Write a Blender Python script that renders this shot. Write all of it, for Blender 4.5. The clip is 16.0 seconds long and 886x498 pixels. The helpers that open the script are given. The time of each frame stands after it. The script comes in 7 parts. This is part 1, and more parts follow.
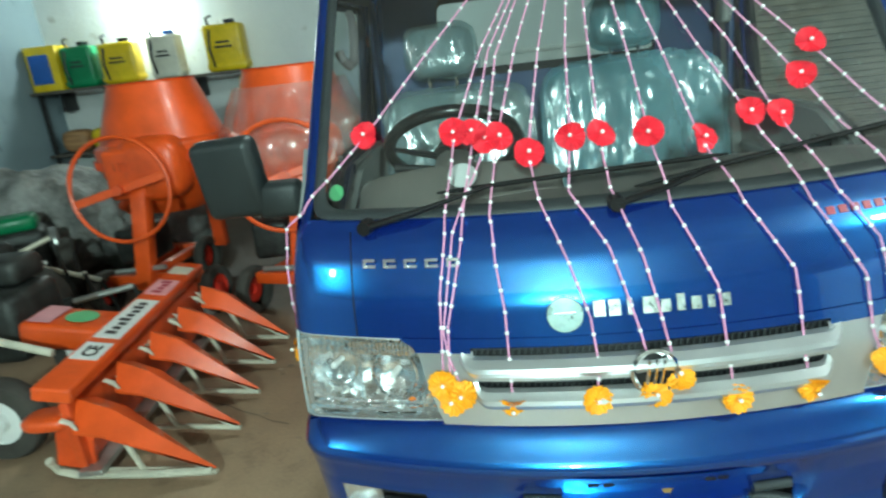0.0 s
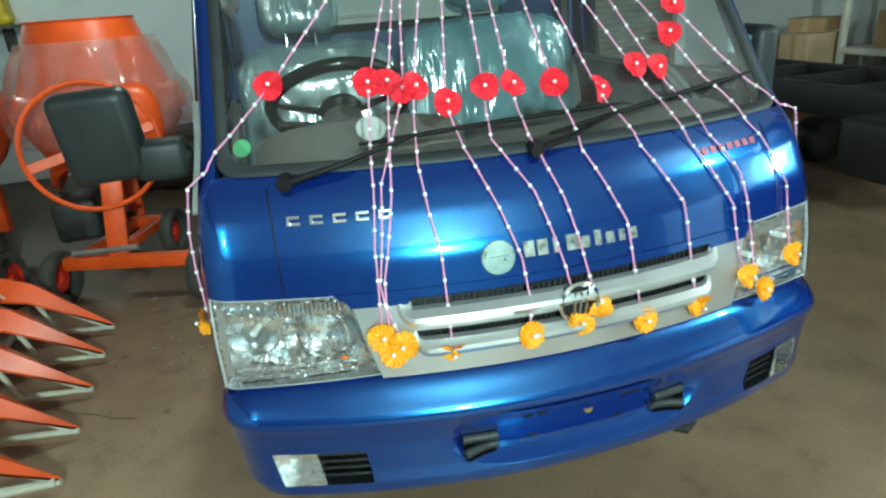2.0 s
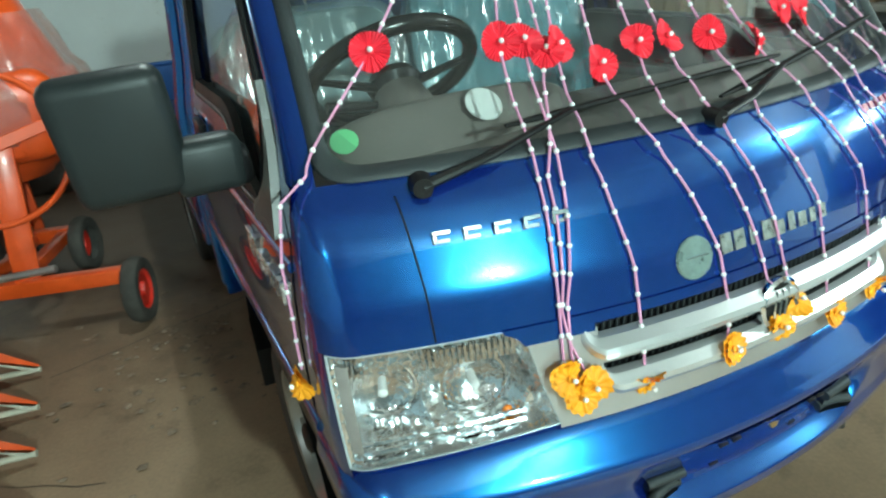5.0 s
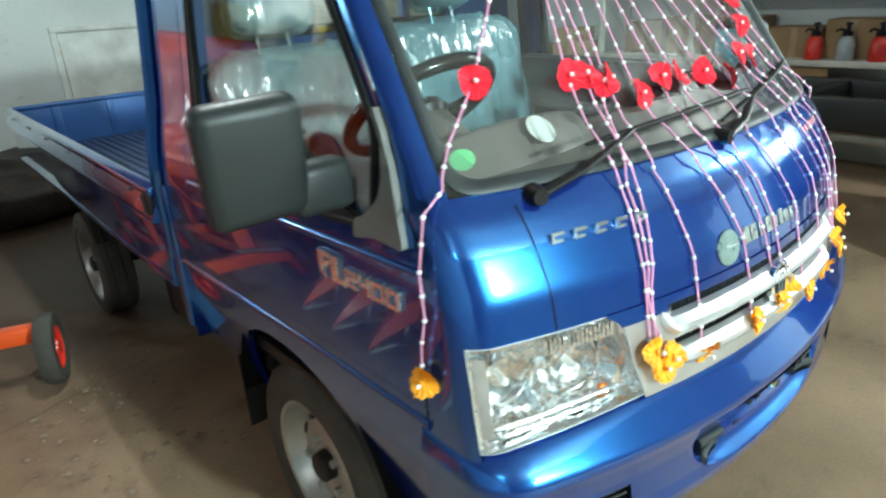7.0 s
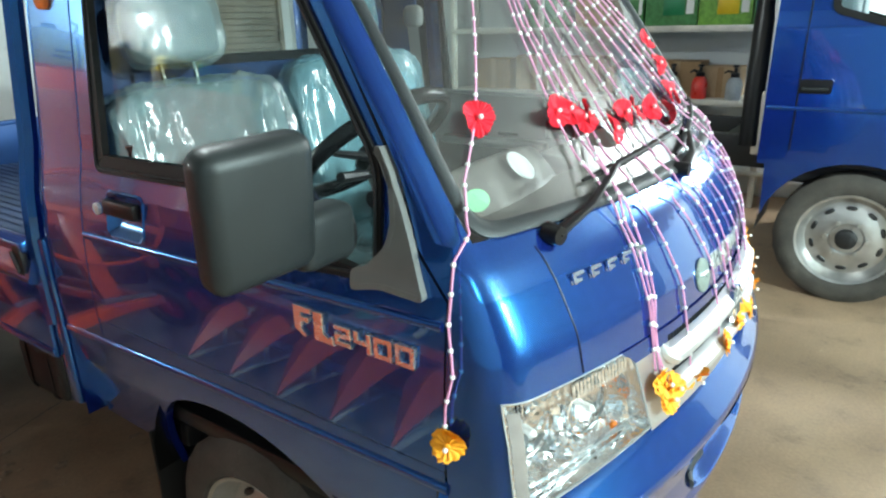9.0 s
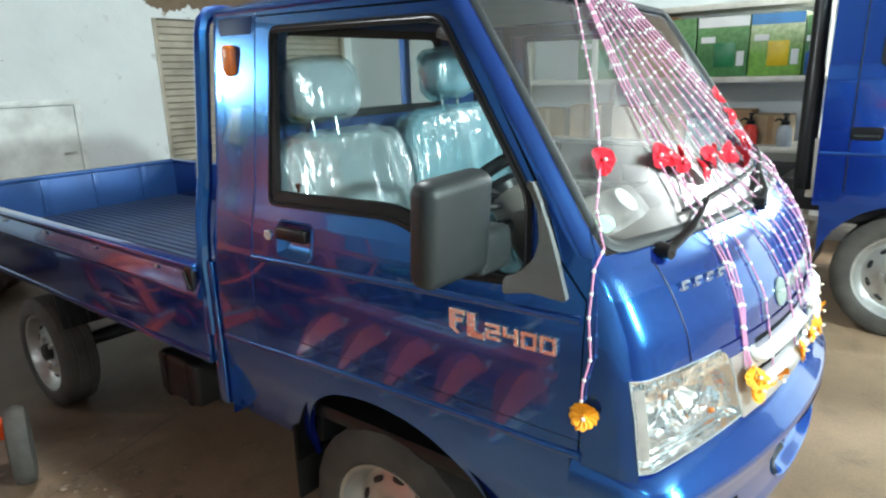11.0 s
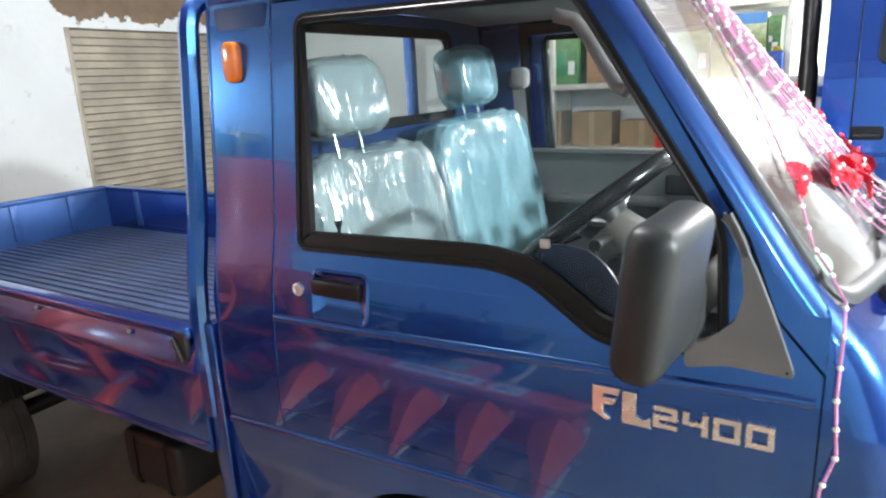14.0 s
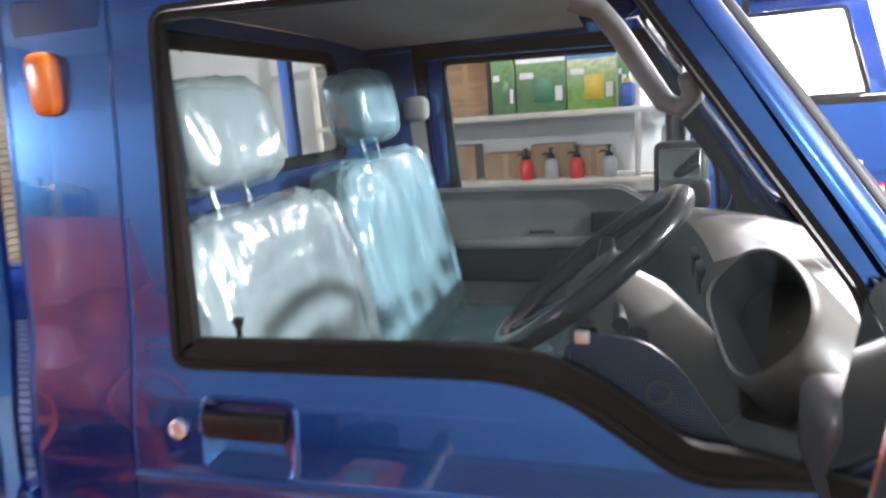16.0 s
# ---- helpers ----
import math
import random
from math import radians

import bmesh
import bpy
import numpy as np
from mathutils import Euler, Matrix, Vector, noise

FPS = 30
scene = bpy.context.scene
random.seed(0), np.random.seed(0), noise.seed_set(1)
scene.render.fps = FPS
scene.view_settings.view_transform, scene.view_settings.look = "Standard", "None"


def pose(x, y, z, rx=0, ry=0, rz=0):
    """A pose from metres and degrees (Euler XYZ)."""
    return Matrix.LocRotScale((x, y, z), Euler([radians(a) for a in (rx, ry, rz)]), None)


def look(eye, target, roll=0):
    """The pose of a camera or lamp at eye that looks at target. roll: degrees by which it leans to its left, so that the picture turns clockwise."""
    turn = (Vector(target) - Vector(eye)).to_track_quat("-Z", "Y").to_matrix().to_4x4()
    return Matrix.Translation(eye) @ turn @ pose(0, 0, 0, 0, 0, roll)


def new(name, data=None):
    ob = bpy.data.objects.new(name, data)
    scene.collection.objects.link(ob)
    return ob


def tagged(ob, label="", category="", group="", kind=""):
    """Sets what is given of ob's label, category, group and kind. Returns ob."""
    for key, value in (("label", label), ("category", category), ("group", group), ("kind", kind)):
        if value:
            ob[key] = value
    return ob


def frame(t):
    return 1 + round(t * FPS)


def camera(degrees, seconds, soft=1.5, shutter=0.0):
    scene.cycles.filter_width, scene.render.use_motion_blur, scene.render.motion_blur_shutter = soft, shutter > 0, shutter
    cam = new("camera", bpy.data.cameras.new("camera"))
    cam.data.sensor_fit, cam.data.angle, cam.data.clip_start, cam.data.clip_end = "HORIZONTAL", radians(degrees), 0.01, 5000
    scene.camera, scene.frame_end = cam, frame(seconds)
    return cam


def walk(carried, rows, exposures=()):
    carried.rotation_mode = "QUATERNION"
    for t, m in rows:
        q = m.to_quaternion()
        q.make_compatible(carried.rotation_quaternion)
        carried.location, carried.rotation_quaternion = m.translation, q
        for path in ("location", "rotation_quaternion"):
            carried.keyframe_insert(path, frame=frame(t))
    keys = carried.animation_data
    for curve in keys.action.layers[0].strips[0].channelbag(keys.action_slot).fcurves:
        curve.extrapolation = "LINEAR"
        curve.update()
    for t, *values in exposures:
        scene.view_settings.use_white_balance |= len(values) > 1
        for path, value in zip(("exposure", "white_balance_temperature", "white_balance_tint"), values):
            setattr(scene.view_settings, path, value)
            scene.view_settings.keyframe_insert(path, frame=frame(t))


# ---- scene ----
cam = camera(69.4, 16.0, 2.2, 0.5)
PATH = [
    (0, (-0.292, -1.101, 1.581), (-0.411, 0.517, 1.071), -6.7),
    (0.5, (-0.386, -1.098, 1.59), (-0.268, 0.506, 1.04), -3.0),
    (1, (-0.489, -1.136, 1.585), (-0.167, 0.434, 1.015), -2.6),
    (1.5, (-0.527, -1.139, 1.571), (-0.139, 0.406, 0.977), -2.8),
    (2, (-0.554, -1.082, 1.559), (-0.166, 0.451, 0.937), -4.2),
    (2.5, (-0.57, -0.931, 1.544), (-0.11, 0.573, 0.898), -3.0),
    (3, (-0.551, -0.815, 1.531), (-0.105, 0.647, 0.785), -3.6),
    (3.5, (-0.567, -0.768, 1.525), (-0.193, 0.69, 0.736), -4.6),
    (4, (-0.65, -0.697, 1.527), (-0.318, 0.783, 0.758), -5.4),
    (4.5, (-0.819, -0.643, 1.538), (-0.291, 0.814, 0.839), -7.4),
    (4.7, (-0.858, -0.632, 1.534), (-0.277, 0.8, 0.828), -6.6),
    (6.8, (-1.205, -0.463, 1.55), (-0.219, 0.759, 0.899), -4.0),
    (7, (-1.323, -0.491, 1.557), (-0.315, 0.724, 0.928), -3.3),
    (7.5, (-1.423, -0.499, 1.572), (-0.354, 0.658, 0.932), -1.9),
    (8, (-1.386, -0.337, 1.544), (-0.226, 0.751, 0.943), -5.9),
    (8.2, (-1.373, -0.26, 1.547), (-0.165, 0.757, 0.915), -4.1),
    (10.3, (-1.716, -0.209, 1.595), (-0.351, 0.696, 1.142), -2.2),
    (10.5, (-1.75, -0.235, 1.601), (-0.424, 0.728, 1.151), -2.5),
    (11, (-1.813, -0.231, 1.599), (-0.528, 0.788, 1.15), -1.7),
    (11.5, (-1.826, -0.166, 1.597), (-0.561, 0.888, 1.173), -2.1),
    (12, (-1.839, -0.065, 1.595), (-0.541, 0.952, 1.178), -3.3),
    (12.5, (-1.852, -0.015, 1.59), (-0.526, 0.963, 1.172), -4.6),
    (13, (-1.828, 0.079, 1.578), (-0.498, 1.042, 1.136), -3.5),
    (13.5, (-1.742, 0.199, 1.588), (-0.354, 1.096, 1.187), -3.9),
    (14, (-1.693, 0.299, 1.59), (-0.292, 1.159, 1.16), -2.9),
    (14.5, (-1.668, 0.444, 1.581), (-0.183, 1.146, 1.142), -4.6),
    (15, (-1.635, 0.565, 1.575), (-0.098, 1.125, 1.114), -4.9),
    (15.5, (-1.568, 0.614, 1.567), (-0.023, 1.172, 1.13), -4.2),
    (16, (-1.401, 0.643, 1.577), (0.184, 1.147, 1.218), -4.2),
]
walk(cam, [(t, look(eye, target, roll)) for t, eye, target, roll in PATH],
     [(0, 0.2, 6300, -6), (4.5, 0.2, 6300, -5), (7, 0.75, 6450, 5), (8.2, 0.93, 6450, 7), (10.5, 1.12, 6480, 12), (13, 1.5, 6620, 19), (16, 1.8, 7050, 38)])


# ---- world, lamps and exposure ----
world = bpy.data.worlds.new("world")
world.use_nodes = True
world.node_tree.nodes["Background"].inputs[0].default_value = (0.02, 0.024, 0.03, 1)
scene.world = world
BULBS = [  # x, y, z, watts, warmth (0 a greenish cool tube, 1 a neutral one)
    (-3.95, 6.55, 2.40, 50, 0.5),
    (-0.40, -4.42, 2.70, 800, 0),
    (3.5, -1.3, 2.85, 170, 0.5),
    # unseen, added above the bed to brighten it, the wall and left floor
    (-0.35, 1.9, 3.15, 80, 0.5),
    # unseen, added in the south-west corner as weak fill for reaper and cab
    (-3.9, -2.3, 3.0, 30, 1),
    (4.55, -0.75, 2.0, 95, 0.5),
]
COOL, NEUTRAL = (0.79, 1.0, 0.99), (0.93, 0.965, 0.985)


# ---- materials ----
def nodes_of(name):
    m = bpy.data.materials.new(name)
    m.use_nodes = True
    nt = m.node_tree
    return m, nt, nt.nodes["Principled BSDF"]


def link(nt, a, b):
    nt.links.new(a, b)


def noise_node(nt, scale, detail=4.0, rough=0.55, stretch=None):
    co = nt.nodes.new("ShaderNodeTexCoord")
    out = co.outputs["Object"]
    if stretch:
        mp = nt.nodes.new("ShaderNodeMapping")
        mp.inputs["Scale"].default_value = stretch
        link(nt, out, mp.inputs["Vector"])
        out = mp.outputs["Vector"]
    n = nt.nodes.new("ShaderNodeTexNoise")
    n.inputs["Scale"].default_value = scale
    n.inputs["Detail"].default_value = detail
    n.inputs["Roughness"].default_value = rough
    link(nt, out, n.inputs["Vector"])
    return n


def ramp_node(nt, fac, stops):
    r = nt.nodes.new("ShaderNodeValToRGB")
    el = r.color_ramp.elements
    while len(el) < len(stops):
        el.new(0.5)
    for e, (p, c) in zip(el, stops):
        e.position, e.color = p, (*c, 1)
    link(nt, fac, r.inputs["Fac"])
    return r


def mix_rgb(nt, fac, a, b, mode="MIX"):
    m = nt.nodes.new("ShaderNodeMix")
    m.data_type, m.blend_type = "RGBA", mode
    for sock, val in ((m.inputs[0], fac), (m.inputs[6], a), (m.inputs[7], b)):
        if isinstance(val, (int, float)):
            sock.default_value = val
        elif isinstance(val, tuple):
            sock.default_value = (*val, 1)
        else:
            link(nt, val, sock)
    return m.outputs[2]


def bump_node(nt, height, strength, dist, bsdf, base=None):
    b = nt.nodes.new("ShaderNodeBump")
    b.inputs["Strength"].default_value, b.inputs["Distance"].default_value = strength, dist
    link(nt, height, b.inputs["Height"])
    if base is not None:
        link(nt, base, b.inputs["Normal"])
    link(nt, b.outputs["Normal"], bsdf.inputs["Normal"])
    return b.outputs["Normal"]


def mat(name, col, rough=0.5, metal=0.0, var=0.12, scale=6.0, fine=90.0, bump=0.15, dist=0.002, coat=0.0, spec=0.5,
        rough_var=0.12, stretch=None):
    """A surface whose colour and gloss vary at two scales, with a fine relief."""
    m, nt, p = nodes_of(name)
    big, small = noise_node(nt, scale, stretch=stretch), noise_node(nt, fine, 3.0)
    dark = tuple(c * (1 - 2 * var) for c in col)
    light = tuple(min(1, c * (1 + 1.2 * var)) for c in col)
    r = ramp_node(nt, big.outputs["Fac"], [(0.3, dark), (0.7, light)])
    c = mix_rgb(nt, 0.25 * min(1, var * 4), r.outputs["Color"], small.outputs["Fac"], "OVERLAY")
    link(nt, c, p.inputs["Base Color"])
    mr = nt.nodes.new("ShaderNodeMapRange")
    mr.inputs["To Min"].default_value = max(0.02, rough - rough_var)
    mr.inputs["To Max"].default_value = min(1, rough + rough_var)
    link(nt, big.outputs["Fac"], mr.inputs["Value"])
    link(nt, mr.outputs["Result"], p.inputs["Roughness"])
    p.inputs["Metallic"].default_value = metal
    p.inputs["Coat Weight"].default_value = coat
    p.inputs["Coat Roughness"].default_value = 0.03
    p.inputs["Specular IOR Level"].default_value = spec
    if bump:
        bump_node(nt, small.outputs["Fac"], bump, dist, p)
    return m


def car_paint(name, col, flake, deep):
    """Metallic paint: bright flakes and a deep pigment under one clear coat."""
    m, nt, p = nodes_of(name)
    fl, dust = noise_node(nt, 1500.0, 1.0), noise_node(nt, 5.0, 6.0)
    c = mix_rgb(nt, fl.outputs["Fac"], col, flake)
    link(nt, c, p.inputs["Base Color"])
    mr = nt.nodes.new("ShaderNodeMapRange")
    mr.inputs["To Min"].default_value, mr.inputs["To Max"].default_value = 0.15, 0.22
    link(nt, dust.outputs["Fac"], mr.inputs["Value"])
    q = nt.nodes.new("ShaderNodeBsdfPrincipled")
    q.inputs["Base Color"].default_value = (*deep, 1)
    p.inputs["Metallic"].default_value = 0.97
    orange = noise_node(nt, 45.0, 2.0)
    for b in (p, q):
        link(nt, mr.outputs["Result"], b.inputs["Roughness"])
        b.inputs["Coat Weight"].default_value, b.inputs["Coat Roughness"].default_value = 1.0, 0.012
        bump_node(nt, orange.outputs["Fac"], 0.02, 0.0006, b)
    x = nt.nodes.new("ShaderNodeMixShader")
    x.inputs["Fac"].default_value = 0.25
    link(nt, p.outputs["BSDF"], x.inputs[1])
    link(nt, q.outputs["BSDF"], x.inputs[2])
    link(nt, x.outputs["Shader"], nt.nodes["Material Output"].inputs["Surface"])
    return m


def thin_glass(name, tint, gloss=0.02, ior=1.5, dust=0.0):
    """A pane: clear straight through, mirroring more at a slant."""
    m, nt, p = nodes_of(name)
    nt.nodes.remove(p)
    t, g = nt.nodes.new("ShaderNodeBsdfTransparent"), nt.nodes.new("ShaderNodeBsdfGlossy")
    t.inputs["Color"].default_value = (*tint, 1)
    g.inputs["Roughness"].default_value = gloss
    f = nt.nodes.new("ShaderNodeLayerWeight")
    f.inputs["Blend"].default_value = 0.5
    pw, ma = nt.nodes.new("ShaderNodeMath"), nt.nodes.new("ShaderNodeMath")
    pw.operation, ma.operation = "POWER", "MULTIPLY_ADD"
    pw.inputs[1].default_value = 5.0
    f0 = ((ior - 1) / (ior + 1)) ** 2 * 1.1
    ma.inputs[1].default_value, ma.inputs[2].default_value = 1 - f0, f0
    link(nt, f.outputs["Facing"], pw.inputs[0])
    link(nt, pw.outputs["Value"], ma.inputs[0])
    x = nt.nodes.new("ShaderNodeMixShader")
    link(nt, ma.outputs["Value"], x.inputs["Fac"])
    link(nt, t.outputs["BSDF"], x.inputs[1])
    link(nt, g.outputs["BSDF"], x.inputs[2])
    out = x.outputs["Shader"]
    if dust:
        # a thin film of dust scatters the light broadly
        d, dm = nt.nodes.new("ShaderNodeBsdfGlossy"), nt.nodes.new("ShaderNodeMixShader")
        d.inputs["Roughness"].default_value = 0.30
        n = noise_node(nt, 7.0, 6.0, 0.6)
        mr = nt.nodes.new("ShaderNodeMapRange")
        mr.inputs["To Min"].default_value, mr.inputs["To Max"].default_value = dust * 0.6, dust * 1.4
        link(nt, n.outputs["Fac"], mr.inputs["Value"])
        link(nt, mr.outputs["Result"], dm.inputs["Fac"])
        link(nt, out, dm.inputs[1])
        link(nt, d.outputs["BSDF"], dm.inputs[2])
        out = dm.outputs["Shader"]
    link(nt, out, nt.nodes["Material Output"].inputs["Surface"])
    return m


def plastic_film(name, tint, cloud, share):
    """Crinkled thin film: clear in part, milky in part, with a sharp gloss."""
    m, nt, p = nodes_of(name)
    t = nt.nodes.new("ShaderNodeBsdfTransparent")
    t.inputs["Color"].default_value = (*tint, 1)
    n1, n2 = noise_node(nt, 8.0, 4.0, 0.5, (1, 1, 0.4)), noise_node(nt, 13.0, 4.0, 0.5, (1, 1, 0.28))
    n2.noise_type = "RIDGED_MULTIFRACTAL"
    n3 = noise_node(nt, 34.0, 3.0, 0.5, (1, 1, 0.22))
    n3.noise_type = "RIDGED_MULTIFRACTAL"
    p.inputs["Base Color"].default_value = (*cloud, 1)
    p.inputs["Roughness"].default_value = 0.22
    p.inputs["Specular IOR Level"].default_value = 0.6
    p.inputs["Coat Weight"].default_value = 0.5
    p.inputs["Coat Roughness"].default_value = 0.08
    b = bump_node(nt, n1.outputs["Fac"], 1.0, 0.012, p)
    b = bump_node(nt, n2.outputs["Fac"], 1.0, 0.010, p, b)
    b = bump_node(nt, n3.outputs["Fac"], 0.8, 0.0055, p, b)
    shine, top = nt.nodes.new("ShaderNodeBsdfGlossy"), nt.nodes.new("ShaderNodeMixShader")
    shine.inputs["Roughness"].default_value = 0.13
    link(nt, b, shine.inputs["Normal"])
    mr = nt.nodes.new("ShaderNodeMapRange")
    mr.inputs["From Min"].default_value, mr.inputs["From Max"].default_value = 0.3, 0.7
    mr.inputs["To Min"].default_value, mr.inputs["To Max"].default_value = share - 0.15, share + 0.15
    link(nt, n1.outputs["Fac"], mr.inputs["Value"])
    x = nt.nodes.new("ShaderNodeMixShader")
    link(nt, mr.outputs["Result"], x.inputs["Fac"])
    link(nt, t.outputs["BSDF"], x.inputs[1])
    link(nt, p.outputs["BSDF"], x.inputs[2])
    top.inputs["Fac"].default_value = 0.085
    link(nt, x.outputs["Shader"], top.inputs[1])
    link(nt, shine.outputs["BSDF"], top.inputs[2])
    link(nt, top.outputs["Shader"], nt.nodes["Material Output"].inputs["Surface"])
    return m


def glow(name, col, strength):
    m, nt, p = nodes_of(name)
    p.inputs["Base Color"].default_value = (0.9, 0.9, 0.9, 1)
    p.inputs["Emission Color"].default_value = (*col, 1)
    p.inputs["Emission Strength"].default_value = strength
    return m


def wall_paint(name, white, bare, edge, drop=(1.34, 2.01, 0.76)):
    """Limewashed brick: worn white paint that ends raggedly at a height, bare brown render above."""
    m, nt, p = nodes_of(name)
    big, mid, fine = noise_node(nt, 1.1, 6.0), noise_node(nt, 5.0, 6.0, 0.65), noise_node(nt, 60.0, 4.0)
    w = ramp_node(nt, big.outputs["Fac"], [(0.25, tuple(c * 0.80 for c in white)), (0.75, white)])
    stain = ramp_node(nt, mid.outputs["Fac"], [(0.28, (0.42, 0.36, 0.29)), (0.36, (1, 1, 1))])
    w2 = mix_rgb(nt, 0.55, w.outputs["Color"], stain.outputs["Color"], "MULTIPLY")
    scuff = noise_node(nt, 9.0, 5.0, 0.7, (1, 1, 2.2))
    sc = ramp_node(nt, scuff.outputs["Fac"], [(0.27, (0.25, 0.24, 0.22)), (0.305, (1, 1, 1))])
    w2 = mix_rgb(nt, 0.8, w2, sc.outputs["Color"], "MULTIPLY")
    b = ramp_node(nt, mid.outputs["Fac"], [(0.3, tuple(c * 0.55 for c in bare)), (0.75, bare)])
    co = nt.nodes.new("ShaderNodeTexCoord")
    sep = nt.nodes.new("ShaderNodeSeparateXYZ")
    link(nt, co.outputs["Object"], sep.inputs["Vector"])
    jag = nt.nodes.new("ShaderNodeMath")
    jag.operation = "MULTIPLY_ADD"
    link(nt, mid.outputs["Fac"], jag.inputs[0])
    jag.inputs[1].default_value = 0.55
    east = nt.nodes.new("ShaderNodeMapRange")
    for k, v in (("From Min", drop[0]), ("From Max", drop[1]), ("To Min", 0.0), ("To Max", drop[2])):
        east.inputs[k].default_value = v
    link(nt, sep.outputs["X"], east.inputs["Value"])
    low = nt.nodes.new("ShaderNodeMath")
    link(nt, sep.outputs["Z"], low.inputs[0])
    link(nt, east.outputs["Result"], low.inputs[1])
    link(nt, low.outputs["Value"], jag.inputs[2])
    cut = nt.nodes.new("ShaderNodeMath")
    cut.operation = "GREATER_THAN"
    link(nt, jag.outputs["Value"], cut.inputs[0])
    cut.inputs[1].default_value = edge + 0.27
    c = mix_rgb(nt, cut.outputs["Value"], w2, b.outputs["Color"])
    link(nt, c, p.inputs["Base Color"])
    p.inputs["Roughness"].default_value = 0.8
    n = bump_node(nt, mid.outputs["Fac"], 0.5, 0.02, p)
    bump_node(nt, fine.outputs["Fac"], 0.3, 0.004, p, n)
    return m


def concrete_floor(name):
    m, nt, p = nodes_of(name)
    big, mid, fine = noise_node(nt, 0.7, 5.0), noise_node(nt, 4.5, 7.0, 0.7), noise_node(nt, 70.0, 4.0)
    a = ramp_node(nt, big.outputs["Fac"], [(0.3, (0.215, 0.135, 0.082)), (0.7, (0.385, 0.265, 0.170))])
    b = ramp_node(nt, mid.outputs["Fac"], [(0.28, (0.35, 0.33, 0.32)), (0.45, (0.85, 0.85, 0.85)), (0.75, (1.1, 1.08, 1.05))])
    c = mix_rgb(nt, 0.75, a.outputs["Color"], b.outputs["Color"], "MULTIPLY")
    c = mix_rgb(nt, 0.25, c, fine.outputs["Fac"], "OVERLAY")
    # darker brown over the back of the room, thinning out raggedly towards the front
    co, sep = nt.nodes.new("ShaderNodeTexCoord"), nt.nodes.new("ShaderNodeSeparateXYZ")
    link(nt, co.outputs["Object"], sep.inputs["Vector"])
    reach, rear_dark = nt.nodes.new("ShaderNodeMath"), nt.nodes.new("ShaderNodeMapRange")
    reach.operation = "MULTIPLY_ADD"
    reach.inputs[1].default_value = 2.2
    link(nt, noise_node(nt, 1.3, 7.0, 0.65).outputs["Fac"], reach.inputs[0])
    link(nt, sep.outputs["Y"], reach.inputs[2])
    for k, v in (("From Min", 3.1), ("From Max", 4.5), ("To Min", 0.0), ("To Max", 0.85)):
        rear_dark.inputs[k].default_value = v
    link(nt, reach.outputs["Value"], rear_dark.inputs["Value"])
    c = mix_rgb(nt, rear_dark.outputs["Result"], c, (0.062, 0.034, 0.022))
    link(nt, c, p.inputs["Base Color"])
    r = nt.nodes.new("ShaderNodeMapRange")
    r.inputs["To Min"].default_value, r.inputs["To Max"].default_value = 0.42, 0.75
    link(nt, mid.outputs["Fac"], r.inputs["Value"])
    link(nt, r.outputs["Result"], p.inputs["Roughness"])
    n = bump_node(nt, mid.outputs["Fac"], 0.25, 0.01, p)
    bump_node(nt, fine.outputs["Fac"], 0.25, 0.003, p, n)
    return m


def carton_face(name, low, high, top):
    """Printed cardboard: a colour that pales upwards on each carton, with a leafy mottling."""
    m, nt, p = nodes_of(name)
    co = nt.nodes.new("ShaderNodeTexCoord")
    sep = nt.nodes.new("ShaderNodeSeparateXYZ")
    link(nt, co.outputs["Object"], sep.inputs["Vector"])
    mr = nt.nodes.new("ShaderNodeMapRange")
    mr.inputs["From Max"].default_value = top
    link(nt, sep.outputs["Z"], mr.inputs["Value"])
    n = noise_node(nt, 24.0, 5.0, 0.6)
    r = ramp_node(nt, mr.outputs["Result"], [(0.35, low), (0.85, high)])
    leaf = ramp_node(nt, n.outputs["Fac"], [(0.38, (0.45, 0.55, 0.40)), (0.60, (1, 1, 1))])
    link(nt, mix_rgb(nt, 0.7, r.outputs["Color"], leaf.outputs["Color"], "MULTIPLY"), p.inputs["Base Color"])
    p.inputs["Roughness"].default_value = 0.3
    return m


PAINT = car_paint("blue_metallic_paint", (0.001, 0.050, 0.192), (0.001, 0.204, 0.52), (0.015, 0.027, 0.36))
# blue door metal with the shade behind the glass put into its colour
SHADEDBLUE = mat("shaded_blue_sheet_metal", (0.003, 0.009, 0.045), 0.35, 0.0, 0.10, 4.0, 60.0, 0.0, spec=0.3)
PAINT_BED = mat("blue_bed_paint", (0.024, 0.088, 0.27), 0.38, 0.2, 0.10, 4.0, 120.0, 0.08, coat=0.3)
INNERBLUE = mat("bare_inner_paint", (0.008, 0.034, 0.115), 0.42, 0.1, 0.10, 4.0, 120.0, 0.05)
BEDFLOOR = mat("dusty_blue_bed_floor", (0.050, 0.080, 0.165), 0.5, 0.1, 0.22, 3.0, 60.0, 0.15, coat=0.1)
SILVER = mat("silver_paint", (0.55, 0.56, 0.57), 0.32, 0.75, 0.05, 5.0, 400.0, 0.03, coat=0.4)
POLISH = mat("polished_alloy", (0.70, 0.71, 0.72), 0.34, 0.8, 0.04, 8.0, 200.0, 0.02)
CHROME = mat("chrome", (0.86, 0.87, 0.88), 0.06, 1.0, 0.03, 8.0, 60.0, 0.02, rough_var=0.03)
REFLECT = mat("headlamp_reflector", (0.94, 0.95, 0.96), 0.05, 1.0, 0.02, 30.0, 52.0, 0.5, 0.0075, rough_var=0.03)
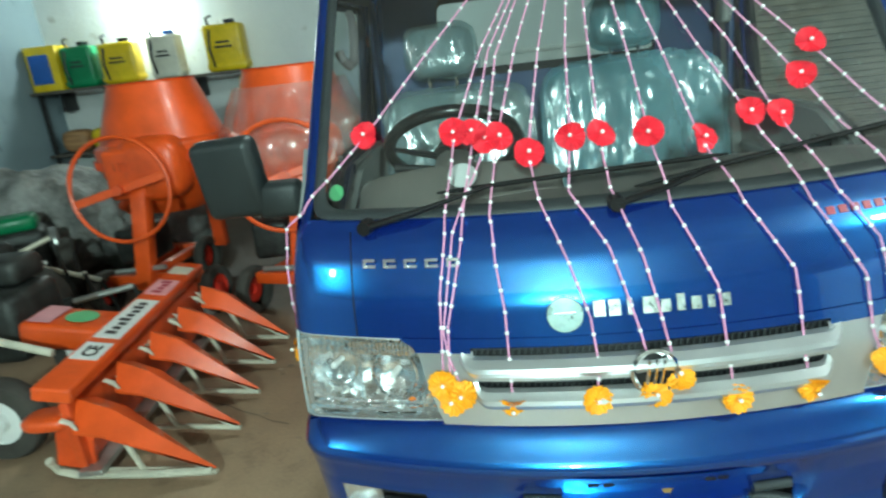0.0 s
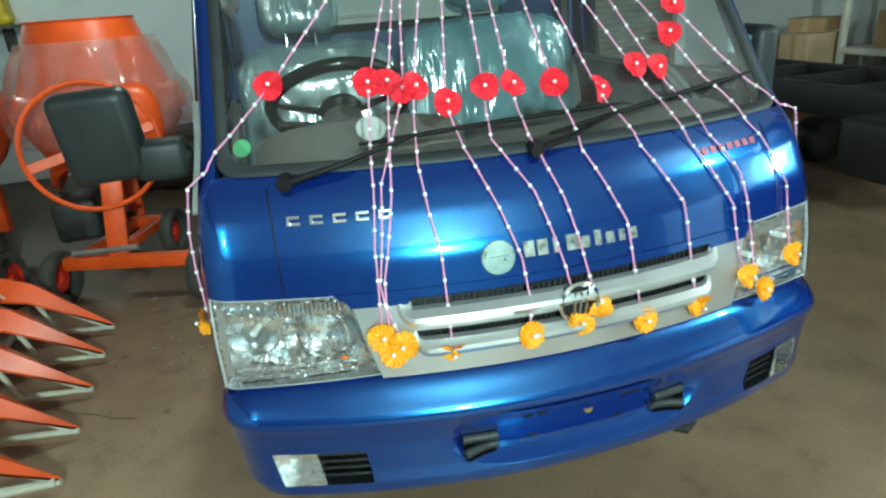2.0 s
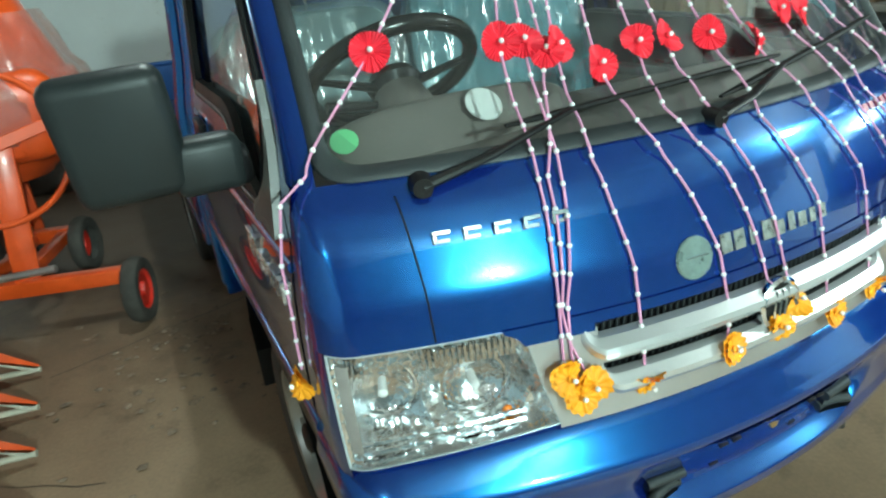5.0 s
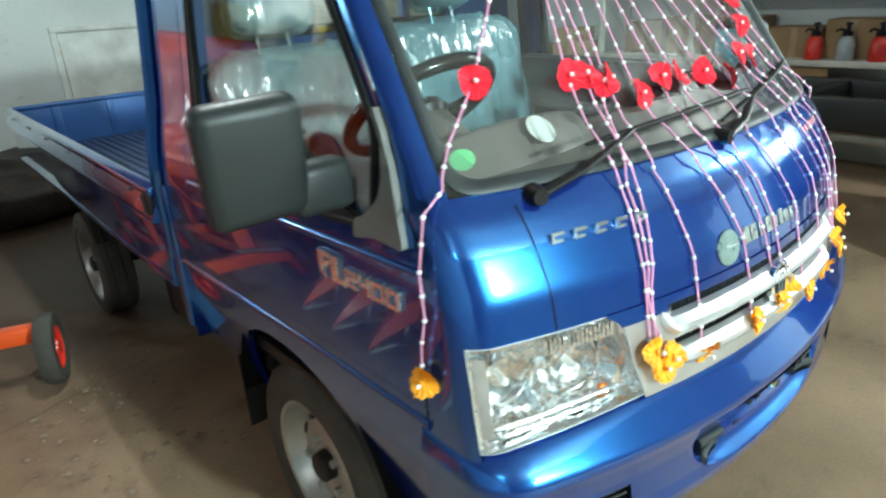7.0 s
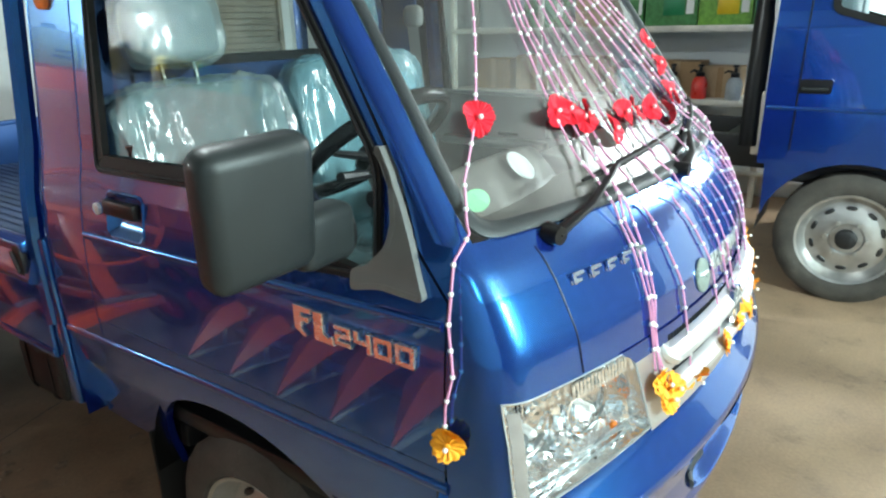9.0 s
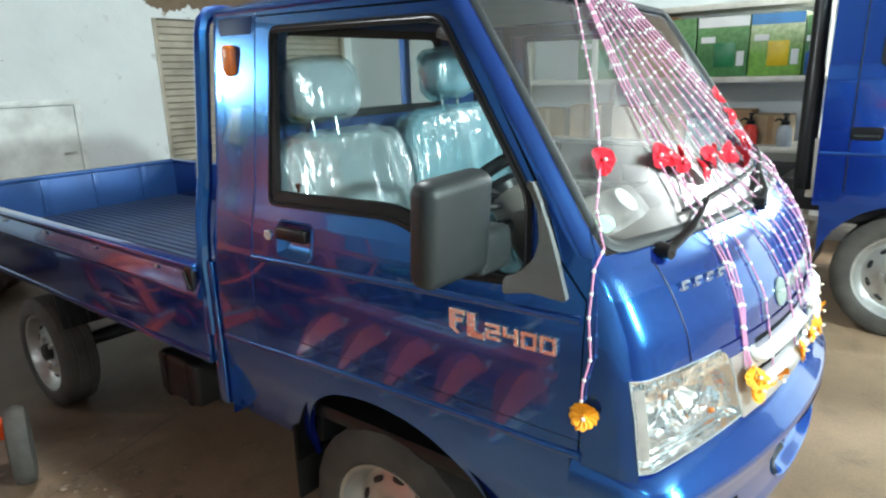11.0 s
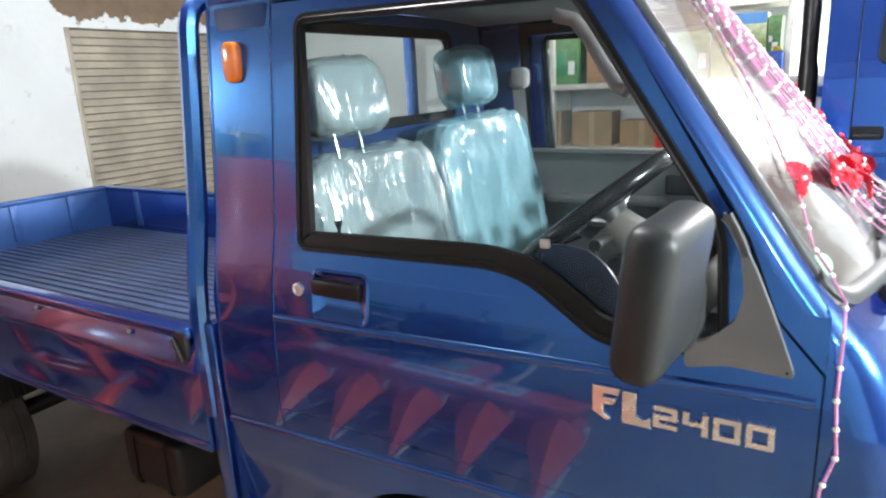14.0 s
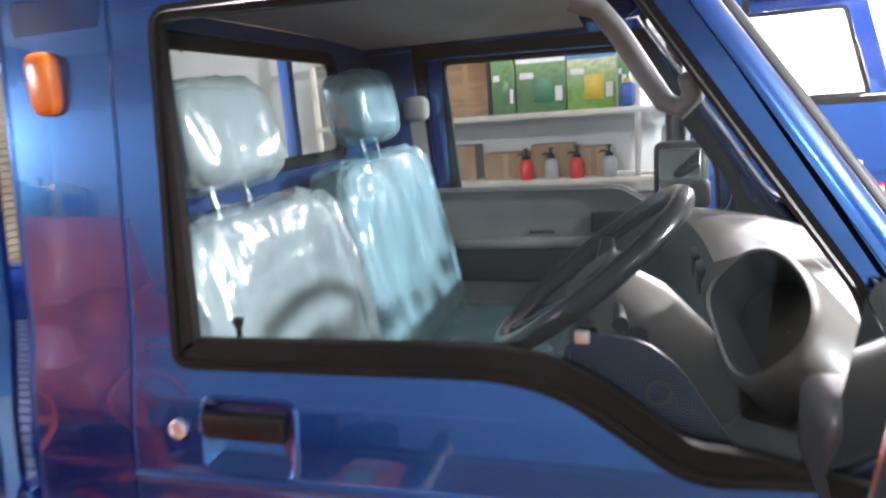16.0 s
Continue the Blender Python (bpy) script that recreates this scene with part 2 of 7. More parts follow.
BLACK = mat("black_plastic", (0.009, 0.009, 0.010), 0.38, 0, 0.15, 8.0, 500.0, 0.12, 0.0006, spec=0.28)
WHEELBLACK = mat("glossy_black_wheel", (0.006, 0.006, 0.007), 0.22, 0, 0.15, 8.0, 500.0, 0.05, 0.0005, spec=0.4)
GRAIN = mat("dark_grained_plastic", (0.017, 0.021, 0.022), 0.45, 0, 0.12, 6.0, 700.0, 0.25, 0.0006, spec=0.35)
RUBBER = mat("rubber_seal", (0.009, 0.009, 0.009), 0.6, 0, 0.15, 8.0, 300.0, 0.1, 0.0006, spec=0.22)
SEALGREY = mat("grey_windscreen_rubber", (0.030, 0.034, 0.036), 0.5, 0, 0.12, 8.0, 300.0, 0.1, 0.0006, spec=0.35)
MESH = mat("grey_mesh_plastic", (0.022, 0.025, 0.026), 0.4, 0.1, 0.15, 8.0, 300.0, 0.1, 0.0006)
TYRE = mat("tyre_rubber", (0.055, 0.049, 0.042), 0.82, 0, 0.25, 7.0, 120.0, 0.3)
STEEL = mat("wheel_steel", (0.50, 0.50, 0.49), 0.38, 0.85, 0.10, 9.0, 200.0, 0.06)
CHASSIS = mat("black_chassis_paint", (0.010, 0.010, 0.011), 0.5, 0, 0.25, 5.0, 120.0, 0.2)
WELL = mat("matt_black_liner", (0.006, 0.006, 0.006), 0.95, 0, 0.2, 6.0, 80.0, 0.2, spec=0.08)
TRIM = mat("grey_interior_plastic", (0.150, 0.153, 0.147), 0.5, 0, 0.08, 6.0, 600.0, 0.2, 0.0006)
DASH = mat("taupe_dashboard_plastic", (0.146, 0.128, 0.115), 0.45, 0, 0.08, 6.0, 600.0, 0.2, 0.0006)
GRAB = mat("grey_handle_plastic", (0.135, 0.120, 0.122), 0.45, 0, 0.06, 6.0, 500.0, 0.15, 0.0006)
LINER = mat("headliner", (0.27, 0.26, 0.25), 0.9, 0, 0.06, 6.0, 400.0, 0.2)
FABRIC = mat("grey_blue_seat_fabric", (0.13, 0.175, 0.185), 0.85, 0, 0.12, 8.0, 300.0, 0.3)
FILM = plastic_film("clear_seat_film", (0.84, 0.94, 0.95), (0.44, 0.54, 0.56), 0.28)
FILM_BLUE = plastic_film("blue_seat_film", (0.66, 0.92, 0.97), (0.30, 0.54, 0.62), 0.38)
WRAP = plastic_film("stretch_wrap", (0.96, 0.90, 0.88), (0.66, 0.40, 0.36), 0.30)
GLASS = thin_glass("window_glass", (0.90, 0.95, 0.94))
SCREEN = thin_glass("dusty_windscreen_glass", (0.86, 0.92, 0.91), dust=0.12)
LENS = thin_glass("clear_lens", (0.96, 0.97, 0.98), 0.03)
MIRROR = mat("mirror_glass", (0.85, 0.87, 0.88), 0.03, 1.0, 0.0, 3.0, 30.0, 0.0, rough_var=0.0)
AMBER = mat("amber_lens", (0.85, 0.20, 0.015), 0.15, 0, 0.08, 20.0, 260.0, 0.15, coat=0.8)
BULBGLASS = mat("bulb", (0.8, 0.8, 0.78), 0.1, 0.2, 0.02, 5.0, 40.0, 0.0)
ORANGE = mat("orange_enamel", (0.78, 0.090, 0.012), 0.34, 0, 0.10, 5.0, 90.0, 0.10, coat=0.35)
ORANGE2 = mat("orange_machine_paint", (0.70, 0.075, 0.012), 0.42, 0, 0.18, 4.0, 60.0, 0.2, coat=0.2)
CREAM = mat("cream_tube_paint", (0.62, 0.58, 0.47), 0.45, 0, 0.12, 9.0, 120.0, 0.12)
GALV = mat("galvanised_pipe", (0.52, 0.52, 0.50), 0.4, 0.8, 0.12, 10.0, 150.0, 0.1)
ENGINE = mat("dark_engine_metal", (0.035, 0.037, 0.035), 0.5, 0.4, 0.3, 12.0, 120.0, 0.3)
FLOOR = concrete_floor("stained_concrete")
WALL = wall_paint("limewashed_wall", (0.70, 0.73, 0.72), (0.20, 0.135, 0.085), 3.14)
WALL_SIDE = wall_paint("worn_white_wall", (0.66, 0.69, 0.68), (0.20, 0.135, 0.085), 2.45, (8.0, 9.0, 0.0))
WALL_BLUE = wall_paint("pale_blue_wall", (0.27, 0.35, 0.39), (0.20, 0.135, 0.085), 2.9, (8.0, 9.0, 0.0))
CEIL = mat("ceiling_plaster", (0.28, 0.27, 0.25), 0.9, 0, 0.15, 2.0, 40.0, 0.3)
SHUTTER = mat("brown_shutter_steel", (0.35, 0.31, 0.245), 0.5, 0.35, 0.15, 3.0, 80.0, 0.15)
WOODWHITE = mat("white_painted_wood", (0.66, 0.67, 0.64), 0.55, 0, 0.12, 5.0, 70.0, 0.2)
SHELF = mat("shelf_board", (0.60, 0.57, 0.50), 0.55, 0, 0.12, 6.0, 60.0, 0.2)
GATE = mat("grey_shutter_paint", (0.17, 0.205, 0.21), 0.6, 0.0, 0.2, 3.0, 60.0, 0.2)
SHELFDARK = mat("dark_shelf_board", (0.10, 0.085, 0.07), 0.7, 0, 0.2, 6.0, 60.0, 0.2)
CARD = mat("brown_cardboard", (0.36, 0.225, 0.115), 0.8, 0, 0.12, 4.0, 90.0, 0.15)
CARD2 = mat("pale_cardboard", (0.46, 0.32, 0.19), 0.8, 0, 0.12, 4.0, 90.0, 0.15)
WOOD = mat("raw_wood_board", (0.36, 0.19, 0.085), 0.65, 0, 0.22, 3.0, 40.0, 0.25, stretch=(1, 1, 9))
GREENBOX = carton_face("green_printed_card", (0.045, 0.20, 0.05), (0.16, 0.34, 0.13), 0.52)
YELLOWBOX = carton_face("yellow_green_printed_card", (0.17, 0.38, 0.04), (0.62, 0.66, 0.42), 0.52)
BLUEPRINT = mat("blue_print", (0.05, 0.22, 0.48), 0.4, 0, 0.1)
GREEN = mat("green_plastic", (0.012, 0.20, 0.075), 0.35, 0, 0.12, 6.0, 80.0, 0.05)
YELLOW = mat("yellow_plastic", (0.72, 0.50, 0.012), 0.35, 0, 0.10, 6.0, 80.0, 0.05)
WHITEP = mat("milky_plastic", (0.66, 0.64, 0.54), 0.4, 0, 0.08, 6.0, 80.0, 0.05)
BLUEP = mat("blue_plastic", (0.02, 0.10, 0.40), 0.4, 0, 0.1)
REDP = mat("red_plastic", (0.72, 0.035, 0.02), 0.3, 0, 0.08, 6.0, 80.0, 0.04, coat=0.4)
LAMPGREY = mat("taupe_lamp_plastic", (0.33, 0.30, 0.28), 0.35, 0, 0.08, 30.0, 200.0, 0.1, coat=0.3)
CLEARP = mat("grey_clear_plastic", (0.40, 0.43, 0.44), 0.22, 0, 0.1, 8.0, 60.0, 0.1, coat=0.4)
WHITE = mat("white_label", (0.74, 0.74, 0.72), 0.45, 0, 0.04)
PINKLABEL = mat("pink_label", (0.72, 0.33, 0.36), 0.45, 0, 0.08)
INK = mat("black_ink", (0.02, 0.02, 0.02), 0.5, 0, 0.05)
GREENLABEL = mat("green_sticker", (0.13, 0.44, 0.19), 0.4, 0, 0.05)
BADGEGREEN = mat("pale_green_badge", (0.30, 0.40, 0.38), 0.3, 0.6, 0.12, 40.0, 200.0, 0.1)
LETTERCHROME = mat("dulled_chrome_letter", (0.80, 0.80, 0.79), 0.26, 0.9, 0.08, 40.0, 120.0, 0.06)
BADGESILVER = mat("tarnished_silver_letter", (0.46, 0.49, 0.46), 0.3, 0.8, 0.2, 60.0, 200.0, 0.1)
REDLETTER = mat("red_letter", (0.35, 0.02, 0.04), 0.4, 0, 0.1)
THREAD = mat("pink_thread", (0.70, 0.30, 0.48), 0.5, 0, 0.06, 50.0, 900.0, 0.1)
BEAD = mat("pearl_bead", (0.86, 0.85, 0.84), 0.18, 0, 0.02, 5.0, 60.0, 0.0, coat=0.6)
PETALRED = mat("red_petals", (0.82, 0.018, 0.045), 0.6, 0, 0.1, 60.0, 500.0, 0.3)
PETALORANGE = mat("marigold_petals", (0.98, 0.37, 0.008), 0.6, 0, 0.08, 60.0, 500.0, 0.3)
BRASS = mat("brass", (0.65, 0.48, 0.18), 0.3, 0.9, 0.1)
DIRTBITS = mat("floor_litter", (0.24, 0.17, 0.12), 0.8, 0, 0.3, 30.0)
PALEMESH = mat("grey_sacking", (0.24, 0.235, 0.225), 0.55, 0, 0.4, 4.0, 26.0, 1.0, 0.02)
# surface of the heap added under the north wall
DARKHEAP = mat("dark_heap", (0.045, 0.030, 0.022), 0.6, 0, 0.3, 5.0, 40.0, 0.6, 0.01)
BULBGLOW = glow("bulb_glow", (0.95, 0.98, 1.0), 60.0)


# ---- building helpers ----
class Geo:
    """Collects vertices and faces of one mesh."""

    def __init__(self):
        self.v, self.f = [], []

    def add(self, verts, faces):
        k = len(self.v)
        self.v += [tuple(p) for p in verts]
        self.f += [tuple(k + i for i in q) for q in faces]
        return self

    def grid(self, rows, closed=False):
        n, m = len(rows), len(rows[0])
        q = []
        for i in range(n - 1):
            for j in range(m if closed else m - 1):
                j2 = (j + 1) % m
                q.append((i * m + j, i * m + j2, (i + 1) * m + j2, (i + 1) * m + j))
        return self.add([p for r in rows for p in r], q)

    def box(self, c, s, r=0.0, seg=2, rot=None):
        b = bmesh.new()
        bmesh.ops.create_cube(b, size=1, matrix=Matrix.Diagonal((*s, 1)))
        if r:
            bmesh.ops.bevel(b, geom=b.edges[:], offset=r, segments=seg, profile=0.5, affect="EDGES")
        m = Matrix.Translation(c) @ (rot.to_4x4() if rot else Matrix())
        b.verts.index_update()
        self.add([m @ v.co for v in b.verts], [[v.index for v in f.verts] for f in b.faces])
        b.free()
        return self

    def tube(self, pts, r, n=10, cap=True, closed=False, flat=1.0):
        pts = [Vector(p) for p in pts]
        rs = r if isinstance(r, (list, tuple)) else [r] * len(pts)
        rows, side = [], None
        for i, p in enumerate(pts):
            a = pts[i - 1] if (i or closed) else p
            b = pts[(i + 1) % len(pts)] if (i < len(pts) - 1 or closed) else p
            t = (b - a).normalized()
            if side is None:
                side = t.cross(Vector((0, 0, 1)) if abs(t.z) < 0.9 else Vector((1, 0, 0)))
            side = (side - t * side.dot(t)).normalized()
            up = side.cross(t)
            rows.append([p + rs[i] * (math.cos(k * 2 * math.pi / n) * side + flat * math.sin(k * 2 * math.pi / n) * up) for k in range(n)])
        if closed:
            rows.append(rows[0])
        k = len(self.v)
        self.grid(rows, closed=True)
        if cap and not closed:
            self.f += [tuple(range(k + n - 1, k - 1, -1)), tuple(k + (len(rows) - 1) * n + j for j in range(n))]
        return self

    def lathe(self, prof, n=32, m=None, arc=1.0):
        m = m or Matrix()
        rows = [[m @ Vector((r * math.cos(a), r * math.sin(a), h)) for r, h in prof] for a in (2 * math.pi * arc * i / n for i in range(n + 1))]
        return self.grid(rows)

    def soft(self, c, s, e=0.3, nu=28, nv=18, push=None, rot=None):
        """A cushion: a superquadric with half sizes s; push moves points out."""
        rows = []

        def pw(a):
            return math.copysign(abs(a) ** e, a)
        for i in range(nv + 1):
            th = -math.pi / 2 + math.pi * i / nv
            row = []
            for j in range(nu):
                ph = 2 * math.pi * j / nu
                d = Vector((pw(math.cos(th)) * pw(math.cos(ph)), pw(math.cos(th)) * pw(math.sin(ph)), pw(math.sin(th))))
                p = Vector((d.x * s[0], d.y * s[1], d.z * s[2]))
                if push:
                    p += d.normalized() * push(p + Vector(c))
                if rot:
                    p = rot @ p
                row.append(p + Vector(c))
            rows.append(row)
        return self.grid(rows, closed=True)

    def loops(self, outer, holes, put, step=0.03):
        """A sheet of the plane (a, b) inside outer and outside the holes, laid down by put(a, b)."""
        rings = [outer, *holes]
        bs = [b for ring in rings for _, b in ring]
        lo, hi = min(b for _, b in outer), max(b for _, b in outer)
        lv = {lo + 1e-4, hi - 1e-4}
        for b in bs:
            lv |= {x for x in (b - 1e-4, b + 1e-4) if lo < x < hi}
        k = lo + step
        while k < hi:
            lv.add(k)
            k += step
        prev = None
        for b in sorted(lv):
            xs = []
            for ring in rings:
                for (a0, b0), (a1, b1) in zip(ring, ring[1:] + ring[:1]):
                    if (b0 <= b) != (b1 <= b):
                        xs.append(a0 + (a1 - a0) * (b - b0) / (b1 - b0))
            xs.sort()
            if prev and len(prev[1]) == len(xs):
                for i in range(0, len(xs) - 1, 2):
                    self.add([put(prev[1][i], prev[0]), put(prev[1][i + 1], prev[0]), put(xs[i + 1], b), put(xs[i], b)], [(0, 1, 2, 3)])
            prev = (b, xs)
        return self

    def moulding(self, ring, d, put, depth):
        """A closed moulding of width d inside a ring of the plane, with faces at both sides; put(a, b, out)."""
        inner = inset(ring, d) if not callable(d) else [inset(ring, d(*q))[k] for k, q in enumerate(ring)]
        n = len(ring)
        rows = [[put(*ring[i], 0) for i in range(n)], [put(*ring[i], depth) for i in range(n)],
                [put(*inner[i], depth) for i in range(n)], [put(*inner[i], -depth) for i in range(n)]]
        return self.grid(rows, closed=True)


def inset(ring, d):
    area = sum(a0 * b1 - a1 * b0 for (a0, b0), (a1, b1) in zip(ring, ring[1:] + ring[:1]))
    sg = 1 if area > 0 else -1
    out = []
    for i in range(len(ring)):
        p, q, r = (Vector(ring[k % len(ring)]) for k in (i - 1, i, i + 1))
        e1, e2 = (q - p).normalized(), (r - q).normalized()
        n1, n2 = Vector((-e1.y, e1.x)) * sg, Vector((-e2.y, e2.x)) * sg
        mm = n1 + n2
        out.append(tuple(q + mm * (d / max(0.35, mm.dot(n1)))))
    return out


def rounded(ring, r, n=4):
    """The ring with its corners rounded."""
    out = []
    for i in range(len(ring)):
        p, q, s = (Vector(ring[k % len(ring)]) for k in (i - 1, i, i + 1))
        a, b = (p - q), (s - q)
        k = min(r, a.length * 0.45, b.length * 0.45)
        a, b = q + a.normalized() * k, q + b.normalized() * k
        for j in range(n + 1):
            t = j / n
            out.append(tuple(a * (1 - t) ** 2 + q * 2 * t * (1 - t) + b * t * t))
    return out


def mesh_of(name, geo, material, smooth=True, angle=38):
    me = bpy.data.meshes.new(name)
    me.from_pydata(geo.v, [], geo.f)
    b = bmesh.new()
    b.from_mesh(me)
    bmesh.ops.remove_doubles(b, verts=b.verts, dist=2e-5)
    bmesh.ops.recalc_face_normals(b, faces=b.faces)
    lim = radians(angle)
    for f in b.faces:
        f.smooth = smooth
    for e in b.edges:
        if len(e.link_faces) == 2 and e.calc_face_angle(0) > lim:
            e.smooth = False
    b.to_mesh(me)
    b.free()
    me.materials.append(material)
    return me


def thing(name, label, category, group="", kind="", at=None):
    ob = new(name)
    ob.empty_display_size = 0.2
    if at is not None:
        ob.matrix_world = at
    return tagged(ob, label, category, group, kind)


def part(name, geo, material, parent, label="", smooth=True, angle=38):
    ob = new(name, geo if isinstance(geo, bpy.types.Mesh) else mesh_of(name, geo, material, smooth, angle))
    ob.parent = parent
    if label:
        tagged(ob, label)
    return ob


def solid(name, geo, material, label, category, group="", kind="", smooth=True, angle=38):
    """A top-level thing that is one mesh."""
    ob = new(name, mesh_of(name, geo, material, smooth, angle))
    return tagged(ob, label, category, group, kind)


def words(name, text, size, material, parent, m, depth=0.003, label=""):
    """Raised letters in the built-in font."""
    cu = bpy.data.curves.new(name, "FONT")
    cu.body, cu.size, cu.extrude, cu.bevel_depth = text, size, depth, size * 0.02
    tmp = bpy.data.objects.new(name, cu)
    scene.collection.objects.link(tmp)
    me = bpy.data.meshes.new_from_object(tmp)
    bpy.data.objects.remove(tmp)
    me.materials.clear()
    me.materials.append(material)
    ob = new(name, me)
    ob.parent, ob.matrix_basis = parent, m
    if label:
        tagged(ob, label)
    return ob


def lerp(table, x):
    return float(np.interp(x, [a for a, _ in table], [b for _, b in table]))


def axes(x, y, z, at):
    """A matrix from three axes and a place."""
    return Matrix(((x[0], y[0], z[0], at[0]), (x[1], y[1], z[1], at[1]), (x[2], y[2], z[2], at[2]), (0, 0, 0, 1)))


# ---- the room ----
X0, X1, Y0, Y1, H = -5.30, 4.95, -4.6, 6.70, 3.5
g = Geo().box(((X0 + X1) / 2, (Y0 + Y1) / 2, -0.06), (X1 - X0 + 0.4, Y1 - Y0 + 0.4, 0.12))
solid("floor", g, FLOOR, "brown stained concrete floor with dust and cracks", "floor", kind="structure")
g = Geo().box(((X0 + X1) / 2, (Y0 + Y1) / 2, H + 0.08), (X1 - X0 + 0.4, Y1 - Y0 + 0.4, 0.16))
solid("ceiling", g, CEIL, "dull plastered ceiling", "ceiling", kind="structure")
SHX0, SHX1, SHZ = 2.01, 4.80, 2.27
g = Geo().loops([(X0 - 0.2, 0), (X1 + 0.2, 0), (X1 + 0.2, H), (X0 - 0.2, H)], [[(SHX0, -0.01), (SHX1, -0.01), (SHX1, SHZ), (SHX0, SHZ)]], lambda a, b: (a, Y1, b), 3)
g.loops([(X0 - 0.2, 0), (X1 + 0.2, 0), (X1 + 0.2, H), (X0 - 0.2, H)], [[(SHX0, -0.01), (SHX1, -0.01), (SHX1, SHZ), (SHX0, SHZ)]], lambda a, b: (a, Y1 + 0.2, b), 3)
g.grid([[(SHX0, Y1, 0), (SHX0, Y1, SHZ), (SHX1, Y1, SHZ), (SHX1, Y1, 0)], [(SHX0, Y1 + 0.2, 0), (SHX0, Y1 + 0.2, SHZ), (SHX1, Y1 + 0.2, SHZ), (SHX1, Y1 + 0.2, 0)]])
solid("wall_north", g, WALL, "limewashed white brick wall, bare brown render above", "wall", kind="structure")
g = Geo().box((X1 + 0.1, (Y0 + Y1) / 2, H / 2), (0.2, Y1 - Y0, H))
solid("wall_east", g, WALL_SIDE, "white painted wall with torn plaster at the top", "wall", kind="structure")
g = Geo().box((X0 - 0.1, (Y0 + Y1) / 2, H / 2), (0.2, Y1 - Y0, H))
solid("wall_west", g, WALL_BLUE, "pale blue painted wall", "wall", kind="structure")
g = Geo().box(((X0 + X1) / 2, Y0 - 0.1, H / 2), (X1 - X0 + 0.4, 0.2, H))
solid("wall_south", g, GATE, "grey painted closed entrance wall", "wall", kind="structure")

# roller shutter in the back wall
shutter = thing("roller_shutter", "closed brown ribbed steel roller shutter in the back wall", "roller shutter", kind="structure")
slat = mesh_of("slat", Geo().tube([(SHX0 - 0.02, Y1 + 0.06, 0), (SHX1 + 0.02, Y1 + 0.06, 0)], 0.047, 10, flat=0.09), SHUTTER)
for i in range(31):
    o = part("slat", slat, SHUTTER, shutter)
    o.location.z = 0.04 + 0.074 * i
part("backing_sheet", Geo().box(((SHX0 + SHX1) / 2, Y1 + 0.075, SHZ / 2), (SHX1 - SHX0, 0.02, SHZ)), SHUTTER, shutter)
part("guide_rail", Geo().box((SHX0 + 0.02, Y1 + 0.01, SHZ / 2), (0.05, 0.05, SHZ), 0.006), SHUTTER, shutter)
part("guide_rail", Geo().box((SHX1 - 0.02, Y1 + 0.01, SHZ / 2), (0.05, 0.05, SHZ), 0.006), SHUTTER, shutter)

# a boarded hatch in the back wall
hatch = thing("door_1", "low white painted wooden hatch door with a plain frame", "door", kind="structure")
part("leaf", Geo().box((0.56, Y1 - 0.012, 0.70), (0.98, 0.03, 1.40), 0.004), WOODWHITE, hatch)
for c, s in (((1.085, Y1 - 0.02, 0.72), (0.06, 0.045, 1.44)), ((0.035, Y1 - 0.02, 0.72), (0.06, 0.045, 1.44)), ((0.56, Y1 - 0.02, 1.435), (1.11, 0.048, 0.05))):
    part("door_frame", Geo().box(c, s, 0.005), WOODWHITE, hatch)
part("door_handle", Geo().tube([(0.98, Y1 - 0.03, 0.95), (0.98, Y1 - 0.08, 0.95), (0.88, Y1 - 0.08, 0.95)], 0.009), STEEL, hatch)

# bare bulbs; the two unseen ones of BULBS share this holder and label
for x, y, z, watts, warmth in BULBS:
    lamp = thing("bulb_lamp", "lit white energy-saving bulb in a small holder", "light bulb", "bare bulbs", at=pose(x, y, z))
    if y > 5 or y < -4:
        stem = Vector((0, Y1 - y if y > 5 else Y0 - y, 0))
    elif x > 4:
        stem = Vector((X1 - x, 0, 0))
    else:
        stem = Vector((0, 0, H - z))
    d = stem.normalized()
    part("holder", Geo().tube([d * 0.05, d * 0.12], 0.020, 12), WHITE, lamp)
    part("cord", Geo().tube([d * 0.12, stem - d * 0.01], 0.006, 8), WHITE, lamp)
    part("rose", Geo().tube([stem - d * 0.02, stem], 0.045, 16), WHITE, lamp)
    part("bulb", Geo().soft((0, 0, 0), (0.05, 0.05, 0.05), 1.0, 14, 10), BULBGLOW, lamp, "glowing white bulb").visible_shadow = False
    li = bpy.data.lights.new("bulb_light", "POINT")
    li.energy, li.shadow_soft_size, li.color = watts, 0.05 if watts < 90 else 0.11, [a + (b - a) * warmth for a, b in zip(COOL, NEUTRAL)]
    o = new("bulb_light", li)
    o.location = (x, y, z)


# ---- the garlanded pickup ----
# Half width, front line and corner radius of the cab by height; the front bows back towards the sides.
HALF = [(0.40, 0.655), (0.55, 0.697), (0.64, 0.717)] + [(0.70 + 0.02 * i, 0.744 - (0.02 * i - 0.23) ** 2 / 4) for i in range(20)] + [(1.10, 0.7362), (1.12, 0.7342), (1.15, 0.7308), (1.17, 0.7282), (1.21, 0.7215), (1.25, 0.712), (1.30, 0.702), (1.66, 0.662), (1.74, 0.653), (1.82, 0.640)]
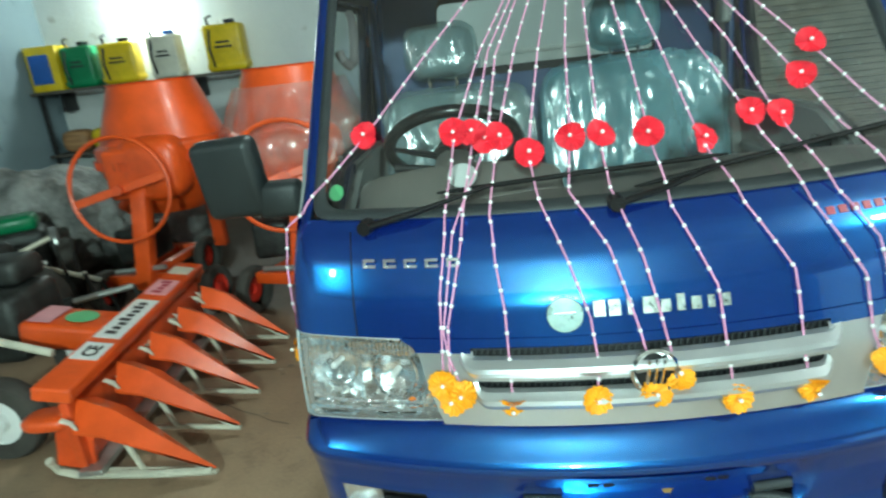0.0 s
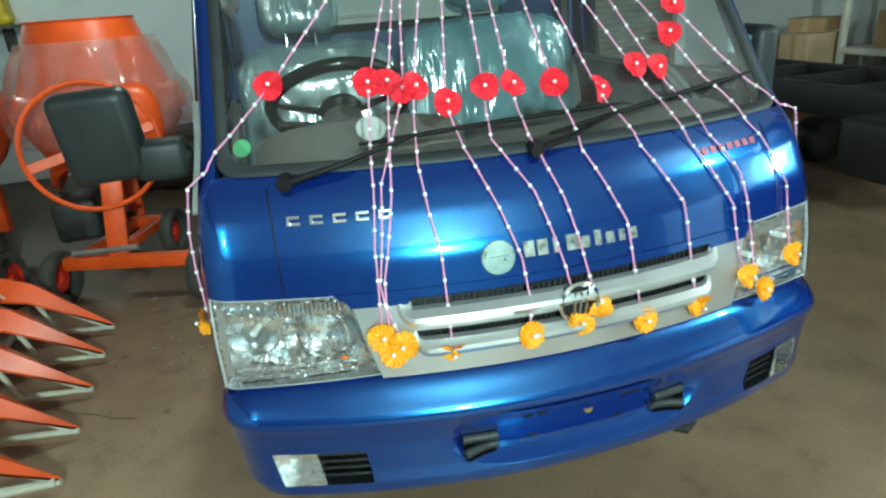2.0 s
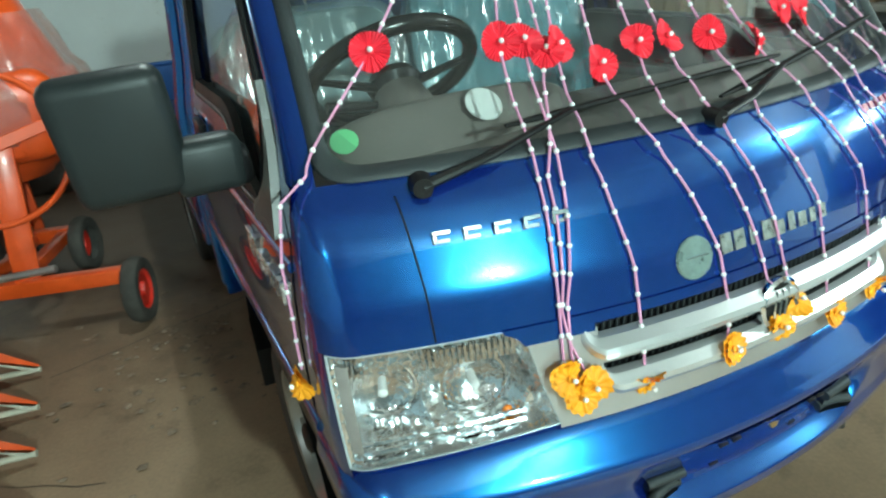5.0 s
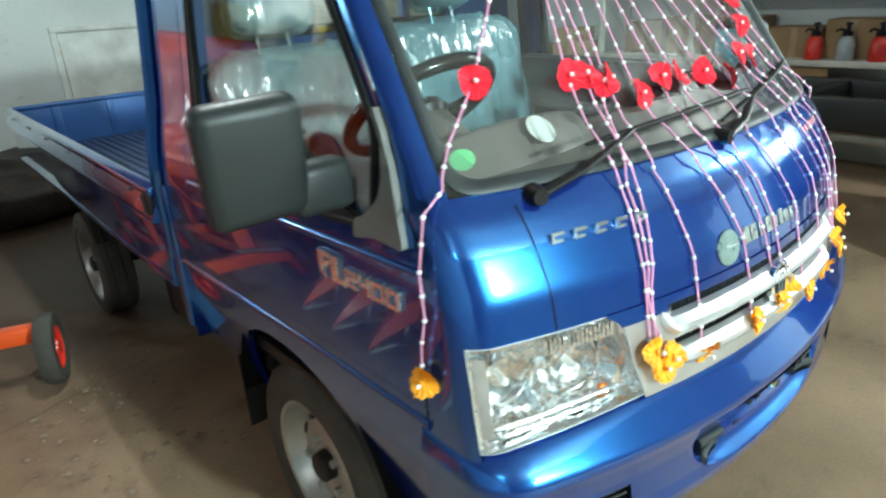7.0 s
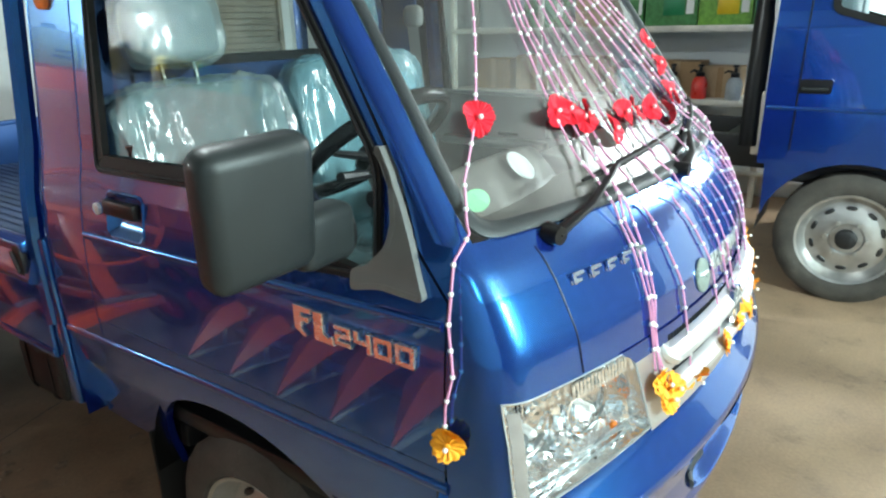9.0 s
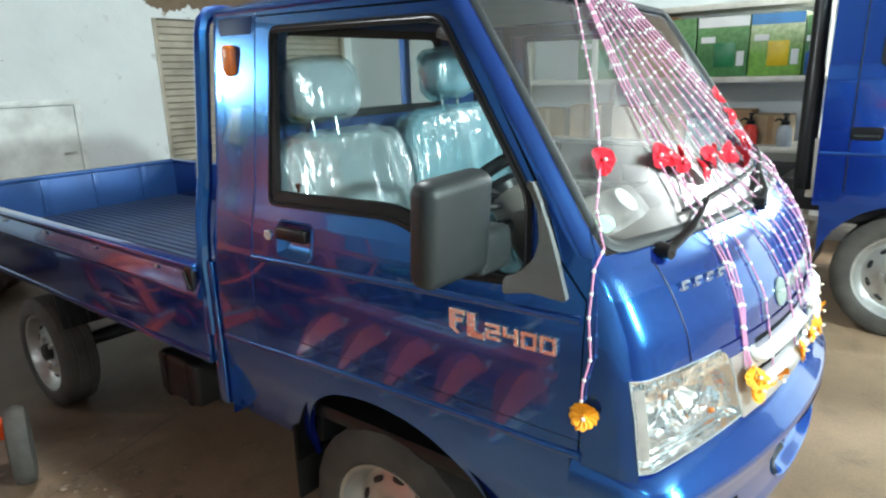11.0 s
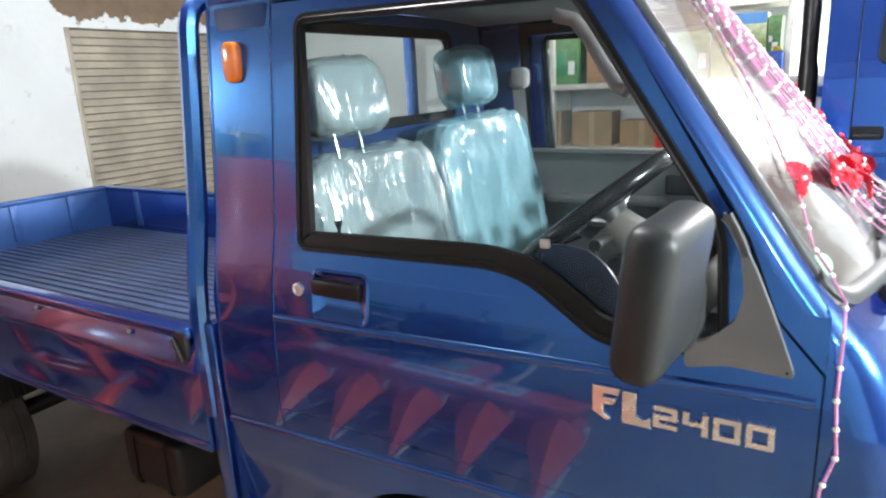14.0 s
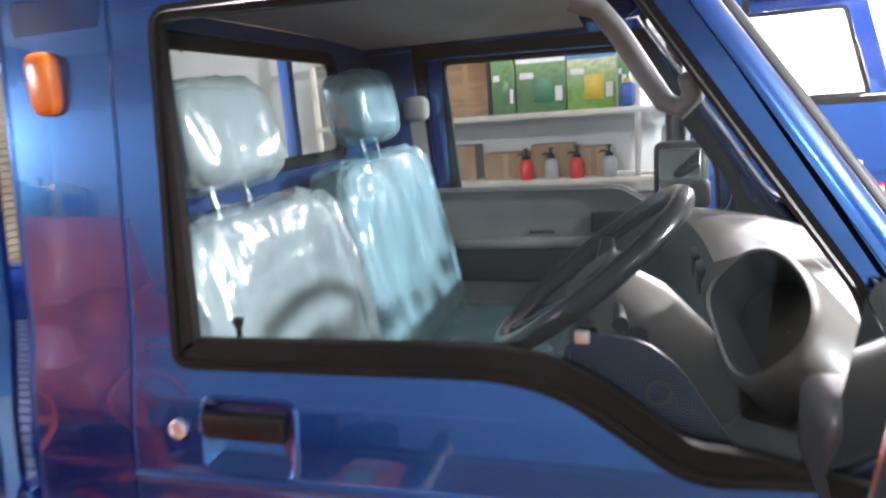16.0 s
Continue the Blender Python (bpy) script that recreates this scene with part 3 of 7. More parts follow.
FRONT = [(0.83, -0.003), (0.95, 0.010), (1.02, 0.025), (1.085, 0.0385), (1.102, 0.0450), (1.12, 0.0535), (1.17, 0.078), (1.21, 0.105), (1.245, 0.140), (1.30, 0.197), (1.82, 0.632)]
CORNER = [(0.83, 0.075), (1.10, 0.080), (1.20, 0.060), (1.25, 0.045), (1.82, 0.030)]
BOWS = [(1.25, 0.145), (1.82, 0.050)]
SIDE_END = 0.2765


def smooth_front(z):
    return (lerp(FRONT, z - 0.010) + 2 * lerp(FRONT, z) + lerp(FRONT, z + 0.010)) / 4 if 0.86 < z < 1.7 else lerp(FRONT, z)


def hull(u, z, front=smooth_front, half=HALF, corner=CORNER, out=0.0):
    """The cab's skin: u runs from -1 (one side) over 0 (the middle) to 1, z is the height."""
    s, a = (1 if u >= 0 else -1), abs(u)
    w, r, f = lerp(half, z), lerp(corner, z), front(z)
    xe, bow = w - r * 0.666, lerp(BOWS, z)
    if a <= 0.8:
        x = xe * a / 0.8
        p = Vector((x, f + bow * (x / 0.74) ** 2, z))
        n = Vector((2 * bow * x / 0.5476, -1, 0)).normalized()
    else:
        t0 = math.atan(2 * bow * xe / 0.5476)
        t = t0 + (math.pi / 2 - t0) * (a - 0.8) / 0.2
        c = Vector((xe - r * math.sin(t0), f + bow * (xe / 0.74) ** 2 + r * math.cos(t0), z))
        n = Vector((math.sin(t), -math.cos(t), 0))
        p = c + r * n
    p += n * out
    return Vector((s * p.x, p.y, p.z))


def u_at(x, z, half=HALF, corner=CORNER):
    return math.copysign(0.8 * abs(x) / (lerp(half, z) - lerp(corner, z) * 0.666), x)


def front_y(z):
    return hull(1.0, z).y


def steps(a, b, n):
    return [a + (b - a) * i / n for i in range(n + 1)]


def skin(g, us, zs, tail=None, **k):
    rows = []
    for z in zs:
        row = [hull(u, z, **k) for u in us]
        if tail is not None:
            row = ([Vector((row[0].x, tail, z))] if us[0] == -1 else []) + row + ([Vector((row[-1].x, tail, z))] if us[-1] == 1 else [])
        rows.append(row)
    return g.grid(rows)


truck = thing("pickup_truck", "shiny blue metallic pickup truck decorated with flower garlands", "pickup truck")

LAMP_IN = [(0.838, 0.480), (0.93, 0.508), (0.99, 0.522), (1.008, 0.535), (1.022, 0.562)]  # inner edge by height
HB, HT = 0.838, 1.022          # headlamp and grille band
UI, UO = 0.49, 0.910           # headlamp from the grille to the corner
DROP = [(0, 0.014), (0.49, 0.014), (0.935, -0.009), (1.1, -0.009)]  # the band's lower edge falls towards the corners


def band(u, z, out=0.0):
    """A point of the headlamp band; its lower edge follows the bumper's top."""
    return hull(u, z + lerp(DROP, abs(u)) * max(0.0, min(1.0, (0.99 - z) / 0.152)), out=out)


g = Geo()
skin(g, steps(-1, 1, 64), steps(HT, 1.247, 44), SIDE_END)
part("hood", g, PAINT, truck)
for s in (-1, 1):
    g = Geo()
    skin(g, [s * k for k in ((UO, 0.96, 1.0) if s > 0 else (1.0, 0.96, UO))], steps(0.80, HT, 6), SIDE_END)
    part("corner_panel", g, PAINT, truck)
for s in (-1, 1):
    part("hood_seam", Geo().tube([hull(u_at(s * 0.582, z), z, out=0.0005) for z in steps(HT + 0.004, 1.225, 12)], 0.0016, 6), BLACK, truck, "thin dark hood seam")

# windscreen, pillars and seal
PU, RU = 0.797, 0.757
ZB, ZR, ZTOP, ZRT = 1.247, 1.255, 1.80, 1.775
for s in (-1, 1):
    part("windscreen_pillar", skin(Geo(), [s * k for k in steps(PU, 1, 8)], steps(ZB, ZTOP, 16)), PAINT, truck)


def screen(a, b, o=0.0):
    """The windscreen's sheet laid out flat: a across, b up the slope."""
    return hull(a / 0.85, b / 1.25, out=o)


frame_ring = rounded([(-0.85 * PU, 1.25 * 1.2455), (0.85 * PU, 1.25 * 1.2455), (0.85 * PU, 1.25 * ZTOP), (-0.85 * PU, 1.25 * ZTOP)], 0.055, 8)
long_ring = []
for p, q in zip(frame_ring, frame_ring[1:] + frame_ring[:1]):
    n = max(1, int(math.dist(p, q) / 0.04))
    long_ring += [(p[0] + (q[0] - p[0]) * k / n, p[1] + (q[1] - p[1]) * k / n) for k in range(n)]
rows = []
for d, o in ((0.0, 0.001), (0.003, 0.007), (0.010, 0.011), (0.018, 0.010), (0.023, 0.005), (0.025, -0.004)):
    rows.append([screen(a * (1 - d / 0.66), b + (1.9025 - b) * d / 0.347, o) for a, b in long_ring])
part("windscreen_seal", Geo().grid(rows, closed=True), SEALGREY, truck, "thick dark grey windscreen rubber")
pane = [(a * (1 - 0.022 / 0.66), b + (1.9025 - b) * 0.022 / 0.347) for a, b in frame_ring]
g = Geo()
lo_b, hi_b = min(b for _, b in pane), max(b for _, b in pane)
rows = []
for b in steps(lo_b + 0.001, hi_b - 0.001, 18):
    xs = [a0 + (a1 - a0) * (b - b0) / (b1 - b0) for (a0, b0), (a1, b1) in zip(pane, pane[1:] + pane[:1]) if (b0 <= b) != (b1 <= b)]
    rows.append([screen(a, b, -0.003) for a in steps(min(xs), max(xs), 30)])
g.grid(rows)
o = part("windscreen", g, SCREEN, truck)
o.visible_shadow = False

# side skin
ARCH = [(0.470, 0.44), (0.505, 0.55), (0.572, 0.655), (0.70, 0.738), (0.88, 0.766), (1.06, 0.738), (1.158, 0.655), (1.204, 0.54), (1.212, 0.44)]
for _ in range(2):  # rounded by cutting corners
    ARCH = [ARCH[0]] + [(p[0] + (q[0] - p[0]) * k, p[1] + (q[1] - p[1]) * k) for p, q in zip(ARCH, ARCH[1:]) for k in (0.25, 0.75)] + [ARCH[-1]]
WINDOW = rounded([(1.268, 1.254), (1.262, 1.738), (0.668, 1.728), (0.418, 1.360), (0.402, 1.172), (0.595, 1.160), (0.728, 1.245), (0.805, 1.262)], 0.035)
DOOR = [(0.279, 0.868), (0.279, 1.165), (0.345, 1.235), (0.392, 1.345), (0.645, 1.752), (1.330, 1.765), (1.345, 0.874)]


def seal_width(y, z):
    """The window rubber is broad along the sill and the rear edge."""
    if z < 1.30 and y > 0.50:
        return 0.040
    if y > 1.2 and z < 1.70:
        return 0.032
    return 0.013 if y < 0.69 else 0.019


def side(s, out=0.0):
    return lambda y, z, o=0.0: Vector((s * (lerp(HALF, z) + out + o), y, z))


for s in (-1, 1):
    # sill with the wheel arch
    g = Geo().loops([(0.30, 0.50), (0.30, 0.834), (0.281, 0.836), (0.281, 0.8655), (1.346, 0.8715), (1.346, 0.802), (1.53, 0.802), (1.53, 0.50), (1.22, 0.50), *reversed(ARCH[:-1]), (0.44, 0.50)], [], side(s), 0.03)
    rim = [(y, z) for y, z in ARCH]
    rows = [[Vector((s * (lerp(HALF, z) - d), y, z)) for y, z in rim] for d in (0, 0.02)]
    g.grid(rows)
    part("sill", g, PAINT, truck)
    # a rounded crease between sill and door
    path = [(0.275, 0.832), (0.55, 0.829), (0.90, 0.822), (1.22, 0.811), (1.53, 0.799)]
    part("crease", Geo().tube([(s * (lerp(HALF, z) - 0.0065), y, z) for y, z in path], 0.0135, 14), PAINT, truck)
    # cab corner behind the door
    g = Geo().loops([(1.351, 0.806), (1.336, 1.765), (1.34, 1.80), (1.53, 1.80), (1.53, 0.806)], [], side(s), 0.03)
    part("cab_corner", g, PAINT, truck)
    part("corner_edge", Geo().tube([(s * (lerp(HALF, z) - 0.0105), 1.5285, z) for z in steps(0.53, 1.795, 30)], 0.012, 12), PAINT, truck)
    part("door_edge", Geo().tube([(s * (lerp(HALF, z) - 0.0015), 1.345 - 0.0156 * (z - 0.806), z) for z in steps(0.815, 1.755, 20)], 0.0036, 8), PAINT, truck)
    # pillar flank between windscreen and door
    outer = [(SIDE_END, 1.168), (SIDE_END + 0.002, 1.246)] + [(front_y(z), z) for z in steps(1.249, 1.80, 10)]
    inner = [(1.34, 1.80), (1.33, 1.770), (0.640, 1.757), (0.387, 1.348), (0.342, 1.238), (0.2785, 1.170)]
    part("pillar_flank", Geo().loops(outer + inner, [], side(s), 0.02), PAINT, truck)
    part("door_gap", Geo().loops(inset(DOOR, -0.016), [[(y, z) for y, z in inset(DOOR, 0.022)]], side(s, -0.02), 0.03), BLACK, truck)
    # the door
    cup = rounded([(1.078, 1.116), (1.222, 1.116), (1.222, 1.215), (1.078, 1.215)], 0.02)
    door = part("door", Geo().loops(DOOR, [WINDOW, cup], side(s, 0.001), 0.02), PAINT, truck, "blue door with a black window seal")
    part("crease", Geo().tube([side(s, -0.0055)(y, 1.095 + 0.028 * (1.34 - y), 0) for y in steps(0.285, 1.34, 20)], 0.0115, 12), PAINT, door)
    part("window_seal", Geo().moulding(WINDOW, seal_width, side(s, 0.0), 0.008), RUBBER, door)
    part("seal_lip", Geo().tube([side(s, 0.0)(y, z, 0.0085) for y, z in inset(WINDOW, 0.011)], 0.0035, 6, closed=True), BLACK, door)
    glass = inset(WINDOW, 0.010)
    o = part("window_pane", Geo().loops(glass, [], side(s, -0.012), 0.05), GLASS, door)
    o.visible_shadow = False
    # handle: a recessed cup, a bar over it and the lock
    rows = [[side(s, 0.001)(y, z, o) for y, z in inset(cup, d)] for d, o in ((-0.006, 0.0004), (-0.001, 0.0030), (0.004, 0.0), (0.012, -0.009), (0.024, -0.016), (0.040, -0.018), (0.047, -0.018))]
    part("handle_cup", Geo().grid(rows, closed=True).add(rows[-1], [tuple(range(len(cup)))]), PAINT, door)
    part("handle", Geo().box((s * 0.735, 1.150, 1.185), (0.022, 0.128, 0.038), 0.008), BLACK, door, "black plastic pull handle")
    part("lock", Geo().lathe([(0.0145, -0.004), (0.0145, 0.004), (0.011, 0.006), (0.0085, 0.0035), (0, 0.0045)], 18, axes((0, 1, 0), (0, 0, 1), (s, 0, 0), (s * 0.7300, 1.262, 1.170))), POLISH, door, "round chrome key lock")
    # inner trim
    if s < 0:
        trim = rounded([(0.42, 0.83), (0.40, 1.13), (0.56, 1.135), (0.75, 1.278), (1.33, 1.272), (1.33, 0.83)], 0.03)
    else:
        trim = rounded([(0.42, 0.83), (0.40, 1.17), (0.54, 1.20), (0.617, 1.262), (0.70, 1.316), (1.33, 1.320), (1.33, 0.83)], 0.03)
    g = Geo().loops(trim, [], lambda y, z, s=s: Vector((s * (lerp(HALF, z) - 0.055), y, z)), 0.04)
    g.moulding(trim, 0.01, lambda y, z, o, s=s: Vector((s * (lerp(HALF, z) - 0.055 + o), y, z)), 0.02)
    part("door_trim", g, TRIM, door, "grey plastic inner door trim")
    if s < 0:
        lip = rounded([(0.47, 1.08), (0.495, 1.115), (0.547, 1.188), (0.603, 1.270), (0.640, 1.296), (0.70, 1.304), (0.735, 1.290), (0.735, 1.20), (0.60, 1.08)], 0.02)
        g = Geo().loops(lip, [], lambda y, z, s=s: Vector((s * (lerp(HALF, z) - 0.0505), y, z)), 0.04)
        g.moulding(lip, 0.008, lambda y, z, o, s=s: Vector((s * (lerp(HALF, z) - 0.0505 + o), y, z)), 0.006)
        part("inner_frame", g, SHADEDBLUE, door, "blue sheet metal inside the window, shade put into its colour")
        part("frame_hole", Geo().tube([side(s, -0.044)(0.625 + 0.013 * math.cos(a), 1.238 + 0.013 * math.sin(a)) for a in steps(0, 2 * math.pi, 20)[:-1]], 0.002, 6, closed=True), BLACK, door)
        part("lock_knob", Geo().lathe([(0.004, -0.03), (0.004, 0.004), (0.008, 0.012), (0.008, 0.018), (0, 0.020)], 14, pose(-0.672, 1.183, 1.296)), BLACK, door, "black lock knob")
        part("pane_clip", Geo().box((-0.687, 0.709, 1.310), (0.010, 0.018, 0.016), 0.003), GALV, door, "clear plastic clip")
    else:
        part("door_pocket", Geo().box((0.680, 1.05, 1.055), (0.02, 0.46, 0.13), 0.012, 3), GRAIN, door, "dark door pocket")
        part("slot_cover", Geo().box((0.673, 0.956, 1.163), (0.006, 0.085, 0.012), 0.002), GRAIN, door, "dark slot cover")
    part("armrest", Geo().box((s * 0.665, 1.02, 1.128), (0.05, 0.46, 0.036), 0.015), TRIM, door)
    part("pull_recess", Geo().box((s * 0.666, 0.742, 1.194), (0.014, 0.112, 0.075), 0.010, 3), BLACK, door)
    # grey plastic triangle that carries the mirror
    tri = rounded([(0.312, 1.160), (0.400, 1.165), (0.462, 1.151), (0.462, 1.188), (0.432, 1.197), (0.396, 1.232), (0.388, 1.27), (0.398, 1.335), (0.428, 1.388), (0.410, 1.375), (0.372, 1.300), (0.346, 1.243)], 0.012)
    g = Geo().loops(tri, [], side(s, 0.014), 0.02)
    g.moulding(tri, 0.01, side(s, 0.0), 0.0145)
    mount = part("mirror_mount", g, TRIM, truck, "grey plastic mirror mount")
    # mirror: housing, arm, glass
    lean = Matrix.Rotation(radians(7), 3, "X") @ Matrix.Rotation(radians(4 * s), 3, "Y") @ Matrix.Rotation(radians(7 * s), 3, "Z")
    mx, my, size = 0.913, 0.462, (0.172, 0.064, 0.204)
    if s > 0:  # the far mirror is folded in
        lean = Matrix.Rotation(radians(80), 3, "Z")
        mx, my, size = 0.800, 0.520, (0.165, 0.075, 0.205)
    mirror = part("wing_mirror", Geo().box((s * mx, my, 1.326), size, 0.026, 4, lean), GRAIN, truck, "large black grained plastic wing mirror")
    face = lean @ Vector((0, size[1] / 2 - 0.0025, 0))
    part("mirror_glass", Geo().box(Vector((s * mx, my, 1.326)) + face, (size[0] - 0.04, 0.006, size[2] - 0.045), 0.002, 1, lean), MIRROR, mirror)
    part("mirror_arm", Geo().box((s * (0.800 if s < 0 else 0.755), 0.466, 1.262), (0.115 if s < 0 else 0.05, 0.066, 0.092), 0.020, 3), GRAIN, mirror)
    part("mirror_knuckle", Geo().soft((s * 0.752, 0.465, 1.252), (0.022, 0.024, 0.036), 0.7, 18, 12), BLACK, mirror)
    # amber side repeater
    part("side_repeater", Geo().soft((s * 0.668, 1.447, 1.653), (0.014, 0.024, 0.044), 0.5, 16, 12), AMBER, truck, "amber side repeater lamp")

# roof and rear wall
rows = []
for i in range(19):
    k = i / 18
    row = []
    for j in range(33):
        v = -1 + 2 * j / 32
        y0 = hull(0.8 * v if abs(v) < 1 else v, ZTOP).y
        y = y0 + (1.53 - y0) * k
        edge = (1 - abs(v) ** 5) * (1 - (1 - k) ** 6) * (1 - max(0, k - 0.9) * 6)
        row.append((v * lerp(HALF, ZTOP), y, ZTOP + 0.052 * edge))
    rows.append(row)
part("roof", Geo().grid(rows), PAINT, truck)
for s in (-1, 1):
    part("drip_rail", Geo().tube([(s * 0.642, y, 1.785) for y in steps(0.79, 1.52, 8)], 0.008, 8), PAINT, truck)
RW = rounded([(-0.45, 1.455), (0.45, 1.455), (0.43, 1.765), (-0.43, 1.765)], 0.06)
cabback = [(-0.742, 0.52), (0.742, 0.52), (0.742, 1.12), (0.712, 1.25), (0.64, 1.80), (-0.64, 1.80), (-0.712, 1.25), (-0.742, 1.12)]
g = Geo().loops(cabback, [RW], lambda a, b: (a, 1.532, b), 0.1)
part("rear_wall", g, PAINT, truck)
part("rear_window_seal", Geo().moulding(RW, 0.03, lambda a, b, o: (a, 1.53 - o, b), 0.012), RUBBER, truck)
o = part("rear_window", Geo().loops(inset(RW, 0.02), [], lambda a, b: (a, 1.535, b), 0.1), GLASS, truck)
o.visible_shadow = False

# interior shell
part("headliner", Geo().grid([[(x, y, 1.785 + 0.02 * (1 - (x / 0.63) ** 2)) for x in steps(-0.61, 0.61, 8)] for y in steps(0.80, 1.51, 4)]), LINER, truck, "pale headliner")
g = Geo().loops(cabback, [RW], lambda a, b: (a * 0.94, 1.505, b), 0.1)
for s in (-1, 1):
    g.box((s * 0.645, 1.425, 1.52), (0.02, 0.16, 0.5), 0.006)
part("inner_panel", g, INNERBLUE, truck, "bare blue inner cab panel")
part("cab_floor", Geo().box((0, 0.95, 0.62), (1.36, 1.12, 0.05), 0.01), BLACK, truck)
part("firewall", Geo().box((0, 0.40, 0.88), (1.36, 0.04, 0.6), 0.01), BLACK, truck)
sec = [(0.165, 1.10), (0.175, 1.222), (0.24, 1.236), (0.36, 1.248), (0.42, 1.254), (0.47, 1.256), (0.505, 1.243), (0.525, 1.19), (0.52, 1.06), (0.50, 0.94), (0.47, 0.86), (0.36, 0.84)]
well = [(0.165, 1.10), (0.175, 1.222), (0.24, 1.236), (0.36, 1.240), (0.40, 1.20), (0.43, 1.15), (0.45, 1.12), (0.47, 1.09), (0.49, 1.05), (0.49, 0.94), (0.47, 0.86), (0.36, 0.84)]


def dash_section(x):
    """The dashboard's section, hollowed where the instruments sit."""
    w = max(0.0, min(1.0, (0.272 - (x + 0.346)) / 0.025))
    return [(a + (c - a) * w, b + (d - b) * w) for (a, b), (c, d) in zip(sec, well)]


rows = [[(x, y + lerp([(0.17, 0.142), (0.45, 0.06)], y) * (x / 0.70) ** 2, z - 0.02 * (abs(x) / 0.66) ** 3) for y, z in dash_section(x)] for x in steps(-0.672, 0.672, 64)]
dash = part("dashboard", Geo().grid(rows), DASH, truck, "taupe grey moulded dashboard")
# the instrument cluster: a hooded oval that opens towards the driver
nz = Vector((0, 0.70, 0.714)).normalized()
dial = axes((-1, 0, 0), nz.cross(Vector((-1, 0, 0))), nz, (-0.346, 0.478, 1.256))


def oval(a, b, h, n=56, sag=0.0):
    """An arched outline with a flatter lower edge."""
    pts = []
    for k in steps(0, 2 * math.pi, n)[:-1]:
        c, d = math.cos(k), math.sin(k)
        e, f = (0.85, 0.9) if d > 0 else (0.45, 0.75)
        pts.append(dial @ Vector((a * math.copysign(abs(c) ** e, c), b * math.copysign(abs(d) ** f, d) - sag, h)))
    return pts


rows = [oval(0.250, 0.080, -0.115), oval(0.254, 0.086, -0.055), oval(0.252, 0.085, -0.013), oval(0.248, 0.081, -0.003), oval(0.243, 0.077, 0.0), oval(0.239, 0.073, -0.005)]
part("instrument_hood", Geo().grid(rows, closed=True), DASH, dash)
rows = [oval(0.239, 0.073, -0.005), oval(0.233, 0.068, -0.045), oval(0.226, 0.064, -0.080)]
part("hood_lining", Geo().grid(rows, closed=True), GRAIN, dash, "dark lining of the instrument hood")
g = Geo().grid([oval(0.228, 0.066, -0.074), oval(0.10, 0.028, -0.076), oval(0.003, 0.002, -0.077)], closed=True)
part("instrument_dial", g, BLACK, dash, "black oval instrument cluster")
for x in (0.02, 0.15):
    part("air_vent", Geo().box((x, 0.522, 1.19), (0.10, 0.02, 0.055), 0.008), BLACK, dash)


def on_glass(x, z, r, material, name, label):
    c = hull(u_at(x, z), z, out=-0.006)
    ex = (hull(u_at(x + 0.015, z), z, out=-0.001) - c).normalized()
    ez = ex.cross(hull(u_at(x, z + 0.02), z + 0.02, out=-0.001) - c).normalized()
    return part(name, Geo().lathe([(0, 0.0008), (r, 0.0008), (r + 0.0006, 0)], 28, axes(ex, ez.cross(ex) * 0.82, ez, c)), material, truck, label)


on_glass(-0.620, 1.296, 0.022, GREENLABEL, "window_sticker", "round green sticker on the windscreen")
part("paper_disc", Geo().lathe([(0, 0.002), (0.034, 0.002), (0.035, 0)], 24, pose(-0.335, 0.368, 1.292, 42, 0, 0)), WHITE, dash, "round white paper disc leaning on the dashboard")

# steering wheel
sw = axes((1, 0, 0), (0, -0.78, 0.63), (0, 0.63, 0.78), (-0.36, 0.725, 1.305))
ring = [sw @ Vector((0.185 * math.cos(a), 0.185 * math.sin(a), 0)) for a in steps(0, 2 * math.pi, 36)[:-1]]
wheel = part("steering_wheel", Geo().tube(ring, 0.0175, 12, closed=True), WHEELBLACK, truck, "glossy black steering wheel")
g = Geo()
for a in (0.15, math.pi - 0.15, 1.5 * math.pi):
    g.tube([sw @ Vector((0.03 * math.cos(a), 0.03 * math.sin(a), -0.03)), sw @ Vector((0.18 * math.cos(a), 0.18 * math.sin(a), 0))], [0.022, 0.013], 8, flat=0.5)
g.lathe([(0, 0.005), (0.05, 0.0), (0.062, -0.02), (0.05, -0.05)], 24, sw)
part("spoke", g, BLACK, wheel)
part("steering_column", Geo().tube([sw @ Vector((0, 0, -0.03)), sw @ Vector((0, 0.01, -0.10)), sw @ Vector((0, 0.02, -0.30))], [0.05, 0.068, 0.075], 16), DASH, wheel, "taupe column shroud")
part("stalk", Geo().tube([sw @ Vector((0, 0, -0.07)), sw @ Vector((-0.17, 0.02, -0.06))], [0.008, 0.012], 8), BLACK, wheel)
part("ignition_lock", Geo().tube([sw @ Vector((-0.05, 0.0, -0.12)), sw @ Vector((-0.10, 0.0, -0.12))], 0.02, 14), BLACK, wheel)


# seats under film
def ridge(v):
    return (1 - min(1.0, 2.2 * abs(noise.noise(v)))) ** 2


def crinkle(p, amount=1.0):
    """Stretched folds in the film: long ones up and down, a few short creases across."""
    f = 0.008 * noise.noise(Vector((p.x * 7, p.y * 7, p.z * 3))) + 0.009 * ridge(Vector((p.x * 15, p.y * 15, p.z * 2.6 + p.x * 4)))
    f += 0.006 * ridge(Vector((p.x * 27 - p.z * 7, p.y * 27, p.z * 5 + 7))) + 0.0025 * ridge(Vector((p.x * 48 + p.z * 13, p.y * 48, p.z * 12)))
    return f * amount


def taut(p):
    return crinkle(p, 0.65)


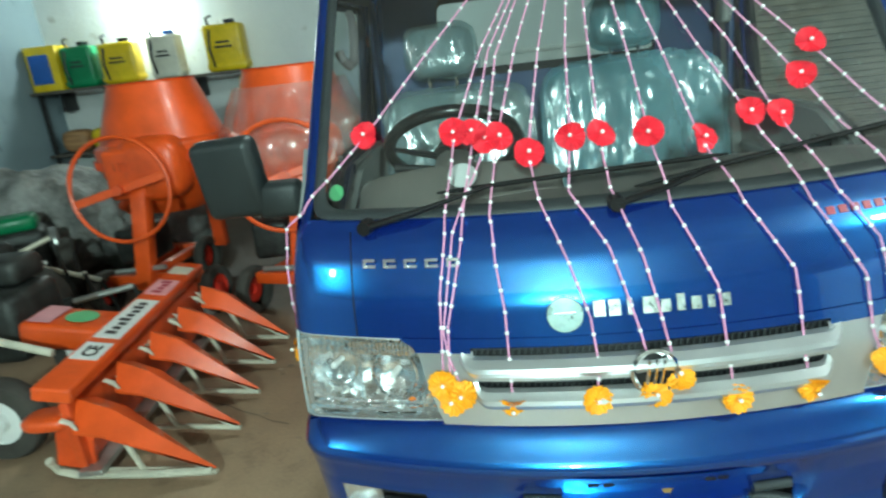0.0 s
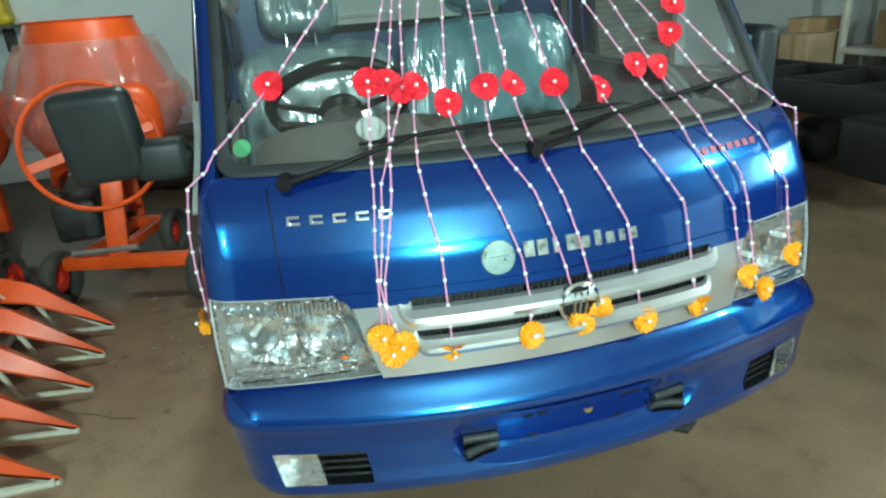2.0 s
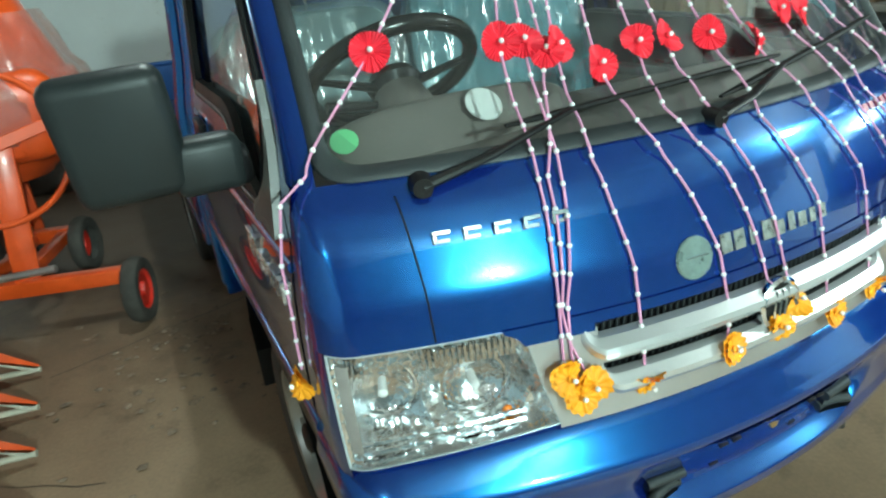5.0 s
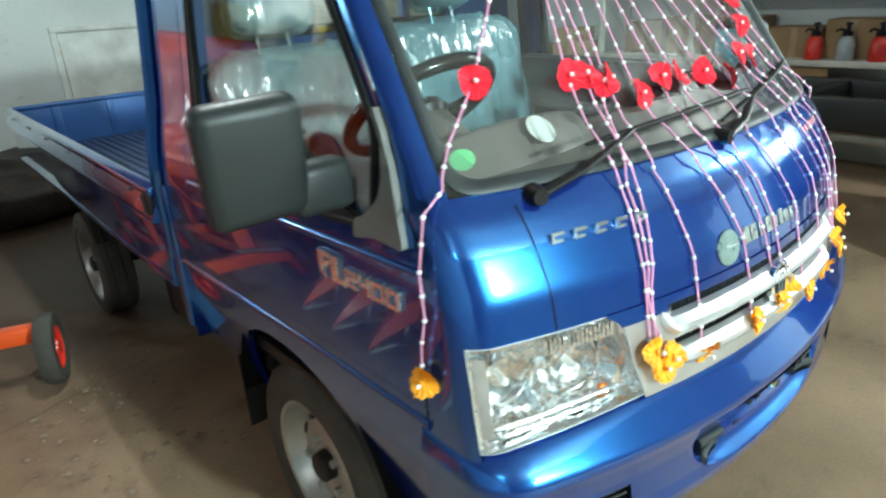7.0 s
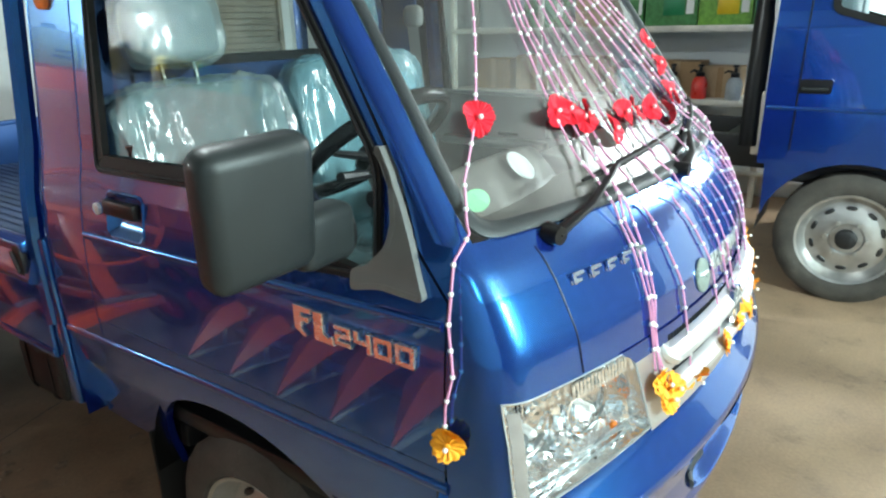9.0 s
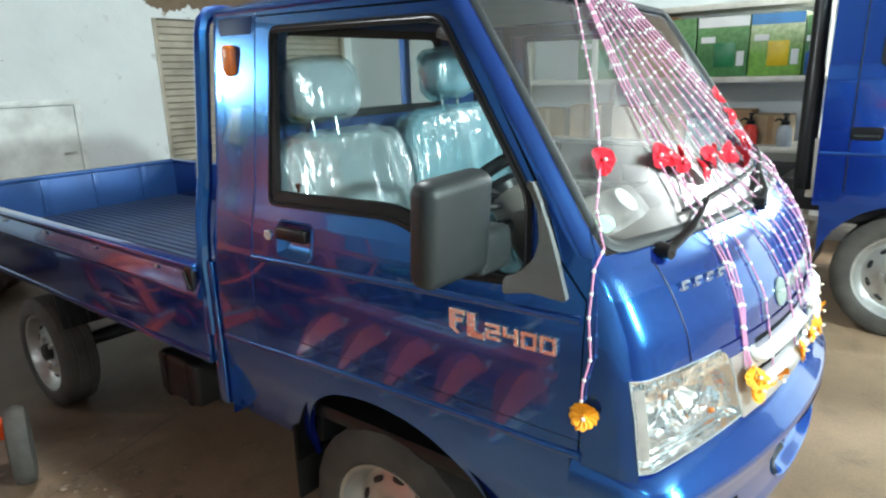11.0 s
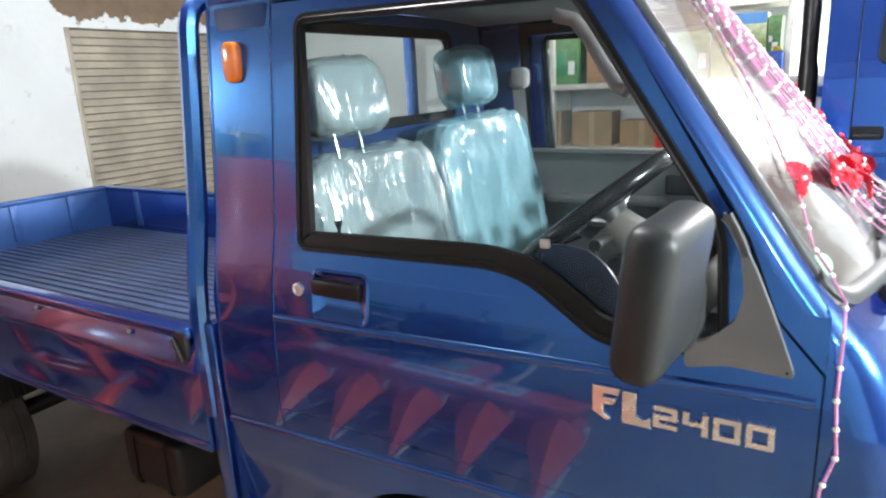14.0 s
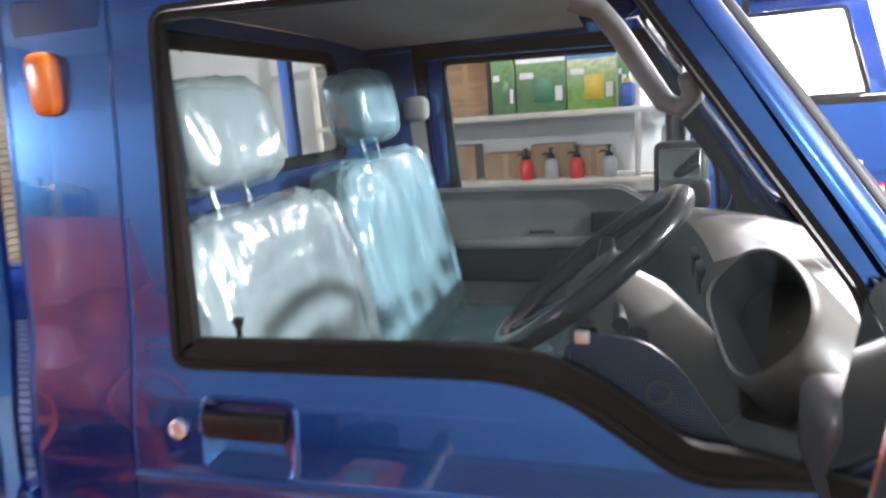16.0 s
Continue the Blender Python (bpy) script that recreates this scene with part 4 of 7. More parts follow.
for x, w, top in ((-0.358, 0.263, 1.42), (0.285, 0.315, 1.46)):
    tilt = Matrix.Rotation(radians(-11), 3, "X")
    wrap = FILM if x < 0 else FILM_BLUE
    seat = part("seat", Geo().soft((x, 1.08, 0.86), (w, 0.24, 0.075), 0.3, 32, 16), FABRIC, truck, "grey seat wrapped in pale blue clear plastic film")
    mid = (x, 1.315, (top + 0.90) / 2)
    half = (w, 0.06, (top - 0.90) / 2)
    part("backrest", Geo().soft(mid, half, 0.32, 36, 20, rot=tilt), FABRIC, seat)
    part("film", Geo().soft(mid, (half[0] + 0.014, half[1] + 0.014, half[2] + 0.012), 0.35, 150, 90, crinkle, tilt), wrap, seat, "crinkled clear blue plastic film")
    part("film", Geo().soft((x, 1.08, 0.862), (w + 0.012, 0.25, 0.085), 0.35, 120, 50, crinkle), wrap, seat)
    hx = -0.398 if x < 0 else 0.268
    hw = 0.122 if x < 0 else 0.112
    hm = (hx, 1.375, top + 0.141)
    part("headrest", Geo().soft(hm, (hw, 0.055, 0.084), 0.45, 28, 16, rot=tilt), FABRIC, seat)
    part("film", Geo().soft(hm, (hw + 0.011, 0.066, 0.095), 0.5, 100, 64, taut, tilt), wrap, seat)
    for k in (-0.05, 0.05):
        part("headrest_post", Geo().tube([(hx + k, 1.35, top - 0.03), (hx + k, 1.37, top + 0.07)], 0.006, 8), CHROME, seat)
belt = part("seat_belt", Geo().grid([[(0.605 + 0.03 * k, 1.312 - 0.03 * k, 1.57 - 0.57 * k), (0.605 + 0.03 * k, 1.364 - 0.03 * k, 1.57 - 0.57 * k)] for k in steps(0, 1, 6)]), LINER, truck, "pale grey seat belt")
part("belt_anchor", Geo().soft((0.612, 1.338, 1.588), (0.020, 0.042, 0.040), 0.6, 20, 14), LINER, belt, "rounded pale grey anchor cover")
part("grab_handle", Geo().tube([(-0.604, 0.722, 1.690), (-0.596, 0.690, 1.680), (-0.590, 0.668, 1.652), (-0.590, 0.640, 1.606), (-0.592, 0.616, 1.568), (-0.600, 0.598, 1.560), (-0.612, 0.586, 1.574), (-0.622, 0.592, 1.596)], 0.0125, 10), GRAB, truck, "grey plastic grab handle")

# grille
g = Geo()
for lo, hi in ((HB - 0.008, 0.912), (0.934, 0.984)):
    g.grid([[band(u, z, 0.002) for u in steps(-0.395, 0.395, 40)] for z in steps(lo, hi, 5)])
for s in (-1, 1):
    g.grid([[band(s * (0.395 + (lerp(LAMP_IN, z) - 0.395) * k), z, 0.002) for k in steps(0, 1, 8)] for z in steps(HB - 0.008, 1.000, 20)])
grille = part("grille", g, SILVER, truck, "silver painted grille with bright ledges")
for s in (-1, 1):
    g = Geo().grid([[band(s * (0.400 + (lerp(LAMP_IN, z) + 0.004 - 0.400) * k), z, 0.004) for k in steps(0, 1, 8)] for z in steps(0.996, HT + 0.003, 6)])
    part("hood_corner", g, PAINT, truck, "blue hood lip between grille and headlamp")
part("hood_lip", Geo().grid([[hull(u, z, out=o) for u in steps(-0.405, 0.405, 40)] for z, o in ((1.0045, -0.008), (1.005, 0.001), (1.008, 0.004), (HT + 0.003, 0.004))]), PAINT, truck, "lower lip of the blue hood")
g = Geo()
skin(g, steps(-0.40, 0.40, 40), steps(0.900, 0.946, 3), out=-0.022)
skin(g, steps(-0.42, 0.42, 40), steps(0.974, HT + 0.003, 3), out=-0.016)
part("grille_backing", g, BLACK, grille)
g = Geo()
for i in range(56):
    u = -0.395 + 0.79 * i / 55
    g.tube([hull(u, 0.904, out=-0.015), hull(u + 0.010, 0.942, out=-0.015)], 0.0022, 5)
    g.tube([hull(u, 0.980, out=-0.010), hull(u + 0.010, HT + 0.002, out=-0.010)], 0.0022, 5)
for z in (0.916, 0.930, 0.998, 1.010):
    g.tube([hull(u, z, out=-0.012) for u in steps(-0.40, 0.40, 20)], 0.002, 5)
part("grille_mesh", g, MESH, grille)
# bevelled bars with a bright upper face, bent up at both ends
for z, e in ((0.968, 0.390), (0.896, 0.365)):
    bend = [(e + 0.032, 0.030), (e + 0.030, 0.020), (e + 0.025, 0.011), (e + 0.018, 0.005), (e + 0.009, 0.001)]
    way = [(-u, h) for u, h in bend] + [(u, 0.0) for u in steps(-e, e, 26)] + [(u, h) for u, h in reversed(bend)]
    rows = []
    for i, (u, h) in enumerate(way):
        k = min(1.0, (min(i, len(way) - 1 - i) + 1.5) / 6)
        c = math.copysign(1, u) * (1 - k) * 0.010
        rows.append([band(u + c * q, z + h + v * (0.4 + 0.6 * k), o * k - 0.004 * (1 - k)) for o, v, q in ((-0.004, 0.020, -1), (0.010, 0.017, -1), (0.024, 0.004, 0), (0.025, -0.006, 0.3), (0.016, -0.019, 1), (-0.004, -0.021, 1))])
    part("grille_ledge", Geo().grid(rows), POLISH, grille, "bright silver ledge", angle=22)
em = axes((1, 0, 0), (0, 0.12, 0.99), (0, -0.99, 0.12), hull(0, 0.953, out=0.014))
emblem = part("emblem", Geo().lathe([(0.034, -0.012), (0.046, -0.004), (0.047, 0.006), (0.041, 0.010), (0.036, 0.005)], 36, em), CHROME, truck, "round chrome emblem ring")
part("emblem_face", Geo().lathe([(0, 0.003), (0.02, 0.004), (0.038, 0.001)], 30, em), BLACK, emblem)
g = Geo()
for a in (-0.6, 0.0, 0.6):
    g.tube([em @ Vector((0.022 * math.sin(a) - 0.004, -0.022, 0.006)), em @ Vector((0.026 * math.sin(a) + 0.004, 0.024, 0.006))], 0.0035, 6)
part("emblem_bar", g, CHROME, emblem)
part("number_plate_bolt", Geo().tube([(0.016, -0.022, 0.70), (0.016, 0.010, 0.70)], 0.011, 6), BRASS, truck, "brass plate bolt")

# headlamps
for s in (-1, 1):
    zs = steps(HB, HT, 24)

    def lu(k, z, s=s):
        return s * (lerp(LAMP_IN, z) + (UO - lerp(LAMP_IN, z)) * k)

    def bowl(k, z):
        a = abs(lu(k, z))
        d = 0.030 + 0.004 * math.sin(a * 160) * (1 if z < 0.87 else 0)
        for cu, cz, r in ((0.615, 0.915, 0.098), (0.790, 0.925, 0.130)):
            q = math.hypot((a - cu), (z - cz) * 1.15) / r
            if q < 1:
                d += 0.060 * (1 - q * q)
        if z > 0.978:
            d = 0.016 + 0.006 * math.sin(a * 330)
        if a > UO - 0.05:
            d = 0.012 + 0.003 * math.sin(z * 420)
        rim = min(1.0, k / 0.05, (1 - k) / 0.05, (z - HB) / 0.016, (HT - z) / 0.010)
        return 0.003 + (d - 0.003) * max(0.0, rim)
    lamp = part("headlamp", Geo().grid([[band(lu(k, z), z, out=-bowl(k, z)) for k in steps(0, 1, 130)] for z in steps(HB, HT, 40)]), REFLECT, truck, "clear headlamp with a bright faceted reflector", angle=16)
    ks = steps(0, 1, 24)
    g = Geo()
    for z in (HB, HT):
        g.grid([[band(lu(k, z), z, out=-0.055) for k in ks], [band(lu(k, z), z, out=0.001) for k in ks]])
    for k in (0, 1):
        g.grid([[band(lu(k, z), z, out=-0.055) for z in zs], [band(lu(k, z), z, out=0.001) for z in zs]])
    part("lamp_housing", g, CLEARP, lamp)
    ring = [band(lu(k, HB), HB, out=0.001) for k in ks] + [band(lu(1, z), z, out=0.001) for z in zs[1:]] + [band(lu(k, HT), HT, out=0.001) for k in reversed(ks[:-1])] + [band(lu(0, z), z, out=0.001) for z in reversed(zs[1:-1])]
    part("lamp_gasket", Geo().tube(ring, 0.0013, 6, closed=True), CLEARP, lamp)
    o = part("lamp_lens", Geo().grid([[band(lu(k, z), z, out=0.004) for k in ks] for z in zs]), LENS, lamp, "clear lens")
    o.visible_shadow = False
    for cu, cz in ((0.615, 0.918), (0.775, 0.935)):
        c, c2 = band(s * cu, cz, out=-0.078), band(s * cu, cz, out=-0.040)
        part("lamp_bulb", Geo().tube([c, c2, c2 + (c2 - c).normalized() * 0.006], [0.007, 0.008, 0.003], 12), BULBGLASS, lamp)
        n = (c2 - c).normalized()
        side_v = n.cross(Vector((0, 0, 1)))
        part("reflector_ring", Geo().tube([c2 - n * 0.012 + 0.052 * (math.cos(a) * side_v + math.sin(a) * Vector((0, 0, 1))) for a in steps(0, 2 * math.pi, 28)[:-1]], 0.0035, 6, closed=True), CHROME, lamp)
    strip = [[band(s * u, z, out=-0.007) for u in steps(UO - 0.062, UO - 0.012, 4)] for z in steps(HB + 0.022, HT - 0.020, 10)]
    part("marker_strip", Geo().grid(strip), LAMPGREY, lamp, "pale taupe marker strip behind the lens")
    g = Geo()
    for u in steps(0.548, 0.700, 15):
        g.tube([band(s * u, 0.984, out=-0.007), band(s * u, 1.011, out=-0.005)], 0.0034, 6)
    part("prism_band", g, REFLECT, lamp, "row of upright prisms")
    part("indicator_bulb", Geo().soft(band(s * 0.565, 0.868, out=-0.028), (0.009, 0.007, 0.008), 1, 12, 8), AMBER, lamp, "amber indicator bulb")
    g = Geo()
    for z in (0.852, 0.868):
        g.tube([band(s * u, z, out=-0.018) for u in steps(UI + 0.045, UO - 0.02, 16)], 0.005, 6)
    part("reflector_step", g, REFLECT, lamp)

# bumper
BFRONT = [(0.538, 0.036), (0.548, 0.006), (0.560, -0.014), (0.580, -0.030), (0.605, -0.034), (0.63, -0.030), (0.70, -0.033), (0.745, -0.043), (0.762, -0.050), (0.776, -0.048), (0.800, -0.029), (0.824, -0.005), (0.834, 0.014)]
BHALF = [(0.538, 0.694), (0.560, 0.714), (0.60, 0.730), (0.72, 0.746), (0.77, 0.752), (0.80, 0.746), (0.834, 0.730)]
BCORNER = [(0.55, 0.13), (0.834, 0.11)]


def bfront(z):
    return lerp(BFRONT, z)


def dish(u, z):
    """How far the middle of the bumper is hollowed above its curved lip."""
    x = abs(u) * 0.86
    lip = 0.607 + 0.060 * min(1, x / 0.320) ** 6
    edge = max(0.0, min(1.0, (0.338 - x) / 0.065))
    edge = edge * edge * (3 - 2 * edge)
    if z < lip or z > 0.752:
        return 0.0
    k = (0.752 - z) / 0.13
    return edge * 0.042 * min(1.0, k) ** 1.1 * min(1.0, (z - lip) / 0.03)


def bump(u, z, out=0.0):
    lift = lerp(DROP, abs(u)) * max(0.0, min(1.0, (z - 0.800) / 0.034))
    return hull(u, z, bfront, BHALF, BCORNER, out - dish(u, z)) + Vector((0, 0, lift))


def bu(x, z):
    return u_at(x, z, BHALF, BCORNER)


zs = sorted(set(steps(0.538, 0.60, 12)) | set(steps(0.602, 0.70, 50)) | set(steps(0.708, 0.834, 16)) | {0.628, 0.690, 0.606, 0.688})
us = sorted(set(steps(-1, 1, 72)) | set(steps(-0.42, 0.42, 120)) | {s * k for s in (-1, 1) for k in (0.228, 0.238, 0.328, 0.338, 0.57, 0.69, 0.80)})


def cut(u, z):
    a = abs(u)
    return (0.238 < a < 0.328 and 0.628 < z < 0.690) or (0.57 < a < 0.80 and 0.606 < z < 0.688)


g = Geo()
for z0, z1 in zip(zs, zs[1:]):
    for u0, u1 in zip(us, us[1:]):
        if not cut((u0 + u1) / 2, (z0 + z1) / 2):
            g.add([bump(u0, z0), bump(u1, z0), bump(u1, z1), bump(u0, z1)], [(0, 1, 2, 3)])
for s in (-1, 1):
    g.grid([[bump(s, z), Vector((s * lerp(BHALF, z), SIDE_END + 0.02, z))] for z in zs])
g.grid([[bump(u, 0.834), bump(u, 0.834, -0.05)] for u in us])
g.grid([[bump(u, 0.538), bump(u, 0.538, -0.06)] for u in us])
bumper = part("bumper", g, PAINT, truck, "blue painted front bumper", angle=70)


def recess(u0, u1, z0, z1, d, material, name):
    q = Geo()
    uu = steps(u0, u1, 8)
    for z in (z0, z1):
        q.grid([[bump(u, z) for u in uu], [bump(u, z, -d) for u in uu]])
    for u in (u0, u1):
        q.grid([[bump(u, z0), bump(u, z1)], [bump(u, z0, -d), bump(u, z1, -d)]])
    q.grid([[bump(u, z0, -d) for u in uu], [bump(u, z1, -d) for u in uu]])
    return part(name, q, material, bumper)


for s in (-1, 1):
    recess(s * 0.238, s * 0.328, 0.628, 0.690, 0.03, BLACK, "vent")
    for z in (0.643, 0.675):
        part("vent_slat", Geo().tube([bump(s * u, z, 0.004) for u in steps(0.232, 0.326, 4)], 0.0105, 12), SEALGREY, bumper, "dark rounded vent slat")
    recess(s * 0.57, s * 0.69, 0.606, 0.688, 0.05, BLACK, "fog_grille")
    for z in (0.622, 0.640, 0.658, 0.676):
        part("fog_slat", Geo().tube([bump(s * u, z, -0.012) for u in steps(0.57, 0.69, 5)], 0.0045, 6), BLACK, bumper)
    recess(s * 0.69, s * 0.80, 0.606, 0.688, 0.045, REFLECT, "fog_lamp")
    q = Geo().grid([[bump(s * u, z, -0.002) for u in steps(0.692, 0.798, 6)] for z in steps(0.608, 0.686, 4)])
    o = part("fog_lens", q, LENS, bumper, "clear fog lamp lens")
    o.visible_shadow = False
q = Geo()
q.grid([[bump(u, z, 0.0035 if 0 < k < 10 else 0.0) for k, u in enumerate(steps(bu(-0.185, 0.7), bu(0.165, 0.7), 10))] for z in steps(0.632, 0.752, 12)])
part("plate_recess", q, PAINT, bumper)
part("tow_hook", Geo().tube([(0.27, 0.10, 0.555), (0.27, 0.03, 0.545), (0.30, 0.015, 0.540), (0.33, 0.03, 0.545), (0.33, 0.10, 0.555)], 0.010, 8), CHASSIS, bumper, "black tow hook")
for x, z in ((-0.13, 0.728), (-0.10, 0.728), (0.095, 0.728), (0.12, 0.728), (-0.11, 0.650), (0.10, 0.650)):
    part("plate_slot", Geo().box(bump(bu(x, z), z, 0.004), (0.020, 0.004, 0.007), 0.001), BLACK, bumper)

# badges: plain bars where the maker's names stand
for i in range(5):
    q = Geo()
    x = -0.540 + 0.044 * i
    c = hull(u_at(x, 1.169), 1.169, out=0.003)
    t = Matrix.Rotation(math.atan(2 * 0.145 * x / 0.5476), 3, "Z") @ Matrix.Rotation(radians(-25), 3, "X")
    q.box(c + Vector((0, -0.001, 0.007)), (0.027, 0.005, 0.007), 0.001, 1, t).box(c + Vector((0, 0.001, -0.007)), (0.027, 0.005, 0.007), 0.001, 1, t).box(c + Vector((-0.010, 0, 0)), (0.007, 0.005, 0.018), 0.001, 1, t)
    part("maker_badge", q, CHROME, truck, "small chrome badge bar")
bc = hull(u_at(-0.157, 1.066), 1.066, out=0.001)
bx_ = (hull(u_at(-0.147, 1.066), 1.066, out=0.001) - bc).normalized()
bz_ = bx_.cross(hull(u_at(-0.157, 1.086), 1.086, out=0.001) - bc).normalized()
lo = axes(bx_, bz_.cross(bx_), bz_, bc)
disc = part("round_badge", Geo().lathe([(0, 0.003), (0.034, 0.003), (0.036, 0.0)], 30, lo), BADGEGREEN, truck, "pale green and silver round badge")
part("badge_bar", Geo().box(lo @ Vector((0, 0.004, 0.004)), (0.040, 0.002, 0.012), 0, 1, lo.to_3x3()), CHROME, disc)
for i, wd in enumerate((0.024, 0.024, 0.010, 0.030, 0.020, 0.016, 0.020, 0.014, 0.016)):
    x = -0.092 + 0.0285 * i + (0.01 if i > 2 else 0)
    h = 0.033 if i in (0, 1, 2, 3, 5) else 0.025
    c = hull(u_at(x, 1.064), 1.058 + h / 2, out=0.002)
    part("dealer_letter", Geo().box(c, (wd, 0.004, h), 0.001, 1, Matrix.Rotation(radians(-18), 3, "X")), BADGESILVER, truck, "tarnished silver letter bar")
for i in range(7):
    x = 0.375 + 0.026 * i
    q = Geo().box(hull(u_at(x, 1.196), 1.196, out=0.001), (0.017, 0.002, 0.016), 0, 1, Matrix.Rotation(math.atan(2 * 0.145 * x / 0.5476), 3, "Z") @ Matrix.Rotation(radians(-33), 3, "X"))
    part("small_letter", q, REDLETTER, truck, "small dark red letter bar")


def block_letter(y0, z0, ring, hole=0.0):
    """A flat raised sign with square strokes on the door's skin."""
    q, n = Geo(), len(ring)

    def put(a, b, o=0.0):
        return Vector((-0.7395 - o, y0 - a, z0 + b))
    if hole:
        return q.moulding(ring, hole, put, 0.0085)
    top = inset(ring, 0.0010)
    q.loops(top, [], lambda a, b: put(a, b, 0.0085), 0.02)
    q.grid([[put(a, b) for a, b in ring], [put(a, b, 0.0072) for a, b in ring], [put(a, b, 0.0085) for a, b in top]], closed=True)
    return q


SG_F = [(0, 0.057), (0.046, 0.057), (0.043, 0.045), (0.018, 0.045), (0.018, 0.038), (0.040, 0.038), (0.035, 0.026), (0.018, 0.026), (0.018, 0.012), (0.031, 0.001), (0.024, -0.003), (0, 0.010)]
SG_L = [(0, 0.057), (0.023, 0.057), (0.022, 0.018), (0.033, 0.012), (0.045, 0.018), (0.047, 0.0), (0, 0.0)]
SG_2 = [(0, 0.038), (0.038, 0.038), (0.038, 0.0145), (0.010, 0.0145), (0.010, 0.009), (0.038, 0.009), (0.038, 0), (0, 0), (0, 0.0235), (0.028, 0.0235), (0.028, 0.029), (0, 0.029)]
SG_4 = [(0, 0.038), (0.010, 0.038), (0.010, 0.0235), (0.028, 0.0235), (0.028, 0.038), (0.038, 0.038), (0.038, 0), (0.028, 0), (0.028, 0.0145), (0, 0.0145)]
SG_0 = [(0, 0), (0.038, 0), (0.038, 0.038), (0, 0.038)]
for k, (y, z, ring, hole) in enumerate(((0.603, 1.0365, SG_F, 0), (0.5535, 1.0350, SG_L, 0), (0.5045, 1.0405, SG_2, 0), (0.4595, 1.0410, SG_4, 0), (0.4145, 1.0415, SG_0, 0.0085), (0.3695, 1.0420, SG_0, 0.0085))):
    part("model_letter" if k < 2 else "model_number", block_letter(y, z, ring, hole), LETTERCHROME, truck, "raised chrome model letter" if k < 2 else "raised chrome model number", angle=20)

# wipers
for pv, arm, b0, b1 in (((-0.54, 1.236), (-0.27, 1.300), (-0.385, 1.290), (0.205, 1.312)), ((-0.033, 1.252), (0.19, 1.300), (0.01, 1.275), (0.62, 1.332))):
    def on(x, z, o):
        return hull(u_at(x, z), z, out=o)
    wiper = part("wiper", Geo().tube([on(*pv, 0.018), on(pv[0] * 0.6 + arm[0] * 0.4, pv[1] * 0.6 + arm[1] * 0.4, 0.03), on(*arm, 0.02)], [0.014, 0.010, 0.007], 10, flat=0.6), BLACK, truck, "black windscreen wiper")
    part("wiper_pivot", Geo().tube([on(*pv, 0.0), on(*pv, 0.03)], [0.019, 0.015], 14), BLACK, wiper)
    part("wiper_blade", Geo().tube([on(b0[0] + (b1[0] - b0[0]) * k, b0[1] + (b1[1] - b0[1]) * k + 0.006 * math.sin(k * 3.1), 0.010 + 0.004 * math.sin(k * 3.1)) for k in steps(0, 1, 10)], [0.004] + [0.0078] * 9 + [0.004], 8, flat=0.7), RUBBER, wiper)

# wheels
def wheel_parts(parent, c, s, r, w, nuts, holes, disc):
    """A tyre of radius r on a steel disc wheel (of size disc) at c, its outside towards s along x."""
    m = axes((0, 1, 0), (0, 0, 1), (s, 0, 0), c)
    k = 48
    rows = []
    for i in range(k):
        a = 2 * math.pi * i / k
        d = 0.004 if i % 2 else 0.0
        prof = [(disc * 0.66, w * 0.40), (disc * 0.72, w * 0.50), (r * 0.86, w * 0.52), (r * 0.95, w * 0.46), (r - d, w * 0.40), (r, w * 0.20), (r - 0.006, w * 0.17), (r, w * 0.13), (r, -w * 0.13), (r - 0.006, -w * 0.17), (r, -w * 0.2), (r - d, -w * 0.40), (r * 0.95, -w * 0.46), (r * 0.80, -w * 0.52), (disc * 0.66, -w * 0.40)]
        rows.append([m @ Vector((p * math.cos(a), p * math.sin(a), h)) for p, h in prof])
    rows.append(rows[0])
    wh = part("wheel", Geo().grid(rows), TYRE, parent, "worn black tyre on a steel disc wheel")
    rim = part("rim", Geo().lathe([(disc * 0.70, w * 0.44), (disc * 0.69, w * 0.47), (disc * 0.655, w * 0.45), (disc * 0.63, w * 0.30), (disc * 0.56, w * 0.16), (disc * 0.50, w * 0.17), (disc * 0.36, w * 0.30), (disc * 0.24, w * 0.30), (disc * 0.22, w * 0.26), (0, w * 0.26)], 48, m), STEEL, wh, "silver steel rim")
    for i in range(holes):
        q = Geo()
        a = 2 * math.pi * (i + 0.5) / holes
        t = m @ pose(disc * 0.47 * math.cos(a), disc * 0.47 * math.sin(a), w * 0.205, 0, 0, math.degrees(a))
        q.soft(t.translation, (disc * 0.035, disc * 0.075, 0.008), 0.8, 14, 8, rot=t.to_3x3() @ Matrix.Rotation(radians(16), 3, "Y"))
        part("rim_hole", q, CHASSIS, wh)
    for i in range(nuts):
        q = Geo()
        a = 2 * math.pi * i / nuts
        q.tube([m @ Vector((disc * 0.27 * math.cos(a), disc * 0.27 * math.sin(a), w * 0.29)), m @ Vector((disc * 0.27 * math.cos(a), disc * 0.27 * math.sin(a), w * 0.40))], 0.012, 6)
        part("wheel_nut", q, GALV, wh)
    part("hub", Geo().lathe([(disc * 0.15, w * 0.26), (disc * 0.145, w * 0.42), (disc * 0.10, w * 0.46), (0, w * 0.47)], 20, m), CHASSIS, wh, "black hub")


